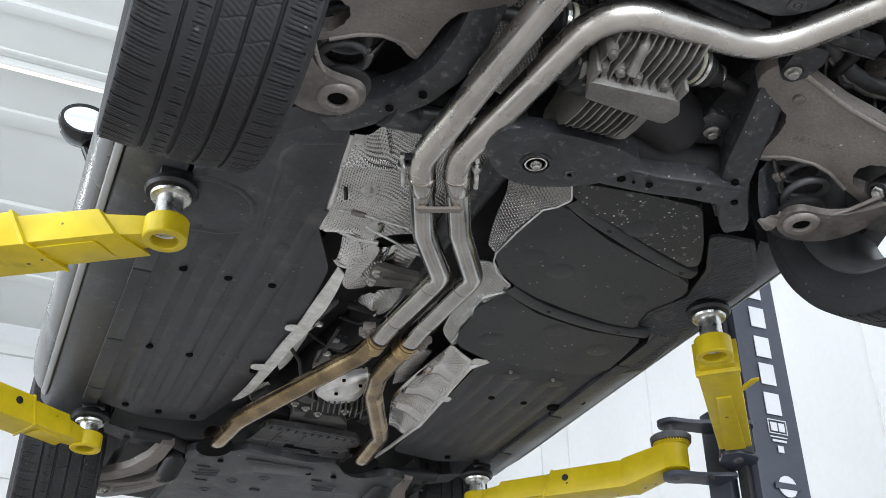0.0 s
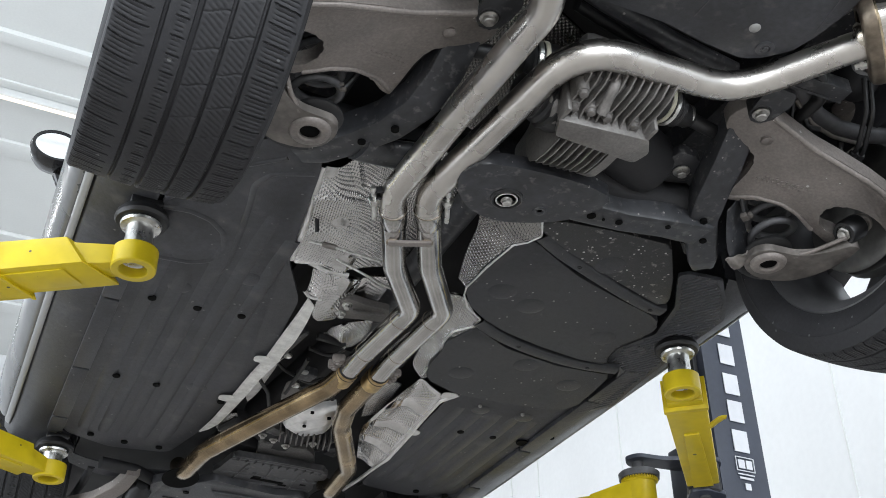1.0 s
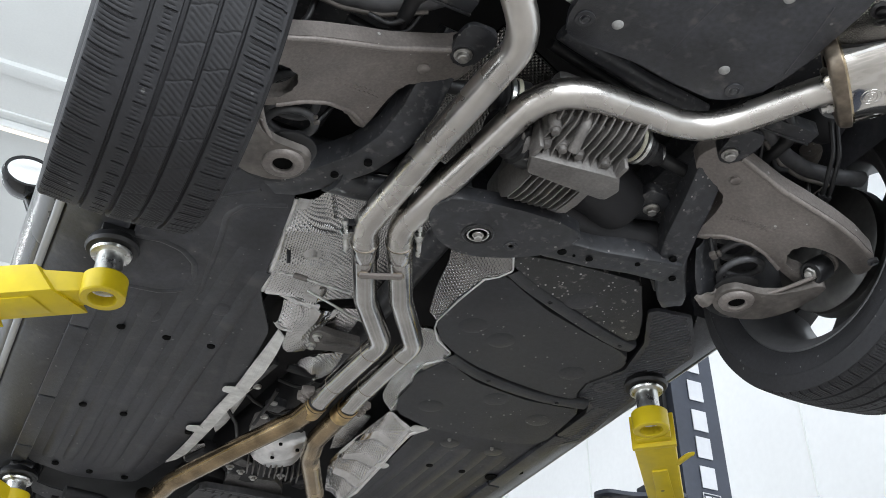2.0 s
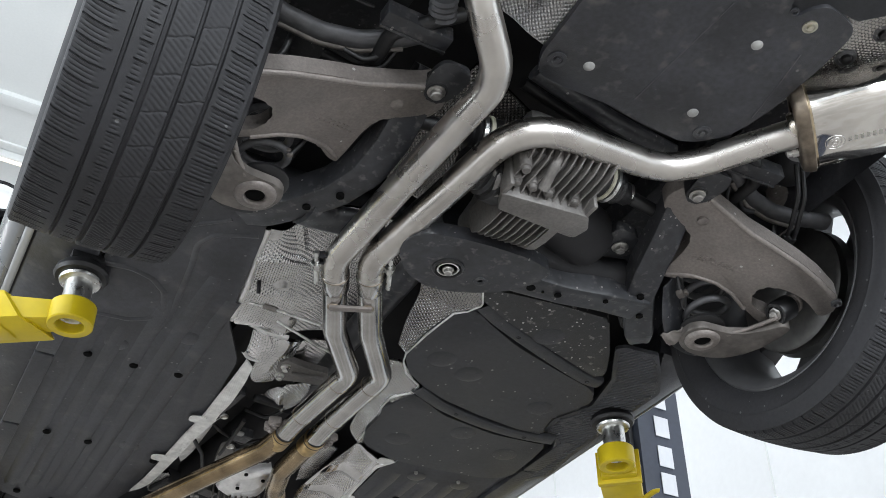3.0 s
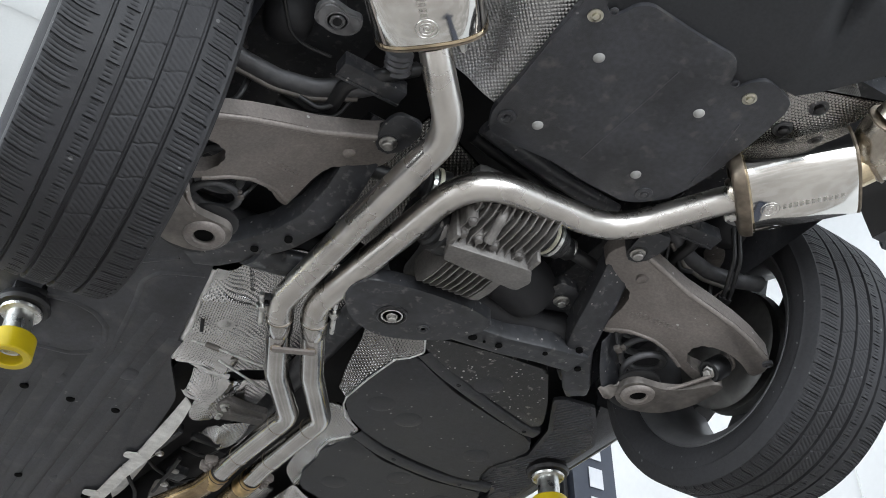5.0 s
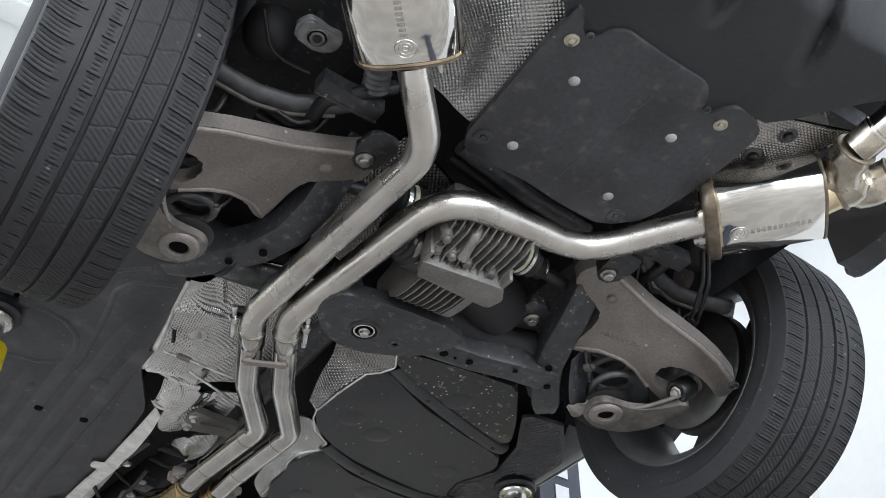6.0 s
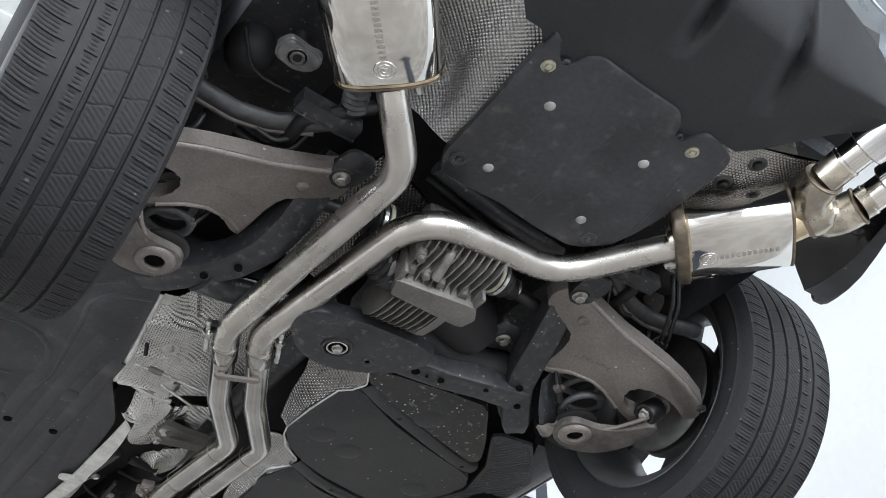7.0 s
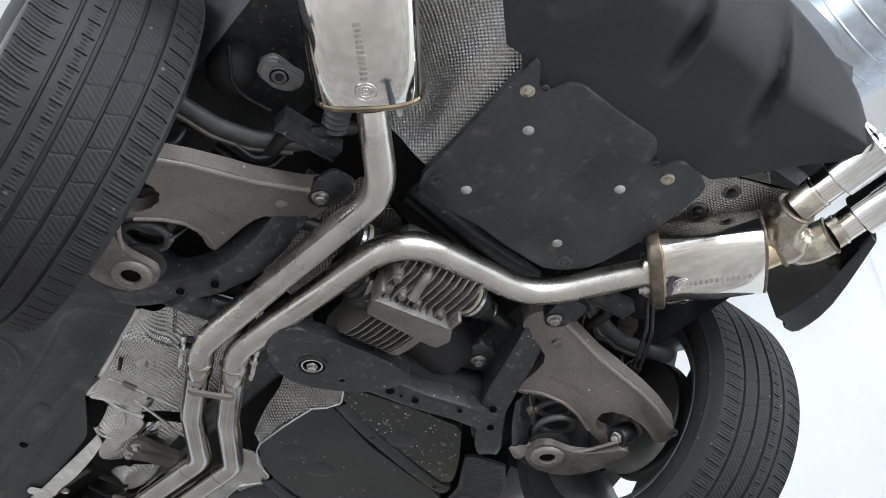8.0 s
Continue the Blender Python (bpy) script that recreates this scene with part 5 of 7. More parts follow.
lathe(bm, (-0.11, -0.80, 1.80), (-0.24, -0.82, 1.80), [(0, 0.055), (0.03, 0.055), (0.034, 0.047), (0.045, 0.05), (0.05, 0.042), (0.06, 0.045), (0.066, 0.034), (0.10, 0.03)], 28)
cpart("boot", bm, "hose", "black rubber boot", parent=diff)
hexbolt(car, "subframe_bolt", Vector((0.284, -0.672, 1.860)) - car.location, -UP, 0.012)

# ---- fuel tank covers and straps ----
TZ = 1.842
panels = (
    ([(0.087, -0.398), (0.110, -0.358), (0.178, -0.320), (0.281, -0.282), (0.405, -0.238), (0.529, -0.195), (0.575, -0.183), (0.572, -0.222), (0.522, -0.306), (0.425, -0.437), (0.279, -0.431), (0.149, -0.415)], "speck", "black plastic tank cover splashed with pale dirt"),
    ([(0.121, -0.311), (0.186, -0.274), (0.291, -0.221), (0.452, -0.167), (0.570, -0.135), (0.622, -0.105), (0.634, -0.056), (0.609, 0.011), (0.588, 0.053), (0.605, 0.131), (0.629, 0.163), (0.537, 0.168), (0.395, 0.147), (0.270, 0.116), (0.184, 0.078), (0.114, 0.029), (0.068, -0.035), (0.063, -0.159), (0.079, -0.276)], "tank", "black plastic tank cover"),
    ([(0.141, 0.235), (0.182, 0.126), (0.314, 0.197), (0.499, 0.230), (0.672, 0.215), (0.685, 0.312), (0.693, 0.439), (0.667, 0.482), (0.618, 0.503), (0.446, 0.519), (0.315, 0.522), (0.188, 0.468), (0.158, 0.385), (0.155, 0.287)], "tank", "black plastic tank cover"),
)
for outline, mt, lab in panels:
    bm = B()
    plate(bm, smooth_outline(outline, 0.018), TZ, TZ + 0.05, 0.010)
    cpart("tank_cover", bm, mt, lab)
bm = B()
plate(bm, smooth_outline([(0.17, -0.36), (0.13, -0.02), (0.21, 0.10), (0.19, 0.25), (0.23, 0.44), (0.66, 0.46), (0.69, 0.15), (0.62, -0.10), (0.45, -0.38)], 0.04), TZ + 0.022, TZ + 0.06)
tank = cpart("fuel_tank", bm, "dark", "black fuel tank")
for a, b in (([(0.124, -0.333, 1.842), (0.199, -0.293, 1.842), (0.296, -0.252, 1.842), (0.429, -0.201, 1.842), (0.553, -0.160, 1.842), (0.595, -0.159, 1.842)], 1), ([(0.176, 0.101, 1.842), (0.281, 0.153, 1.842), (0.418, 0.189, 1.842), (0.557, 0.201, 1.842), (0.675, 0.186, 1.842)], 2)):
    bm = B()
    rows = []
    for k, p in enumerate(a):
        q0, q1 = Vector(a[max(0, k - 1)]), Vector(a[min(len(a) - 1, k + 1)])
        n = (q1 - q0).cross(UP).normalized()
        rows.append([Vector(p) + n * w + UP * z for w, z in ((-0.020, 0.012), (-0.018, 0.0), (-0.006, -0.003), (0.006, -0.003), (0.018, 0.0), (0.020, 0.012))])
    sheet(bm, rows, 3, 0.003)
    strap = cpart("tank_strap", bm, "tank", "black tank strap")
    for t in (0.35, 0.8):
        k = t * (len(a) - 1)
        p = Vector(a[int(k)]).lerp(Vector(a[int(k) + 1]), k - int(k))
        bm = B()
        tube(bm, [p + Vector((0.006 * math.cos(w), 0.004 * math.sin(w), -0.004)) for w in np.linspace(0, 6.28, 13)], 0.0012, 0, 6)
        cpart("embossed_mark", bm, "dark", "small stamped ring", parent=strap)
for x, y, r in ((0.340, -0.299, 1.842), (0.258, -0.039, 1.842), (0.156, -0.073, 1.842), (0.525, 0.030, 1.842), (0.414, 0.263, 1.842), (0.594, 0.326, 1.842), (0.264, 0.387, 1.842)):
    bm = B()
    lathe(bm, (x, y, TZ + 0.002), (x, y, TZ - 0.1), [(0, 0.044), (0.0022, 0.038), (0.0042, 0.028), (0.0048, 0.016), (0.0049, 0.002)], 28)
    part("round_bead", bm, "tank", tank)
# ribbed side panel
rib_outline = [(0.544, -0.305), (0.565, -0.323), (0.663, -0.333), (0.743, -0.244), (0.795, -0.168), (0.795, -0.047), (0.798, 0.120), (0.804, 0.259), (0.821, 0.426), (0.757, 0.532), (0.718, 0.511), (0.731, 0.464), (0.723, 0.256), (0.701, 0.209), (0.633, 0.172), (0.621, 0.094), (0.670, -0.022), (0.654, -0.080), (0.630, -0.170), (0.577, -0.251)]
bm = B()
plate(bm, smooth_outline(rib_outline, 0.01), 1.862, 1.872, 0.003)
ribbed = cpart("ribbed_panel", bm, "tray", "ribbed black plastic side panel")
ra = Vector((0.56, -0.83, 0)).normalized()
rn = Vector((ra.y, -ra.x, 0))


def inside(p, poly):
    hit = False
    for k in range(len(poly)):
        (x0, y0), (x1, y1) = poly[k - 1], poly[k]
        if (y0 > p[1]) != (y1 > p[1]) and p[0] < (x1 - x0) * (p[1] - y0) / (y1 - y0) + x0:
            hit = not hit
    return hit


for k in range(-40, 41):
    c = Vector((0.68, 0.0, 0)) + rn * 0.0135 * k
    run = []
    for t in np.linspace(-0.6, 0.6, 161):
        q = c + ra * t
        ok = inside((q.x, q.y), rib_outline) and inside((q.x + 0.012, q.y), rib_outline) and inside((q.x - 0.012, q.y), rib_outline)
        if ok:
            run.append(q)
        if run and (not ok or t > 0.59):
            if (run[-1] - run[0]).length > 0.03:
                bm = B()
                tube(bm, [(run[0].x, run[0].y, 1.8615), (run[-1].x, run[-1].y, 1.8615)], 0.0036, 0, 6)
                part("rib", bm, "tray", ribbed)
            run = []
for q in [(0.675, 0.089, 1.862), (0.639, -0.316, 1.862)]:
    bm = B()
    lathe(bm, Vector(q) + UP * 0.004, Vector(q) - UP, [(0, 0.036 if q[1] > -0.2 else 0.016), (0.006, 0.033 if q[1] > -0.2 else 0.014), (0.007, 0.024 if q[1] > -0.2 else 0.008), (0.004, 0.0)], 24)
    part("round_boss", bm, "tray", ribbed)

# ---- heat shields ----


def spline_rows(a, k):
    """Catmull-Rom through the first axis, k steps for each span."""
    n = len(a)
    out = []
    for i in range(n - 1):
        p0, p1, p2, p3 = a[max(0, i - 1)], a[i], a[i + 1], a[min(n - 1, i + 2)]
        for s in range(k):
            t = s / k
            out.append(0.5 * (2 * p1 + (p2 - p0) * t + (2 * p0 - 5 * p1 + 4 * p2 - p3) * t * t + (3 * p1 - p0 - 3 * p2 + p3) * t ** 3))
    out.append(a[-1])
    return np.array(out)


def foil(grid, mat, label, pitch=0.009, amp=0.0011, turn=45, plain=(), folds=(), crumple=0.002, freq=20.0, seed=0.0, lip=None, lip_r=0.005, zones=None):
    """Pressed foil with real dimples at the given pitch. plain: (row, column, row radius, column radius) patches left smooth;
    folds: (row, column, drow, dcolumn, width, height) creases, all counted in control rows and columns;
    zones(i, j) gives the strength of the dimples."""
    g = np.array(grid, float)
    nr, nc = g.shape[:2]
    len_r = np.linalg.norm(np.diff(g, axis=0), axis=2).sum(0).mean()
    len_c = np.linalg.norm(np.diff(g, axis=1), axis=2).sum(1).mean()
    kr = max(3, int(math.ceil(len_r / (nr - 1) / (pitch / 7.0))))
    kc = max(3, int(math.ceil(len_c / (nc - 1) / (pitch / 7.0))))
    s = spline_rows(g, kr)
    s = np.swapaxes(spline_rows(np.swapaxes(s, 0, 1), kc), 0, 1)
    ii, jj = np.meshgrid(np.linspace(0, nr - 1, s.shape[0]), np.linspace(0, nc - 1, s.shape[1]), indexing="ij")
    du, dv = np.gradient(s, axis=1), np.gradient(s, axis=0)
    nrm = np.cross(du, dv)
    nrm /= np.linalg.norm(nrm, axis=2, keepdims=True) + 1e-9
    if nrm[..., 2].mean() > 0:
        nrm = -nrm
    u = np.cumsum(np.linalg.norm(du, axis=2), axis=1)
    v = np.cumsum(np.linalg.norm(dv, axis=2), axis=0)
    w = radians(turn)
    a, b = (u * math.cos(w) + v * math.sin(w)) * math.pi / pitch, (v * math.cos(w) - u * math.sin(w)) * math.pi / pitch
    ta, tb = np.abs((a / math.pi) % 1.0 * 2 - 1), np.abs((b / math.pi) % 1.0 * 2 - 1)
    dots = 1.5 * (1 - ta ** 2) * (1 - tb ** 2) - 0.8
    edge = np.minimum(np.minimum(u, u[:, -1:] - u), np.minimum(v, v[-1:, :] - v))
    strength = np.clip(edge / 0.005, 0, 1)
    for r0, c0, rr, rc in plain:
        strength *= np.clip(((ii - r0) / rr) ** 2 + ((jj - c0) / rc) ** 2 - 0.8, 0, 0.6) / 0.6
    if zones:
        strength *= np.vectorize(zones)(ii, jj)
    off = amp * dots * strength
    for r0, c0, dr, dc, wide, high in folds:
        ln = math.hypot(dr, dc)
        t = np.clip(((ii - r0) * dr + (jj - c0) * dc) / ln ** 2, 0, 1)
        d = np.hypot(ii - r0 - t * dr, jj - c0 - t * dc)
        off += high * np.clip(1 - d / wide, 0, 1) ** 1.3
    rough = np.array([[noise.noise((x * freq + seed, y * freq, z * freq)) + 0.5 * noise.noise((x * freq * 2.6, y * freq * 2.6 + seed, 5.0)) for x, y, z in row] for row in s])
    off += crumple * rough
    lo = s + nrm * off[..., None]
    n_r, n_c = lo.shape[:2]
    pick_r = np.unique(np.append(np.arange(0, n_r, max(1, kr // 4)), n_r - 1))
    pick_c = np.unique(np.append(np.arange(0, n_c, max(1, kc // 4)), n_c - 1))
    hi = (s - nrm * (amp + 2 * crumple + 0.002))[np.ix_(pick_r, pick_c)]
    verts = np.concatenate([lo.reshape(-1, 3), hi.reshape(-1, 3)])

    def quads(idx):
        return np.stack([idx[:-1, :-1], idx[1:, :-1], idx[1:, 1:], idx[:-1, 1:]], -1).reshape(-1, 4)

    q = quads(np.arange(n_r * n_c).reshape(n_r, n_c))
    back = quads(n_r * n_c + np.arange(hi.shape[0] * hi.shape[1]).reshape(hi.shape[:2]))
    if np.cross(lo[1, 0] - lo[0, 0], lo[0, 1] - lo[0, 0]).dot(nrm[0, 0]) < 0:
        q = q[:, ::-1]
    else:
        back = back[:, ::-1]
    me = bpy.data.meshes.new("heat_shield")
    me.from_pydata(verts.tolist(), [], np.concatenate([q, back]).tolist())
    me.materials.append(M[mat])
    me.polygons.foreach_set("use_smooth", [True] * len(me.polygons))
    me.set_sharp_from_angle(angle=radians(70))
    ob = new("heat_shield", me)
    ob.parent = car
    ob.matrix_parent_inverse = Matrix.Translation(-car.location)
    ob["label"] = label
    for edge in lip or ():
        bm = B()
        pts = bent(edge, 0.02)
        rows = []
        for k, p in enumerate(pts):
            d = pts[min(k + 1, len(pts) - 1)] - pts[max(k - 1, 0)]
            n = d.cross(UP).normalized()
            wob = 1 + 0.35 * noise.noise(p * 60)
            rows.append([p + n * lip_r * wob * x + UP * lip_r * z for x, z in ((-1, 0.4), (-0.7, -0.2), (0, -0.5 * wob), (0.7, -0.2), (1, 0.4))])
        sheet(bm, rows, 2, 0.0015, 0.0012, 90)
        cpart("rolled_edge", bm, "foil_smooth", "rolled bright edge", parent=ob)
    return ob


foil([[(-0.428, -0.322, 1.885), (-0.387, -0.328, 1.890), (-0.355, -0.361, 1.915), (-0.312, -0.378, 1.935), (-0.255, -0.396, 1.960), (-0.123, -0.384, 1.970)],
      [(-0.419, -0.258, 1.885), (-0.370, -0.264, 1.892), (-0.314, -0.262, 1.920), (-0.272, -0.280, 1.940), (-0.194, -0.266, 1.965), (-0.079, -0.316, 1.970)],
      [(-0.408, -0.196, 1.882), (-0.351, -0.216, 1.885), (-0.290, -0.202, 1.905), (-0.230, -0.196, 1.935), (-0.133, -0.180, 1.965), (-0.048, -0.235, 1.970)],
      [(-0.392, -0.113, 1.885), (-0.321, -0.134, 1.895), (-0.262, -0.131, 1.910), (-0.201, -0.126, 1.930), (-0.107, -0.121, 1.960), (-0.022, -0.142, 1.970)],
      [(-0.378, -0.035, 1.885), (-0.305, -0.050, 1.892), (-0.232, -0.055, 1.905), (-0.173, -0.060, 1.925), (-0.070, -0.039, 1.960), (0.009, -0.043, 1.970)],
      [(-0.369, 0.073, 1.882), (-0.295, 0.058, 1.885), (-0.236, 0.073, 1.885), (-0.168, 0.068, 1.910), (-0.035, 0.078, 1.960), (0.036, 0.049, 1.970)]], "foil", "embossed aluminium heat shield", 0.0090, 0.0026, 45,
     plain=((0.35, 0.5, 0.35, 0.45), (3.25, 1.15, 0.28, 0.36), (4.7, 1.9, 0.25, 0.5)),
     folds=((1.85, 0.1, 0.05, 1.7, 0.40, 0.010), (3.75, 0.3, -0.1, 2.6, 0.3, 0.008), (0.0, 1.75, 1.2, 0.2, 0.3, 0.008), (4.3, 1.9, -0.4, 1.2, 0.25, 0.006), (5.0, 0.2, 0.0, 1.9, 0.22, 0.010)), crumple=0.0006, freq=16,
     lip=([(-0.428, -0.323, 1.881), (-0.419, -0.259, 1.881), (-0.407, -0.188, 1.881), (-0.390, -0.095, 1.881), (-0.380, -0.014, 1.881), (-0.370, 0.072, 1.881)], [(-0.321, 0.073, 1.884), (-0.268, 0.091, 1.884), (-0.209, 0.090, 1.884)]), lip_r=0.008)
foil([[(-0.301, 0.104, 1.890), (-0.285, 0.088, 1.885), (-0.263, 0.088, 1.880)], [(-0.290, 0.151, 1.885), (-0.264, 0.136, 1.876), (-0.238, 0.130, 1.872)], [(-0.285, 0.201, 1.876), (-0.257, 0.199, 1.868), (-0.233, 0.202, 1.868)]], "foil_coarse", "coarsely dimpled folded foil", 0.0105, 0.0032, 45, crumple=0.001,
     lip=([(-0.294, 0.184, 1.868), (-0.275, 0.207, 1.868), (-0.253, 0.211, 1.868), (-0.239, 0.205, 1.868)],))
foil([[(-0.258, 0.092, 1.880), (-0.215, 0.091, 1.880), (-0.163, 0.113, 1.895)], [(-0.243, 0.142, 1.874), (-0.208, 0.135, 1.872), (-0.160, 0.153, 1.890)], [(-0.250, 0.209, 1.868), (-0.210, 0.205, 1.868), (-0.157, 0.227, 1.885)], [(-0.235, 0.288, 1.868), (-0.200, 0.287, 1.868), (-0.165, 0.285, 1.875)], [(-0.209, 0.326, 1.872), (-0.192, 0.318, 1.872), (-0.169, 0.309, 1.876)]], "foil", "folded embossed foil shield", 0.0090, 0.0025, 45,
     plain=((0.6, 1.3, 0.7, 0.6),), folds=((0.2, 1.2, 2.0, -0.2, 0.3, 0.008), (2.2, 0.1, 0.2, 1.8, 0.25, 0.006)), crumple=0.0025, freq=30, seed=3)
foil([[(-0.155, 0.141, 1.920), (-0.125, 0.116, 1.920), (-0.079, 0.096, 1.920)], [(-0.152, 0.174, 1.900), (-0.115, 0.169, 1.910), (-0.071, 0.155, 1.920)], [(-0.144, 0.217, 1.890), (-0.102, 0.233, 1.905), (-0.068, 0.226, 1.920)]], "foil_coarse", "coarsely dimpled tunnel foil", 0.010, 0.0032, 45, plain=((1.2, 0.2, 1.2, 0.5),), crumple=0.001)
foil([[(-0.142, 0.393, 1.900), (-0.110, 0.334, 1.895), (-0.028, 0.325, 1.920)], [(-0.145, 0.423, 1.900), (-0.104, 0.366, 1.880), (-0.023, 0.381, 1.920)], [(-0.147, 0.446, 1.900), (-0.085, 0.434, 1.885), (-0.025, 0.456, 1.920)], [(-0.094, 0.476, 1.900), (-0.069, 0.467, 1.890), (-0.037, 0.507, 1.920)]], "foil", "embossed foil cone", 0.0082, 0.0024, 45, crumple=0.0015, freq=30, seed=5, folds=((0.2, 0.8, 2.5, 0.1, 0.25, 0.008),))
strip = foil([[(-0.276, 0.208, 1.8615), (-0.262, 0.221, 1.8615), (-0.247, 0.240, 1.8615)], [(-0.274, 0.315, 1.8615), (-0.256, 0.320, 1.8615), (-0.236, 0.327, 1.8615)], [(-0.275, 0.445, 1.8615), (-0.253, 0.444, 1.8615), (-0.230, 0.447, 1.8615)], [(-0.275, 0.579, 1.8615), (-0.255, 0.556, 1.8615), (-0.234, 0.530, 1.8615)], [(-0.284, 0.703, 1.8615), (-0.262, 0.670, 1.8615), (-0.234, 0.597, 1.8615)], [(-0.290, 0.855, 1.8615), (-0.272, 0.816, 1.8615), (-0.247, 0.720, 1.8615)], [(-0.298, 1.037, 1.8615), (-0.277, 0.991, 1.8615), (-0.253, 0.857, 1.8615)], [(-0.314, 1.182, 1.8615), (-0.290, 1.141, 1.8615), (-0.271, 1.084, 1.8615)]],
             "foil_pale", "smooth pale foil tunnel strip", 0.0075, 0.0003, 45, crumple=0.0011, freq=40)
foil([[(-0.210, 0.561, 1.880), (-0.214, 0.615, 1.890), (-0.209, 0.682, 1.900)], [(-0.236, 0.641, 1.875), (-0.226, 0.696, 1.880), (-0.213, 0.754, 1.890)], [(-0.245, 0.752, 1.875), (-0.228, 0.807, 1.880), (-0.211, 0.866, 1.890)], [(-0.253, 0.859, 1.875), (-0.237, 0.900, 1.880), (-0.221, 0.943, 1.890)]], "foil_pale", "pale folded foil flap", 0.0075, 0.0002, 45, crumple=0.001)
for q in [(-0.290, 0.594, 1.866), (-0.312, 0.891, 1.866)]:
    bm = B()
    plate(bm, smooth_outline([(q[0] - 0.016, q[1] - 0.016), (q[0] + 0.03, q[1] - 0.03), (q[0] + 0.04, q[1] + 0.02), (q[0] - 0.014, q[1] + 0.014)], 0.016), 1.8605, 1.864)
    part("shield_tab", bm, "foil_pale", strip)
foil([[(-0.268, 1.139, 1.875), (-0.266, 1.040, 1.875), (-0.238, 1.005, 1.875)], [(-0.244, 1.192, 1.880), (-0.222, 1.132, 1.880), (-0.219, 1.042, 1.880)]], "foil_fine", "small oval foil patch", 0.006, 0.0006)


def bands(i, j):
    """Smooth towards the tunnel, stepped rows of dimples towards the edge."""
    if j > 3.4 or i < 0.10 or j < 0.5:
        return 0.0
    k = (i * 0.80 + 0.10 - 0.10 * j) % 1.0
    return 1.0 if k < 0.62 else 0.05


foil([[(0.198, 0.686, 1.890), (0.199, 0.600, 1.882), (0.201, 0.528, 1.872), (0.249, 0.558, 1.868), (0.326, 0.607, 1.866)], [(0.190, 0.808, 1.890), (0.212, 0.746, 1.882), (0.230, 0.689, 1.876), (0.282, 0.694, 1.868), (0.322, 0.700, 1.866)], [(0.186, 0.916, 1.890), (0.215, 0.877, 1.882), (0.242, 0.836, 1.877), (0.293, 0.822, 1.868), (0.325, 0.813, 1.866)],
      [(0.192, 1.003, 1.890), (0.226, 0.983, 1.882), (0.264, 0.969, 1.878), (0.301, 0.959, 1.868), (0.333, 0.941, 1.866)], [(0.224, 1.105, 1.890), (0.251, 1.098, 1.882), (0.281, 1.097, 1.877), (0.317, 1.102, 1.868), (0.344, 1.096, 1.866)], [(0.271, 1.237, 1.895), (0.294, 1.238, 1.890), (0.314, 1.238, 1.876), (0.330, 1.233, 1.868), (0.345, 1.221, 1.866)]],
     "foil_bright", "embossed aluminium tunnel heat shield", 0.0105, 0.0034, 45, zones=bands, folds=((0.95, 0.6, 0.35, 2.7, 0.30, 0.012), (2.2, 0.6, 0.35, 2.7, 0.30, 0.012), (3.45, 0.6, 0.35, 2.7, 0.30, 0.012)), crumple=0.0008, freq=24, seed=8,
     lip=([(0.346, 0.568, 1.864), (0.331, 0.601, 1.864), (0.313, 0.635, 1.864), (0.323, 0.799, 1.864), (0.333, 0.905, 1.864), (0.348, 1.135, 1.864), (0.336, 1.255, 1.864), (0.328, 1.367, 1.864), (0.312, 1.501, 1.864)],), lip_r=0.0075)
for q in [(0.314, 0.582, 1.864), (0.326, 0.888, 1.864)]:
    bm = B()
    plate(bm, smooth_outline([(q[0] - 0.02, q[1] - 0.02), (q[0] + 0.03, q[1] - 0.022), (q[0] + 0.03, q[1] + 0.016), (q[0] - 0.02, q[1] + 0.02)], 0.016), 1.862, 1.8645)
    cpart("shield_tab", bm, "foil_pale", "pale fixing tab")
foil([[(0.133, 0.719, 1.930), (0.168, 0.695, 1.930), (0.209, 0.695, 1.930)], [(0.150, 0.848, 1.930), (0.181, 0.825, 1.930), (0.217, 0.810, 1.930)], [(0.182, 0.979, 1.930), (0.200, 0.962, 1.930), (0.221, 0.943, 1.930)]], "foil_bright", "finely embossed tunnel foil", 0.0062, 0.0018, 45, crumple=0.001)
foil([[(-0.020, -0.372, 1.905), (0.030, -0.388, 1.868), (0.089, -0.394, 1.845)], [(-0.020, -0.300, 1.900), (0.050, -0.320, 1.866), (0.120, -0.338, 1.845)], [(0.000, -0.235, 1.895), (0.048, -0.262, 1.864), (0.088, -0.277, 1.845)], [(0.014, -0.160, 1.890), (0.046, -0.172, 1.864), (0.072, -0.178, 1.846)], [(0.032, -0.090, 1.886), (0.054, -0.100, 1.864), (0.068, -0.105, 1.847)], [(0.050, -0.030, 1.880), (0.060, -0.036, 1.864), (0.070, -0.040, 1.848)]],
     "foil_fine", "finely embossed tank heat shield", 0.0094, 0.0025, 45, crumple=0.0012, freq=14, seed=2, lip=([(0.092, -0.390, 1.842), (0.122, -0.337, 1.842), (0.103, -0.297, 1.842), (0.079, -0.276, 1.842), (0.066, -0.161, 1.842), (0.064, -0.049, 1.842), (0.074, -0.016, 1.842)],), lip_r=0.0022)
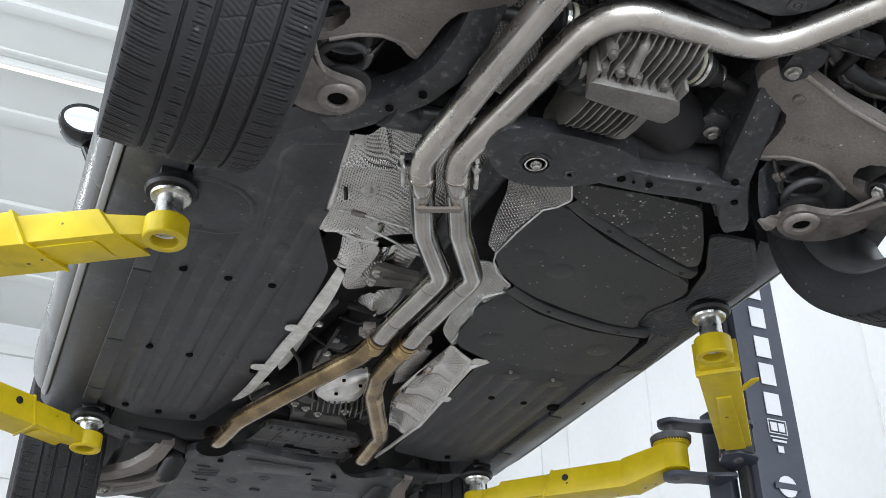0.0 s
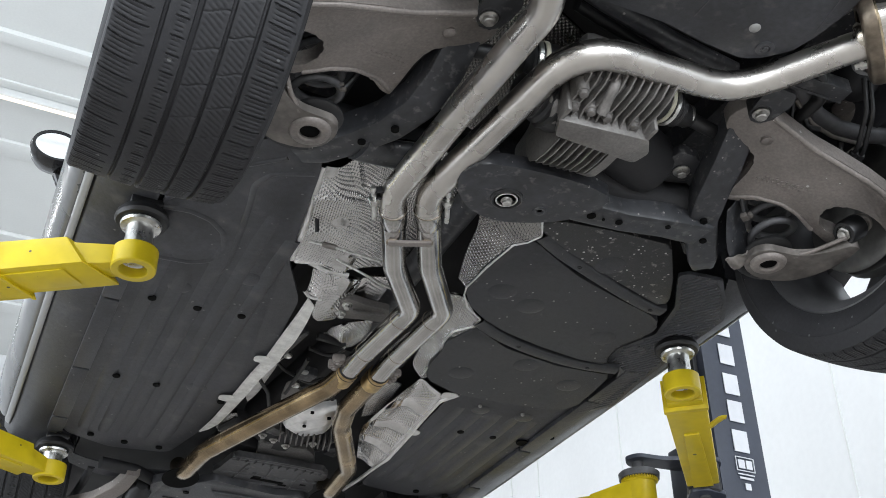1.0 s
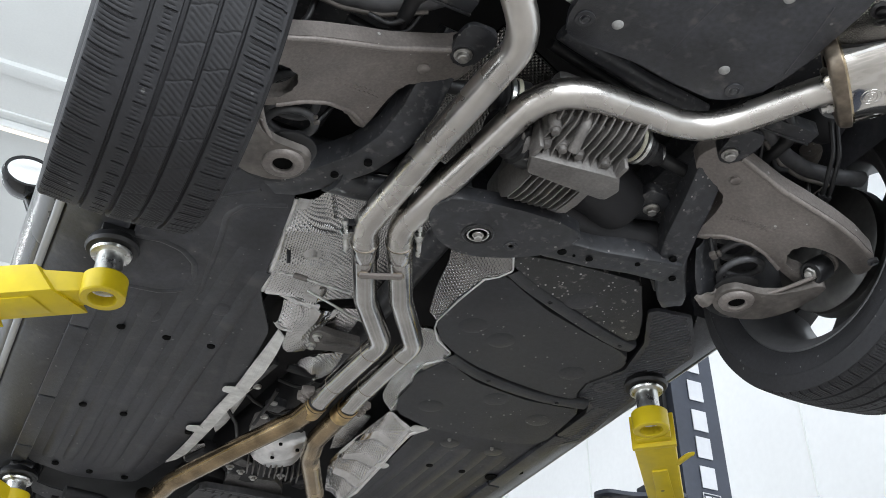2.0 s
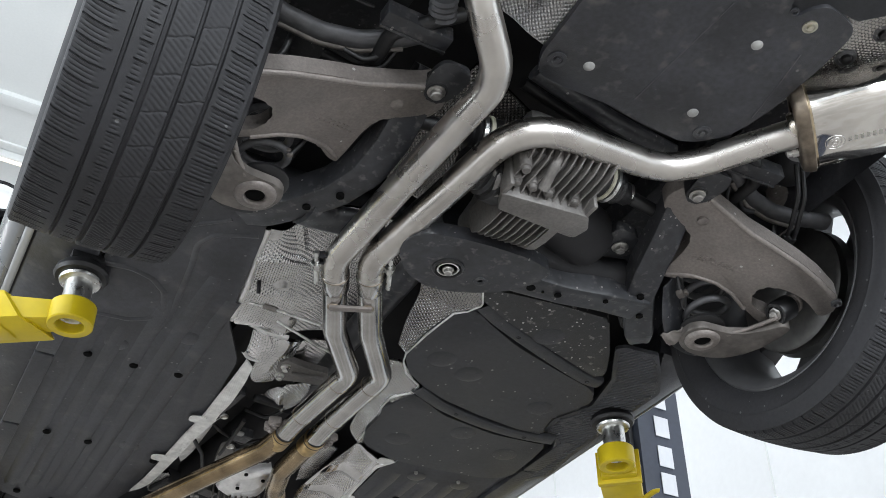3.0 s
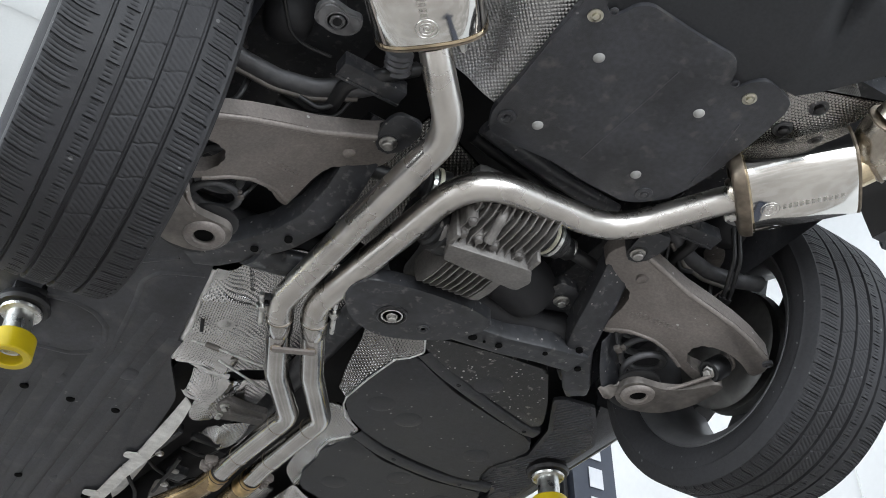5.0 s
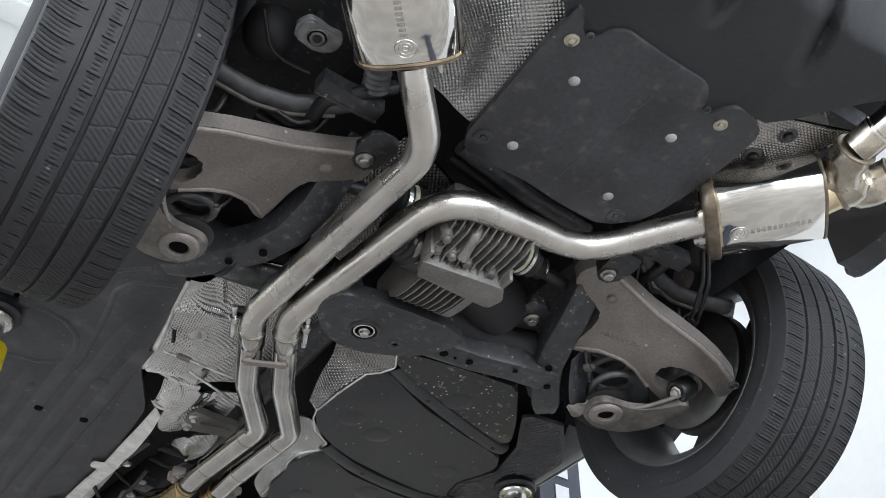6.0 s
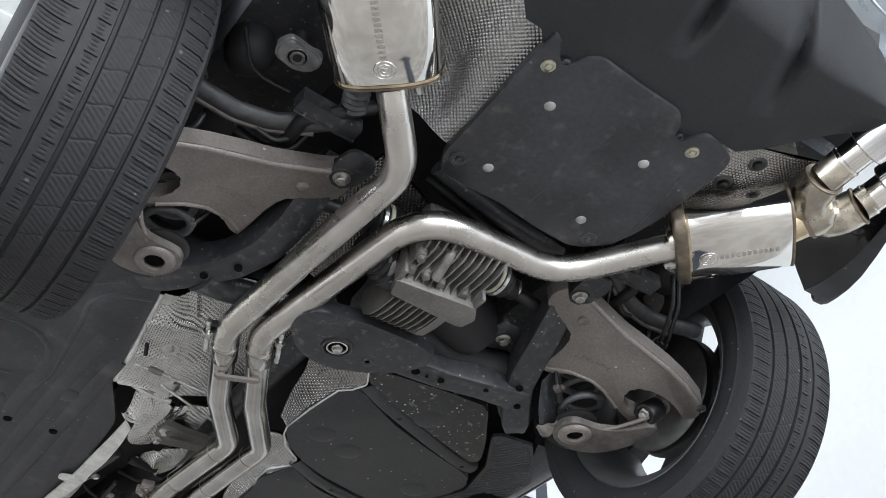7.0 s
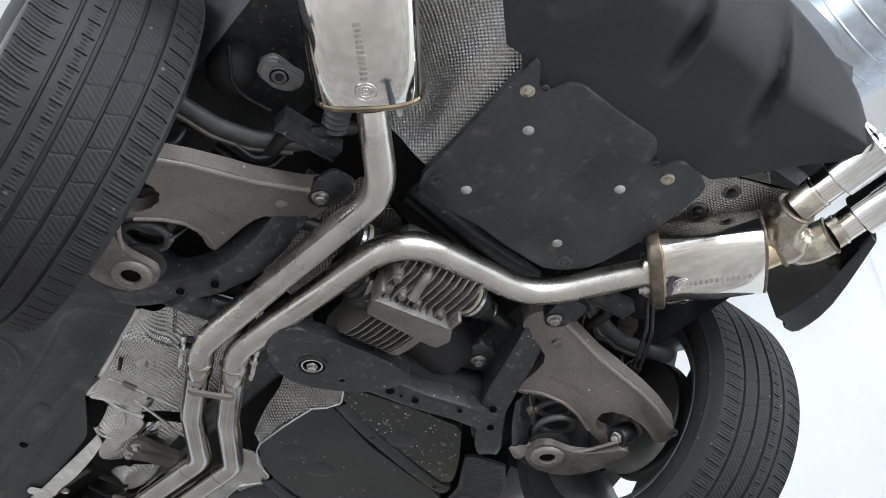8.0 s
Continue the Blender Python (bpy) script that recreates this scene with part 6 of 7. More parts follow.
foil([[(0.056, 0.049, 1.876), (0.076, 0.020, 1.860), (0.090, 0.006, 1.848)], [(0.079, 0.144, 1.874), (0.115, 0.100, 1.862), (0.150, 0.070, 1.848)], [(0.092, 0.215, 1.874), (0.138, 0.165, 1.858), (0.186, 0.112, 1.847)], [(0.108, 0.292, 1.874), (0.135, 0.240, 1.864), (0.152, 0.212, 1.847)],
      [(0.120, 0.380, 1.874), (0.146, 0.332, 1.858), (0.166, 0.300, 1.847)], [(0.140, 0.455, 1.874), (0.160, 0.430, 1.864), (0.174, 0.408, 1.847)], [(0.200, 0.530, 1.874), (0.198, 0.502, 1.864), (0.192, 0.474, 1.850)]],
     "foil", "folded embossed foil shield", 0.0090, 0.0027, 45, crumple=0.002, freq=30, seed=7, lip=([(0.078, -0.007, 1.848), (0.115, 0.047, 1.848), (0.178, 0.092, 1.848), (0.175, 0.134, 1.848), (0.139, 0.184, 1.848), (0.143, 0.254, 1.848), (0.157, 0.291, 1.848), (0.172, 0.464, 1.848)],), lip_r=0.0024)
for s in (-1, 1):
    foil([ms([(-0.150, -1.070, 1.887), (-0.214, -1.077, 1.900), (-0.254, -1.063, 1.950), (-0.304, -1.033, 2.000), (-0.392, -0.979, 2.020)], -s), ms([(-0.160, -1.189, 1.888), (-0.220, -1.164, 1.910), (-0.248, -1.147, 1.955), (-0.328, -1.160, 2.000), (-0.428, -1.113, 2.020)], -s),
          ms([(-0.170, -1.315, 1.890), (-0.250, -1.293, 1.915), (-0.292, -1.272, 1.960), (-0.374, -1.275, 2.000), (-0.478, -1.222, 2.020)], -s), ms([(-0.170, -1.470, 1.912), (-0.249, -1.470, 1.920), (-0.319, -1.470, 1.960), (-0.401, -1.455, 2.000), (-0.507, -1.400, 2.020)], -s)], "foil_weave", "finely embossed rear heat shield", 0.0070, 0.0015, 45, crumple=0.0008, freq=8)
foil([[(0.225, -1.20, 1.905), (0.325, -1.215, 1.930), (0.420, -1.265, 1.945)], [(0.232, -1.30, 1.905), (0.345, -1.315, 1.928), (0.470, -1.350, 1.945)], [(0.235, -1.39, 1.905), (0.365, -1.420, 1.926), (0.505, -1.455, 1.945)]], "foil_fine", "dark embossed foil with two bolts", 0.0085, 0.0022, 0, crumple=0.0006, freq=8)
for p in ((0.376, -1.379, 1.925), (0.358, -1.301, 1.923)):
    bm = B()
    lathe(bm, Vector(p) + UP * 0.012, Vector(p) - UP, [(0, 0.021), (0.010, 0.020), (0.012, 0.014), (0.010, 0.013)], 22)
    washer = cpart("shield_washer", bm, "seamgrey", "dull round washer")
    bm = B()
    lathe(bm, Vector(p) + UP * 0.006, Vector(p) - UP, [(0, 0.011), (0.012, 0.010), (0.014, 0.007)], 16)
    cpart("nut", bm, "hose", "black push nut", parent=washer)
foil([[(-0.253, -0.535, 1.960), (-0.255, -0.737, 1.960), (-0.233, -0.917, 1.960)], [(-0.165, -0.502, 1.960), (-0.161, -0.706, 1.960), (-0.138, -0.886, 1.960)], [(-0.078, -0.476, 1.960), (-0.072, -0.666, 1.960), (-0.046, -0.845, 1.960)]], "foil_fine", "dark embossed foil above the pipes", 0.0085, 0.0024, 45, crumple=0.001)
bm = B()
tube(bm, [(-0.150, -0.998, 1.912), (-0.112, -0.990, 1.910), (0.051, -0.958, 1.910), (0.223, -0.939, 1.910)], 0.022, 0.1, 12, flat=0.7)
cpart("floor_beam", bm, "ecoat", "black coated floor beam")
bm = B()
tube(bm, [(-0.140, -0.936, 1.940), (-0.091, -0.924, 1.940), (0.078, -0.889, 1.940), (0.244, -0.871, 1.940)], 0.012, 0.1, 10)
cpart("fuel_line", bm, "hose", "black line along the beam")
# sheet added behind the pipes, its black stands for the tunnel's shade
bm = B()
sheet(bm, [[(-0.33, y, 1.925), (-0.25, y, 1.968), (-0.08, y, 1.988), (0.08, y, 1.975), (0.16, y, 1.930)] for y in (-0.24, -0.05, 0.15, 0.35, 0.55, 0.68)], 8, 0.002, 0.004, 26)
cpart("tunnel_liner", bm, "dark", "added tunnel liner, blackened for shade", 60)
bm = B()
tube(bm, [(-0.045, -0.50, 1.93), (-0.040, -0.30, 1.935), (-0.035, -0.05, 1.94), (-0.03, 0.45, 1.95)], 0.034, 0.1, 22)
cpart("propeller_shaft", bm, "ecoat", "black propeller shaft")
bm = B()
lathe(bm, (0.03, -0.71, 1.885), (0.25, -0.625, 1.885), [(0, 0.05), (0.02, 0.072), (0.19, 0.074), (0.215, 0.066), (0.225, 0.04)], 32)
casing = cpart("damper_casing", bm, "dark", "black damper casing")
bm = B()
box(bm, (0.215, -0.585, 1.842), (0.010, 0.028, 0.012), 0.003, Matrix.Rotation(radians(-30), 3, "Z"))
cpart("clip", bm, "dust", "pale clip", parent=casing)
bm = B()
plate(bm, smooth_outline([(0.226, -0.640), (0.244, -0.725), (0.290, -0.725), (0.330, -0.690), (0.320, -0.640), (0.270, -0.628)], 0.014), 1.862, 1.885, 0.004)
cpart("bolt_plate", bm, "ecoat", "black bolt plate")
# rods and bracket in the tunnel
for a in ([(-0.368, -0.056, 1.860), (-0.316, -0.087, 1.840), (-0.215, -0.147, 1.790)], [(-0.277, -0.010, 1.860), (-0.211, -0.045, 1.810), (-0.124, -0.036, 1.790)]):
    bm = B()
    tube(bm, a, 0.0032, 0.02, 10)
    rod = cpart("sensor_rod", bm, "bolt", "thin steel rod")
bm = B()
cyl(bm, (-0.339, -0.077, 1.848), (-0.306, -0.089, 1.838), 0.0075, 14, 0.002)
cpart("rod_sleeve", bm, "grime", "brown rod sleeve", parent=rod)
bm = B()
bp_ = [(-0.179, 0.238), (-0.188, 0.196), (-0.173, 0.177), (-0.116, 0.188), (-0.050, 0.189), (-0.029, 0.255), (-0.105, 0.267), (-0.172, 0.286)]
plate(bm, smooth_outline(bp_, 0.008), 1.872, 1.892, 0.004)
box(bm, (-0.099, 0.219, 1.868), (0.09, 0.008, 0.012), 0.003, Matrix.Rotation(radians(-8), 3, "Z"))
brk = cpart("tunnel_bracket", bm, "diffalu", "cast bracket with two bolts")
for q in [(-0.166, 0.206, 1.872), (-0.165, 0.256, 1.872)]:
    bm = B()
    lathe(bm, Vector(q), Vector(q) - UP, [(-0.004, 0.014), (0.004, 0.014), (0.005, 0.009), (0.014, 0.0085), (0.015, 0.006)], 16)
    cpart("bolt", bm, "zinc", "steel bolt", parent=brk)
# exhaust hanger studs beside the pipes
for a, b in (((-0.371, -0.120, 1.900), (-0.363, -0.103, 1.860)),):
    bm = B()
    cyl(bm, a, b, 0.005, 10)
    cpart("stud", bm, "dark", "dark threaded stud")

# ---- rear cover and bumper ----
cover_outline = smooth_outline([(-0.207, -1.419), (-0.184, -1.408), (-0.167, -1.378), (-0.145, -1.368), (-0.131, -1.387), (-0.124, -1.408), (-0.100, -1.423), (0.005, -1.417), (0.102, -1.416), (0.125, -1.394), (0.136, -1.366), (0.156, -1.361), (0.166, -1.386), (0.188, -1.408), (0.229, -1.404), (0.268, -1.392), (0.278, -1.369), (0.284, -1.300), (0.283, -1.180), (0.272, -1.110), (0.258, -1.066), (0.216, -1.024), (0.182, -1.008), (0.082, -1.012), (-0.005, -1.024), (-0.138, -1.022), (-0.170, -1.030), (-0.190, -1.072), (-0.193, -1.162), (-0.206, -1.341)], 0.012)
bm = B()
plate(bm, cover_outline, 1.8685, 1.884, 0.0008)
cover = cpart("rear_cover", bm, "cover", "black plastic rear floor cover")
for q, r, mt in [(p, 0.0115, "dust") for p in [(-0.105, -1.283, 1.866), (-0.096, -1.089, 1.866), (0.141, -1.279, 1.866), (0.153, -1.085, 1.866)]]:
    bm = B()
    lathe(bm, Vector(q) + UP * 0.004, Vector(q) - UP, [(0, r), (0.003, r * 0.95), (0.006, r * 0.7), (0.008, r * 0.3)], 20)
    part("clip", bm, mt, cover, "pale round clip")
for q in [(0.193, -1.358, 1.866), (-0.171, -1.354, 1.866)]:
    bm = B()
    lathe(bm, Vector(q) + UP * 0.004, Vector(q) - UP, [(0, 0.0140), (0.004, 0.0140), (0.005, 0.0095), (0.003, 0.0085), (0.003, 0.006), (0.008, 0.0055)], 24)
    part("bolt_washer", bm, "brassy", cover, "brassy bolt with cup washer")
for q in [(0.205, -1.050, 1.866), (-0.158, -1.075, 1.866)]:
    bm = B()
    lathe(bm, Vector(q) + UP * 0.004, Vector(q) - UP, [(0, 0.019), (0.004, 0.018), (0.005, 0.011), (0.003, 0.009), (0.003, 0.006), (0.007, 0.005)], 22)
    part("push_pin", bm, "tray", cover)
for q in [(0.144, -1.371, 1.8675), (-0.149, -1.378, 1.8675)]:
    bm = B()
    lathe(bm, Vector(q) + UP * 0.002, Vector(q) - UP, [(0, 0.008), (0.003, 0.008), (0.004, 0.005), (0.001, 0.004)], 18)
    part("rivet", bm, "tray", cover)
for pts, r in (([(0.030, -1.060, 1.8708), (0.033, -1.200, 1.8708), (0.037, -1.335, 1.8708)], 0.0035), ([(0.262, -1.130, 1.871), (0.245, -1.220, 1.871), (0.226, -1.300, 1.871)], 0.004)):
    bm = B()
    tube(bm, pts, r, 0.03, 8)
    part("bead", bm, "cover", cover)

# bumper underside: rows from the cover's edge out to the rim, with three long pressed dents
dents = [((-0.031, -1.70), (0.022, -1.50)), ((0.145, -1.735), (0.255, -1.50)), ((-0.145, -1.735), (-0.255, -1.50))]


def dent(x, y):
    """Depth of the dents: steep on one flank, fading on the other."""
    deep = 0.0
    for (ax, ay), (bx, by) in dents:
        s_ = -1 if bx < -0.1 else 1
        dx, dy = bx - ax, by - ay
        t = ((x - ax) * dx + (y - ay) * dy) / (dx * dx + dy * dy)
        if not 0 < t < 1:
            continue
        u = ((x - ax) * dy - (y - ay) * dx) / math.hypot(dx, dy) * s_ - 0.012 * math.sin(math.pi * t)
        f = max(0.0, 1 - u / 0.012) if u > 0 else max(0.0, 1 + u / 0.055) ** 1.5
        deep += 0.036 * math.sin(math.pi * t) * f
    return deep


bm = B()
nx, ny = 221, 61
rows = []
for i in range(nx):
    x = -0.53 + 1.06 * i / (nx - 1)
    row = []
    ax = abs(x)
    y_in = -1.355 - 0.05 * min(1, max(0, ax - 0.18) / 0.05) - 1.0 * max(0, ax - 0.265)
    y_out = -1.728 + 0.34 * max(0.0, ax - 0.05) ** 1.9 + 1.6 * max(0.0, ax - 0.40) ** 2
    for j in range(ny):
        t = j / (ny - 1)
        y = y_in + (y_out - y_in) * t
        z = 1.8745 + 0.0235 * t + 0.11 * max(0, t - 0.72) ** 1.6 / 0.28 ** 1.6
        z += 0.02 * min(1, max(0, ax - 0.30) / 0.1) * max(0, 1 - t * 2)
        row.append(bm.verts.new((x, y, z + dent(x, y))))
    last = row[-1].co
    row.append(bm.verts.new((x, last.y + 0.002, last.z + 0.02)))
    row.append(bm.verts.new((x * 1.005, last.y + 0.035, last.z + 0.16)))
    rows.append(row)
for a, b in zip(rows, rows[1:]):
    for j in range(len(a) - 1):
        bm.faces.new((a[j], b[j], b[j + 1], a[j + 1]))
bmesh.ops.solidify(bm, geom=bm.faces[:], thickness=0.004)
bumper = cpart("rear_bumper", bm, "bumper", "matt black rear bumper underside with long dents", 60)
for s in (-1, 1):
    bm = B()
    sheet(bm, [ms([(0.639, -1.249, 1.970), (0.663, -1.318, 1.970), (0.702, -1.407, 1.970), (0.717, -1.473, 1.970)], s), ms([(0.686, -1.219, 1.930), (0.699, -1.282, 1.930), (0.712, -1.376, 1.930), (0.695, -1.485, 1.930)], s), ms([(0.752, -1.187, 1.900), (0.758, -1.238, 1.900), (0.744, -1.338, 1.900), (0.684, -1.491, 1.900)], s)], 3, 0.005)
    cpart("corner_inner", bm, "gloss", "black inner face of the bumper corner", 30, parent=bumper)
    bm = B()
    sheet(bm, [ms([(0.752, -1.187, 1.900), (0.758, -1.238, 1.900), (0.744, -1.338, 1.900), (0.684, -1.491, 1.900)], s), ms([(0.778, -1.192, 1.893), (0.800, -1.210, 1.893), (0.781, -1.312, 1.893), (0.686, -1.493, 1.893)], s), ms([(0.789, -1.178, 1.900), (0.829, -1.191, 1.900), (0.825, -1.256, 1.900), (0.774, -1.367, 1.900), (0.703, -1.492, 1.900)][:1] + [(0.829, -1.191, 1.900), (0.809, -1.302, 1.900), (0.703, -1.492, 1.900)], s), [Vector(p) + UP * 0.12 + Vector((0.02 * s, -0.01, 0)) for p in ms([(0.789, -1.178, 1.900), (0.829, -1.191, 1.900), (0.809, -1.302, 1.900), (0.703, -1.492, 1.900)], s)]], 3, 0.005)
    cpart("bumper_corner", bm, "tray", "black bumper corner", 60, parent=bumper)

# ---- front ----
bm = B()
plate(bm, smooth_outline([(-0.379, 1.537), (-0.347, 1.500), (-0.320, 1.464), (-0.250, 1.482), (-0.184, 1.424), (0.039, 1.469), (0.152, 1.446), (0.222, 1.546), (0.290, 1.558), (0.374, 1.482), (0.452, 1.503)] + [(0.43, 1.7), (0.40, 2.35), (-0.40, 2.35), (-0.36, 1.7)], 0.02), 1.80, 1.83, 0.005)
ftray = cpart("front_tray", bm, "engine_tray", "black plastic engine undertray")
# thin dark boxes stand for the shade in the slots
for q, w, h in (((0.533, 1.585, 1.797), 0.05, 0.012), ((-0.294, 1.731, 1.797), 0.06, 0.006), ((-0.268, 1.800, 1.797), 0.06, 0.006), ((-0.292, 1.652, 1.797), 0.06, 0.006), ((-0.084, 1.557, 1.797), 0.16, 0.016), ((0.138, 1.641, 1.797), 0.05, 0.005), ((0.158, 1.702, 1.797), 0.05, 0.005), ((-0.051, 1.833, 1.797), 0.05, 0.014)):
    bm = B()
    box(bm, (q[0], q[1], 1.7995), (w * 0.8, h * 1.6, 0.005), 0.002)
    part("slot", bm, "dark", ftray)
for q in [(-0.249, 1.568, 1.798), (0.182, 1.571, 1.798), (0.083, 1.573, 1.798)]:
    bm = B()
    disc(bm, q, 0.011, 0.004)
    part("drain_hole", bm, "void", ftray)
bm = B()
plate(bm, smooth_outline([(-0.170, 1.520), (0.095, 1.528), (0.066, 1.610), (-0.112, 1.626)], 0.012), 1.794, 1.801, 0.003)
part("raised_panel", bm, "engine_tray", ftray)
for cx, cy, wide in ((-0.262, 1.716, 0.075), (0.192, 1.712, 0.075)):
    for k in range(3):
        bm = B()
        tube(bm, [(cx - wide / 2, cy + 0.026 * (k - 1) + 0.01, 1.801), (cx + wide / 2, cy + 0.026 * (k - 1) - 0.01, 1.801)], 0.0055, 0, 10)
        part("louvre", bm, "engine_tray", ftray)
for q in ((-0.155, 1.770), (-0.050, 1.697), (-0.231, 1.905)):
    bm = B()
    lathe(bm, (*q, 1.802), (*q, 1.70), [(0, 0.026), (0.004, 0.023), (0.005, 0.015), (0.001, 0.012)], 24)
    part("dimple", bm, "engine_tray", ftray)
# black ovals on the tray stand for the shade of the pipe openings
for cx, cy in ((-0.300, 1.445), (0.228, 1.415)):
    pts = [(cx + 0.062 * math.cos(w), cy + 0.095 * math.sin(w)) for w in np.linspace(0, 2 * math.pi, 29)[:-1]]
    bm = B()
    plate(bm, pts, 1.7965, 1.7995)
    part("pipe_opening", bm, "void", ftray)
bm = B()
gm = [(-0.202, 1.415), (-0.187, 1.361), (-0.176, 1.268), (-0.160, 1.238), (0.0, 1.234), (0.152, 1.242), (0.186, 1.296), (0.180, 1.338), (0.152, 1.335), (0.176, 1.431), (0.170, 1.472), (0.047, 1.494), (-0.109, 1.484)]
plate(bm, smooth_outline(gm, 0.012), 1.826, 1.848, 0.005)
mountp = cpart("gearbox_mount", bm, "mountdark", "dark grey gearbox cross member")
bm = B()
pressed_beam(bm, [(-0.172, 1.262, 1.824), (-0.06, 1.252, 1.824), (0.06, 1.256, 1.824), (0.168, 1.282, 1.824)], [(0, 0.026), (0.9, 0.030), (1, 0.044)], [(0, 0.016), (1, 0.016)], 0.1, 0.005)
part("lip", bm, "mountdark", mountp)
for k in range(11):
    q = Vector((-0.150, 1.259, 1.8225)).lerp(Vector((0.148, 1.272, 1.8225)), k / 10)
    bm = B()
    box(bm, q, (0.004, 0.022, 0.007), 0.0015, Matrix.Rotation(radians(6), 3, "Z"))
    part("rib", bm, "mountdark", mountp)
for a, b in (((-0.105, 1.285), (-0.125, 1.470)), ((-0.020, 1.290), (-0.015, 1.395)), ((-0.015, 1.435), (-0.012, 1.485)), ((0.085, 1.300), (0.092, 1.480)), ((-0.180, 1.385), (0.165, 1.365)), ((-0.150, 1.455), (0.165, 1.450))):
    bm = B()
    tube(bm, [(*a, 1.8265), (*b, 1.8265)], 0.004, 0, 8)
    part("rib", bm, "mountdark", mountp)
for q, w, h in (((-0.002, 1.412), 0.120, 0.018), ((-0.045, 1.390), 0.030, 0.012), ((0.060, 1.432), 0.030, 0.012), ((0.128, 1.400), 0.022, 0.010)):
    bm = B()
    box(bm, (*q, 1.8255), (w, h, 0.003), 0.001, Matrix.Rotation(radians(4), 3, "Z"))
    part("slot", bm, "void", mountp)
for q in ((-0.062, 1.362), (0.118, 1.352), (0.045, 1.375), (-0.100, 1.335)):
    bm = B()
    lathe(bm, (*q, 1.8265), (*q, 1.70), [(0, 0.010), (0.003, 0.009), (0.0035, 0.006), (0.001, 0.005)], 16)
    part("boss", bm, "mountdark", mountp)
bm = B()
lathe(bm, (-0.03, 1.20, 1.985), (-0.03, 0.5, 1.98), [(0, 0.13), (0.10, 0.13), (0.18, 0.11), (0.35, 0.09), (0.66, 0.06)], 28)
gb = cpart("gearbox", bm, "dark", "dark gearbox casing")
bm = B()
plate(bm, smooth_outline([(-0.105, 1.168), (0.060, 1.160), (0.098, 1.200), (0.135, 1.300), (-0.085, 1.290)], 0.012), 1.858, 1.90, 0.005)
cpart("gearbox_foot", bm, "diffdark", "dark cast foot of the gearbox", parent=gb)
cover = foil([[(-0.094, 0.964, 1.850), (-0.095, 0.870, 1.850), (-0.059, 0.822, 1.860), (0.023, 0.788, 1.880)], [(-0.085, 0.955, 1.832), (-0.062, 0.864, 1.830), (-0.021, 0.818, 1.830), (0.031, 0.797, 1.850)], [(-0.053, 0.981, 1.832), (-0.015, 0.935, 1.828), (0.021, 0.905, 1.830), (0.048, 0.874, 1.850)], [(-0.001, 1.044, 1.850), (0.030, 1.020, 1.850), (0.055, 0.989, 1.850), (0.067, 0.959, 1.860)]], "foil_smooth", "bright smooth metal cover on the gearbox", 0.012, 0.0003, 45, crumple=0.0008, freq=26, seed=4,
             folds=((1.1, 0.1, -0.1, 2.8, 0.22, 0.004), (1.9, 0.2, -0.1, 2.6, 0.2, 0.004)))
for x, y, z in [(-0.052, 0.790, 1.824), (-0.041, 0.897, 1.824), (0.010, 0.809, 1.824)]:
    bm = B()
    disc(bm, (x, y, z), 0.006, 0.006, n=14)
    part("hole", bm, "void", cover)
for k in range(10):
    q = Vector((-0.081, 1.023, 1.848)).lerp(Vector((0.093, 1.029, 1.848)), k / 9)
    bm = B()
    box(bm, q, (0.0045, 0.075, 0.05), 0.0015, Matrix.Rotation(radians(-14), 3, "Z"))
    cpart("fin", bm, "diffalu", parent=gb)
for q, sz, rot, mt in (((-0.232, 0.525, 1.880), (0.018, 0.26, 0.03), 8, "ecoat"), ((-0.119, 0.665, 1.885), (0.05, 0.05, 0.03), 10, "ecoat"), ((-0.138, 0.632, 1.870), (0.026, 0.02, 0.01), 10, "dust"), ((-0.252, 0.635, 1.920), (0.08, 0.12, 0.04), 20, "dark"), ((-0.083, 1.072, 1.880), (0.05, 0.05, 0.04), 20, "diffdark"),
                       ((-0.220, 1.106, 1.890), (0.05, 0.1, 0.05), 20, "dark"), ((-0.106, 1.292, 1.890), (0.28, 0.09, 0.04), 8, "dark"), ((0.174, 1.197, 1.900), (0.05, 0.08, 0.04), 20, "ecoat"), ((-0.074, 0.785, 1.900), (0.05, 0.07, 0.03), -25, "ecoat"), ((-0.127, 0.433, 1.885), (0.09, 0.02, 0.02), 6, "dark"), ((0.155, 1.154, 1.880), (0.03, 0.05, 0.02), 40, "ecoat")):
    bm = B()
    box(bm, q, sz, 0.006, Matrix.Rotation(radians(rot), 3, "Z"))
    cpart("gearbox_bracket", bm, mt, "bracket beside the gearbox", parent=gb)
bm = B()
plate(bm, smooth_outline([(-0.142, 0.845), (-0.156, 0.745), (-0.140, 0.721), (-0.104, 0.757), (-0.096, 0.816), (-0.118, 0.871)], 0.008), 1.868, 1.885, 0.003)
cpart("support_bracket", bm, "diffalu", "pale cast bracket with a round eye", parent=gb)
for x, y, z in [(-0.134, 0.722, 1.866), (-0.131, 0.831, 1.866), (-0.217, 0.547, 1.866)]:
    bm = B()
    lathe(bm, (x, y, z + 0.004), (x, y, z - 0.1), [(0, 0.013), (0.006, 0.012), (0.007, 0.008), (0.003, 0.006)], 16)
    cpart("eye", bm, "bolt", "small steel eye", parent=gb)
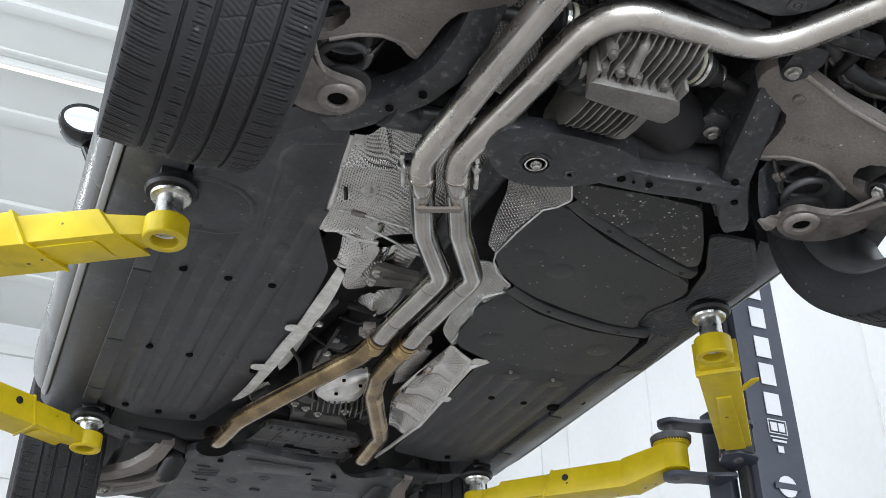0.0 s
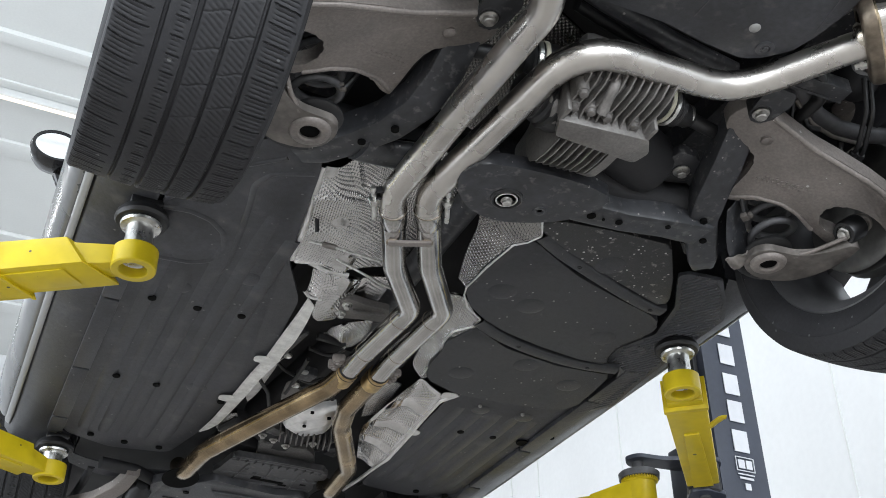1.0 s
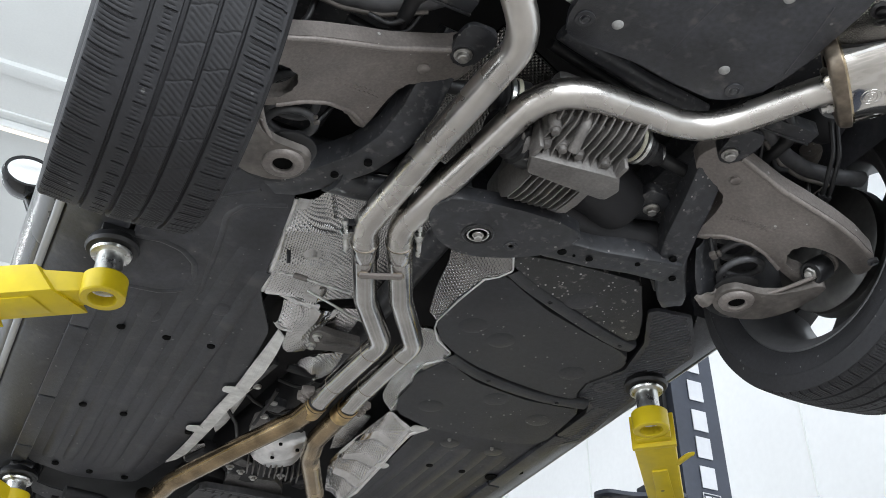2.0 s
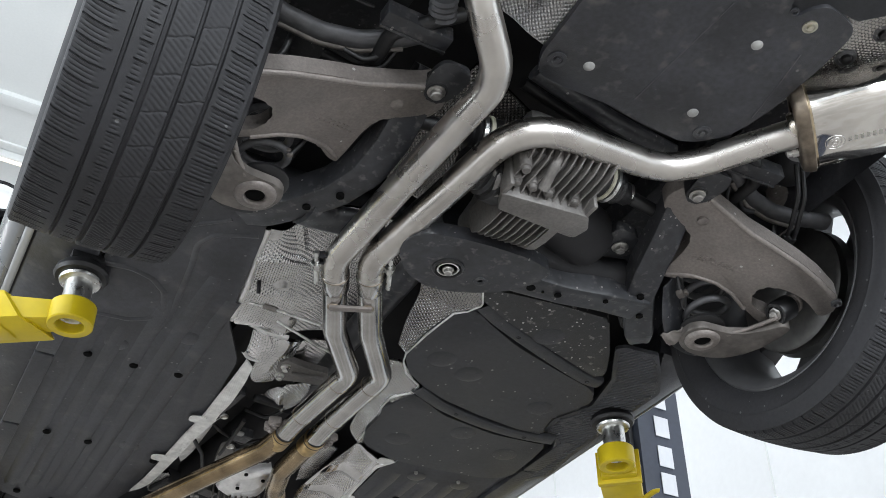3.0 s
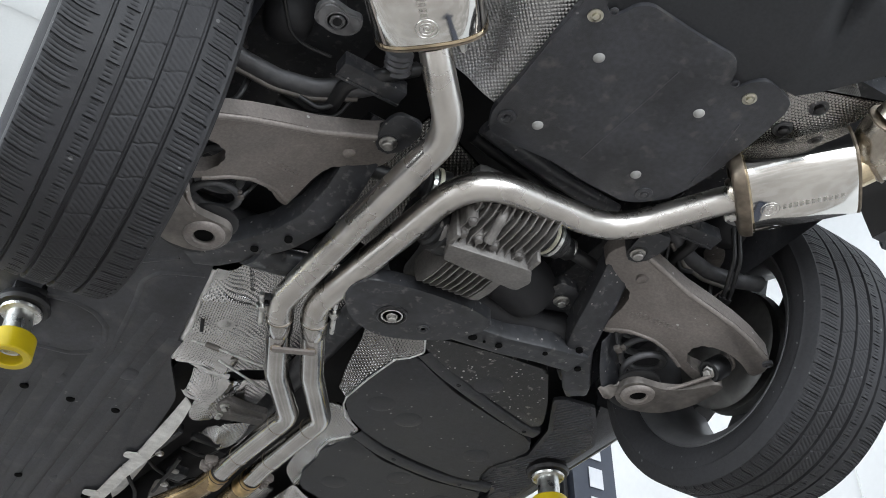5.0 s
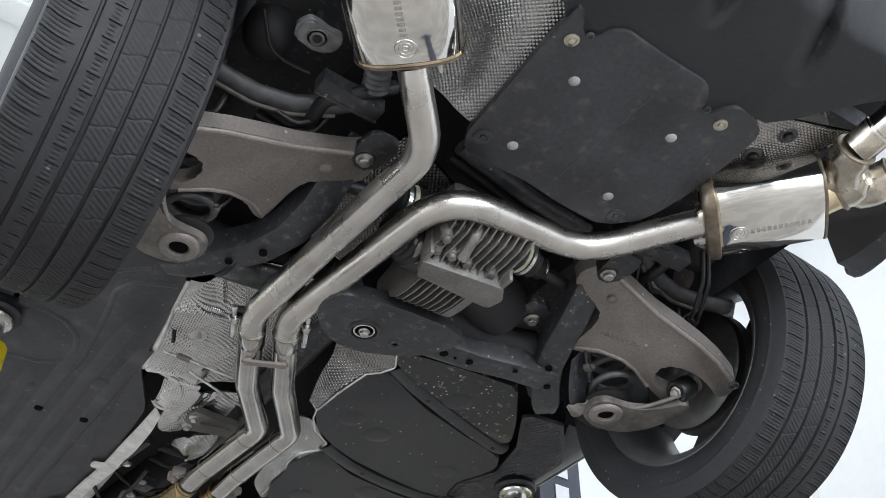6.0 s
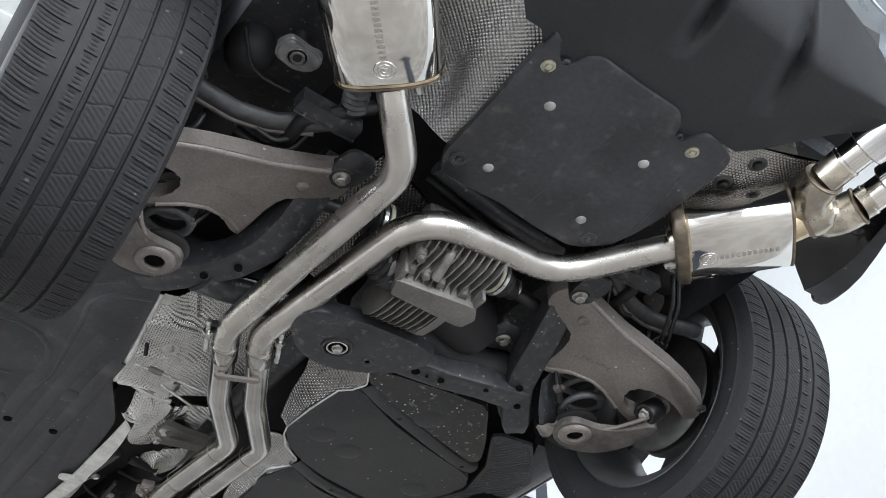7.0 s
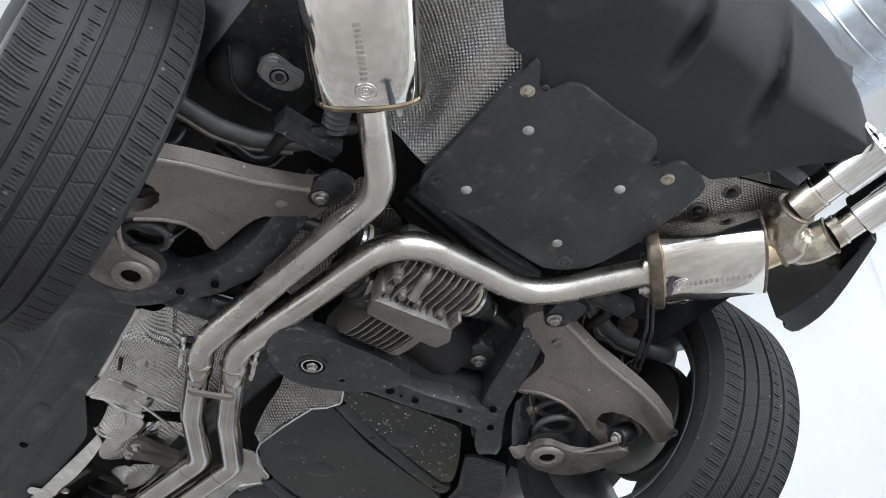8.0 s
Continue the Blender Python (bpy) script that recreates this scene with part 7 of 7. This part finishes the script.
for a in ([(-0.283, 0.587, 1.900), (-0.187, 0.663, 1.880), (-0.097, 0.716, 1.880), (-0.049, 0.645, 1.880)], [(-0.139, 1.318, 1.880), (0.010, 1.265, 1.880), (0.113, 1.199, 1.880), (0.133, 1.083, 1.880)], [(-0.144, 0.792, 1.870), (-0.148, 0.645, 1.870), (-0.155, 0.548, 1.870)], [(-0.161, 0.535, 1.900), (-0.081, 0.559, 1.900), (-0.062, 0.492, 1.900)], [(0.378, 1.498, 1.900), (0.424, 1.383, 1.900), (0.439, 1.255, 1.900)], [(-0.278, 0.681, 1.870), (-0.193, 0.813, 1.870), (-0.120, 1.014, 1.870)], [(-0.043, 0.816, 1.880), (-0.024, 0.763, 1.880), (0.030, 0.808, 1.880)]):
    bm = B()
    tube(bm, a, 0.006, 0.03, 10)
    cpart("wiring", bm, "hose", "black wiring hose")
for q in [(-0.079, 1.103, 1.848), (-0.027, 1.133, 1.848), (-0.123, 1.081, 1.848), (0.051, 1.079, 1.848)]:
    hexbolt(gb, "bolt", Vector(q), -UP, 0.009)
# front suspension
for s in (-1, 1):
    bm = B()
    pressed_beam(bm, ms([(0.66, 1.935, 1.79), (0.585, 1.875, 1.79), (0.515, 1.775, 1.79), (0.470, 1.645, 1.795), (0.452, 1.50, 1.80)], s), [(0, 0.085), (0.3, 0.075), (0.7, 0.060), (1, 0.045)], [(0, 0.03), (1, 0.03)], 0.2, 0.008)
    cpart("front_arm", bm, "castalu", "cast aluminium front arm")
    bm = B()
    lower = [(-0.650, 1.955), (-0.640, 2.060), (-0.600, 2.110), (-0.560, 2.100), (-0.455, 1.985), (-0.392, 1.880), (-0.368, 1.820), (-0.390, 1.748), (-0.425, 1.748), (-0.445, 1.815), (-0.490, 1.880), (-0.580, 1.935)]
    plate(bm, smooth_outline(mo(lower, -s), 0.02, 3), 1.785, 1.815, 0.004)
    fb = cpart("front_arm", bm, "castalu", "cast aluminium front arm with eyes")
    # darker plate on the flat face, the recess's shade put into its colour
    bm = B()
    plate(bm, smooth_outline(mo([(-0.560, 1.975), (-0.555, 2.035), (-0.470, 1.945), (-0.430, 1.870), (-0.450, 1.860), (-0.500, 1.925)], -s), 0.012, 3), 1.7835, 1.786)
    cpart("recess", bm, "grime", "darker plate for the shade in the arm's recess", parent=fb)
    for (x, y), r in (((-0.604, 2.010), 0.036), ((-0.402, 1.808), 0.032)):
        bm = B()
        lathe(bm, (-s * x, y, 1.788), (-s * x, y, 1.70), [(0, r), (0.008, r), (0.010, r - 0.005), (0.004, r - 0.008)], 28)
        cpart("eye", bm, "castalu", "cast eye", parent=fb)
        bm = B()
        lathe(bm, (-s * x, y, 1.786), (-s * x, y, 1.70), [(0, r * 0.70), (0.006, r * 0.66), (0.007, r * 0.42), (0.014, r * 0.40), (0.015, r * 0.3)], 20)
        cpart("bush", bm, "bolt" if r > 0.034 else "hose", "bush with bolt", parent=fb)
    bm = B()
    prof = [(0.0, 0.02)] + [(0.03 + 0.022 * k + d, 0.034 + g) for k in range(7) for d, g in ((0, 0.0), (0.011, 0.008))] + [(0.2, 0.02)]
    lathe(bm, (s * 0.40, 1.80, 1.80), (s * 0.40, 1.56, 1.815), prof, 22)
    cpart("boot", bm, "hose", "black bellows boot")
    bm = B()
    tube(bm, ms([(-0.569, 1.498, 1.830), (-0.447, 1.520, 1.830), (-0.337, 1.605, 1.830), (-0.324, 1.857, 1.830)], -s), 0.022, 0.06, 14)
    tube(bm, ms([(-0.591, 1.993, 1.860), (-0.582, 1.794, 1.860), (-0.582, 1.614, 1.860)], -s), 0.014, 0.06, 12)
    cpart("front_subframe", bm, "dark", "black front subframe")
    bm = B()
    sheet(bm, [ms([(-0.686, 1.517, 1.860), (-0.580, 1.567, 1.860), (-0.438, 1.581, 1.860), (-0.224, 1.531, 1.860)], -s), ms([(-0.663, 1.592, 1.850), (-0.552, 1.662, 1.850), (-0.419, 1.666, 1.850), (-0.299, 1.645, 1.850)], -s)], 5, 0.004, 0.003)
    cpart("tray_edge", bm, "tray", "torn edge of the plastic tray", 60)

# ---- lift ----
lift = thing("two_post_lift", "two-post car lift with yellow arms and dark blue-grey posts", "car lift")


def lift_post(x0, x1, y0, y1):
    bm = B()
    box(bm, ((x0 + x1) / 2, (y0 + y1) / 2, 1.95), (x1 - x0, y1 - y0, 3.9), 0.008)
    p = part("post", bm, "post", lift, "dark blue-grey steel post")
    bm = B()
    box(bm, ((x0 + x1) / 2, (y0 + y1) / 2, 0.01), (x1 - x0 + 0.2, y1 - y0 + 0.2, 0.02), 0.004)
    part("base_plate", bm, "post", p, "steel base plate")
    return p


right_post = lift_post(1.365, 1.575, 0.60, 0.70)
bm = B()
box(bm, (1.355, 0.66, 1.9), (0.02, 0.05, 3.7), 0.004)
part("rail", bm, "dark", right_post, "dark slot rail")
lift_post(-1.90, -1.69, 0.60, 0.70)

# white lettering becomes plain blocks on the post's rear face, top to bottom
FY = 0.597


def face_shape(quads, mat="white", name="letter_block"):
    bm = B()
    for q in quads:
        a = [bm.verts.new((x, FY, z)) for x, z in q]
        b = [bm.verts.new((x, FY - 0.003, z)) for x, z in q]
        bm.faces.new(a)
        bm.faces.new(b[::-1])
        bridge(bm, a, b)
    return part(name, bm, mat, right_post, "white block of lettering", 0)


def bar(x0, x1, z0, z1):
    return [(x0, z0), (x1, z0), (x1, z1), (x0, z1)]


for zc in (2.61, 2.50, 2.39, 2.27, 2.148, 2.040, 1.925):
    face_shape([bar(1.440, 1.506, zc - 0.041, zc + 0.041)])
face_shape([bar(1.436, 1.516, 1.812, 1.815), bar(1.436, 1.516, 1.862, 1.865), bar(1.436, 1.439, 1.815, 1.862), bar(1.513, 1.516, 1.815, 1.862)], name="emblem_frame")
face_shape([bar(1.446, 1.474, 1.822, 1.854), bar(1.480, 1.506, 1.822, 1.854)], name="emblem_block")
for zc, w, h in ((1.800, 0.036, 0.0022), (1.786, 0.030, 0.004), (1.756, 0.012, 0.012), (1.765, 0.0, 0.0)):
    if w:
        face_shape([bar(1.474 - w, 1.474 + w, zc - h, zc + h)], name="small_text_bar")
bm = B()
lathe(bm, (1.475, FY, 1.623), (1.475, FY - 1, 1.623), [(0, 0.038), (0.003, 0.038)], 14)
bd = part("round_badge", bm, "white", right_post, "round white badge")
bm = B()
box(bm, (1.475, FY - 0.0045, 1.623), (0.11, 0.002, 0.022), 0.0005)
part("badge_band", bm, "post", bd, "dark badge band")

# carriage
bm = B()
box(bm, (1.355, 0.78, 1.69), (0.036, 0.12, 0.52), 0.006)
carriage = part("carriage", bm, "post", lift, "dark steel lift carriage")
rear_ear = [(1.215, 0.585), (1.25, 0.545), (1.345, 0.555), (1.37, 0.62), (1.35, 0.72), (1.25, 0.66)]
front_ear = [(1.095, 0.775), (1.12, 0.725), (1.22, 0.715), (1.34, 0.66), (1.35, 0.78), (1.23, 0.79), (1.15, 0.83)]
for z, outline in ((1.694, rear_ear), (1.81, rear_ear), (1.664, front_ear), (1.856, front_ear)):
    bm = B()
    plate(bm, smooth_outline(outline, 0.03), z, z + 0.014, 0.003)
    part("bracket_plate", bm, "post", carriage, "dark bracket plate")
for p, z0, z1, r in (((1.285, 0.60), 1.83, 1.684, 0.018), ((1.15, 0.775), 1.88, 1.659, 0.020)):
    bm = B()
    h = z0 - z1
    lathe(bm, (*p, z0), (*p, z1), [(0, r), (h - 0.003, r), (h, r - 0.004)], 18)
    part("pivot_pin", bm, "seamgrey", carriage, "steel pivot pin")
bm = B()
lathe(bm, (1.245, 0.70, 1.666), (1.245, 0.70, 1.0), [(0, 0.011), (0.018, 0.011), (0.02, 0.008)], 6)
part("plate_bolt", bm, "dark", carriage, "black bolt")


def section(bm, a, b, w0, h0, w1, h1, bevel=0.006, cut=0.0, far=1.0, cut_end=0.0):
    """A box beam that tapers from a to b; cut: how much further its lower and far edges reach past a."""
    a, b = Vector(a), Vector(b)
    d = (b - a).normalized()
    n = UP.cross(d).normalized()
    ls = []
    for p, w, h, c in ((a, w0, h0, cut), (b, w1, h1, cut_end)):
        ls.append([bm.verts.new(p + n * x * w / 2 + UP * z * h / 2 - d * c * ((1 - z) / 2 + (1 + x * far) / 2)) for x, z in ((-1, -1), (1, -1), (1, 1), (-1, 1))])
    bridge(bm, ls[0], ls[1])
    f0 = bm.faces.new(ls[0])
    f1 = bm.faces.new(ls[1][::-1])
    es = list({e for f in (f0, f1) for e in f.edges} | {e for v in ls[0] for e in v.link_edges})
    bmesh.ops.bevel(bm, geom=es, offset=bevel, segments=2, affect="EDGES", profile=0.6)
    return bm


# tip, pivot, heights of the ring's lower edge and of the arm's middle at the pivot, stops along the arm where the inner and outer sleeves begin, width, slant of the sleeve ends
for tip, pivot, zb, zp, inner, outer, w, cut in (((0.755, 0.0), (1.285, 0.60), 1.70, 1.752, 0.05, 0.085, 0.118, 0.0), ((0.728, 1.463), (1.15, 0.775), 1.712, 1.692, 0.135, 0.36, 0.115, 0.045),
                                                 ((-0.755, 0.0), (-1.66, 0.52), 1.70, 1.69, 0.145, 0.345, 0.13, 0.05), ((-0.728, 1.463), (-1.66, 0.86), 1.725, 1.76, 0.12, 0.27, 0.125, 0.02)):
    bent_up = tip[0] > 0 and tip[1] > 1
    a, b = Vector((*tip, zb + 0.04)), Vector((*pivot, zp))
    d = (b - a).normalized()
    ln = (b - a).length
    n = UP.cross(d).normalized()
    far = 1.0 if n.y > 0 else -1.0
    sd = -far
    stop = b - d * (0.15 if bent_up else 0.085 if tip == (0.755, 0.0) else 0.03)
    bm = B()
    section(bm, a + d * outer, stop, w, 0.094, w * (0.9 if tip == (0.755, 0.0) else 1.0), 0.098, 0.007, cut, far)
    la = part("arm", bm, "yellow", lift, "yellow steel lift arm")
    bm = B()
    section(bm, a + d * inner, a + d * (outer + 0.06), w * 0.84, 0.074, w * 0.86, 0.078, 0.005, cut, far)
    part("inner_arm", bm, "yellow", la, "yellow inner arm")
    bm = B()
    section(bm, a + d * 0.04 - UP * 0.004, a + d * (inner + 0.02), 0.06, 0.05, w * 0.72, 0.062, 0.005)
    part("arm_neck", bm, "yellow", la, "yellow arm neck")
    if cut == 0.0:
        bm = B()
        section(bm, a + d * (outer - 0.006), a + d * (outer + 0.014), w + 0.007, 0.100, w + 0.007, 0.100, 0.003)
        part("arm_collar", bm, "yellow", la, "yellow welded collar")
    else:
        bm = B()
        section(bm, a + d * (outer - 0.001), a + d * (outer + 0.008), w + 0.005, 0.098, w + 0.005, 0.098, 0.002, cut, far, cut)
        part("arm_collar", bm, "yellow", la, "yellow weld bead collar")
    bm = B()
    lathe(bm, a + UP * 0.018, a - UP * 0.036, [(0, 0.049), (0.002, 0.051), (0.051, 0.051), (0.054, 0.048), (0.054, 0.034), (0.052, 0.032), (0.0, 0.032)], 40, closed=True)
    part("arm_ring", bm, "yellow", la, "yellow arm end ring")
    bm = B()
    k = a + d * (outer + 0.055) + n * sd * (w / 2 + 0.001) + UP * 0.012
    lathe(bm, k, k + n * sd, [(0, 0.012), (0.003, 0.012), (0.004, 0.009)], 16)
    part("arm_bolt", bm, "dark", la, "black stop bolt")
    if tip[0] < 0 or bent_up:
        bm = B()
        section(bm, a + d * (inner + 0.02) - UP * 0.038, a + d * (outer - 0.055) - UP * 0.040, w * 0.55, 0.006, w * 0.55, 0.006, 0.002, cut * 0.4, far)
        part("wear_plate", bm, "yellow", la, "yellow wear plate")
    if bent_up:
        # upward bent pivot housing with its gear ring
        top = Vector((*pivot, 1.738))
        bm = B()
        section(bm, stop + d * -0.02, top, 0.122, 0.104, 0.104, 0.092, 0.008)
        part("pivot_housing", bm, "yellow", la, "yellow pivot housing")
        bm = B()
        lathe(bm, top + UP * 0.058, top - UP * 0.048, [(0, 0.045), (0.006, 0.058), (0.016, 0.060), (0.02, 0.054), (0.104, 0.054), (0.106, 0.05)], 40)
        part("pivot_boss", bm, "yellow", la, "yellow pivot boss")
        bm = B()
        lathe(bm, top + UP * 0.052, top + UP, [(0, 0.060), (0.002, 0.070), (0.022, 0.072), (0.026, 0.068), (0.028, 0.04)], 44)
        part("gear_ring", bm, "seamgrey", la, "grey steel gear ring")
        bm = B()
        for k in range(40):
            w_ = 2 * math.pi * k / 40
            box(bm, top + Vector((0.061 * math.cos(w_), 0.061 * math.sin(w_), 0.050)), (0.006, 0.004, 0.010), 0.0, Matrix.Rotation(w_, 3, "Z"))
        part("gear_teeth", bm, "yellow", la, "yellow painted gear teeth")
    else:
        bm = B()
        lathe(bm, b + UP * 0.05, b - UP * 0.07, [(0, 0.058), (0.10, 0.058), (0.105, 0.053)], 36)
        part("pivot_boss", bm, "yellow" if tip[0] < 0 else "dark", la, "pivot boss")
    if tip == (0.755, 0.0):
        bm = B()
        tube(bm, [(0.951, 0.142, 1.700), (0.946, 0.101, 1.700), (0.943, 0.069, 1.700), (0.952, 0.065, 1.700)], 0.012, 0.02, 12, flat=0.4)
        part("release_handle", bm, "yellow", la, "yellow release lever")
        bm = B()
        section(bm, a + d * 0.26 - UP * 0.048, stop - UP * 0.048, 0.045, 0.012, 0.066, 0.012, 0.003)
        part("stiffener", bm, "yellow", la, "yellow welded stiffener")
    # adapter that stands in the ring
    ad = thing("lift_adapter", "bright steel lift adapter with a black rubber pad", "lift adapter", "lift adapters", at=(a.x, a.y, zb))
    bm = B()
    h = 1.835 - zb
    lathe(bm, (0, 0, 0.03), (0, 0, 1), [(0.004, 0.026), (0, 0.0315), (h - 0.045, 0.0315), (h - 0.043, 0.0335), (h - 0.034, 0.0335), (h - 0.032, 0.0315)], 36)
    part("stem", bm, "zinc", ad, "bright turned steel stem")
    bm = B()
    lathe(bm, (0, 0, h - 0.016), (0, 0, 1), [(0, 0.038), (0.002, 0.046), (0.008, 0.048), (0.012, 0.044)], 40)
    part("flange", bm, "zinc", ad, "steel flange")
    bm = B()
    lathe(bm, (0, 0, h - 0.004), (0, 0, 1), [(0, 0.046), (0.002, 0.058), (0.010, 0.063), (0.022, 0.060), (0.034, 0.050)], 40)
    part("rubber_pad", bm, "hose", ad, "black rubber pad")
    bm = B()
    box(bm, (0, 0, 1.868 - zb), (0.075, 0.10, 0.022), 0.006)
    part("jack_block", bm, "hose", ad, "black jacking block")
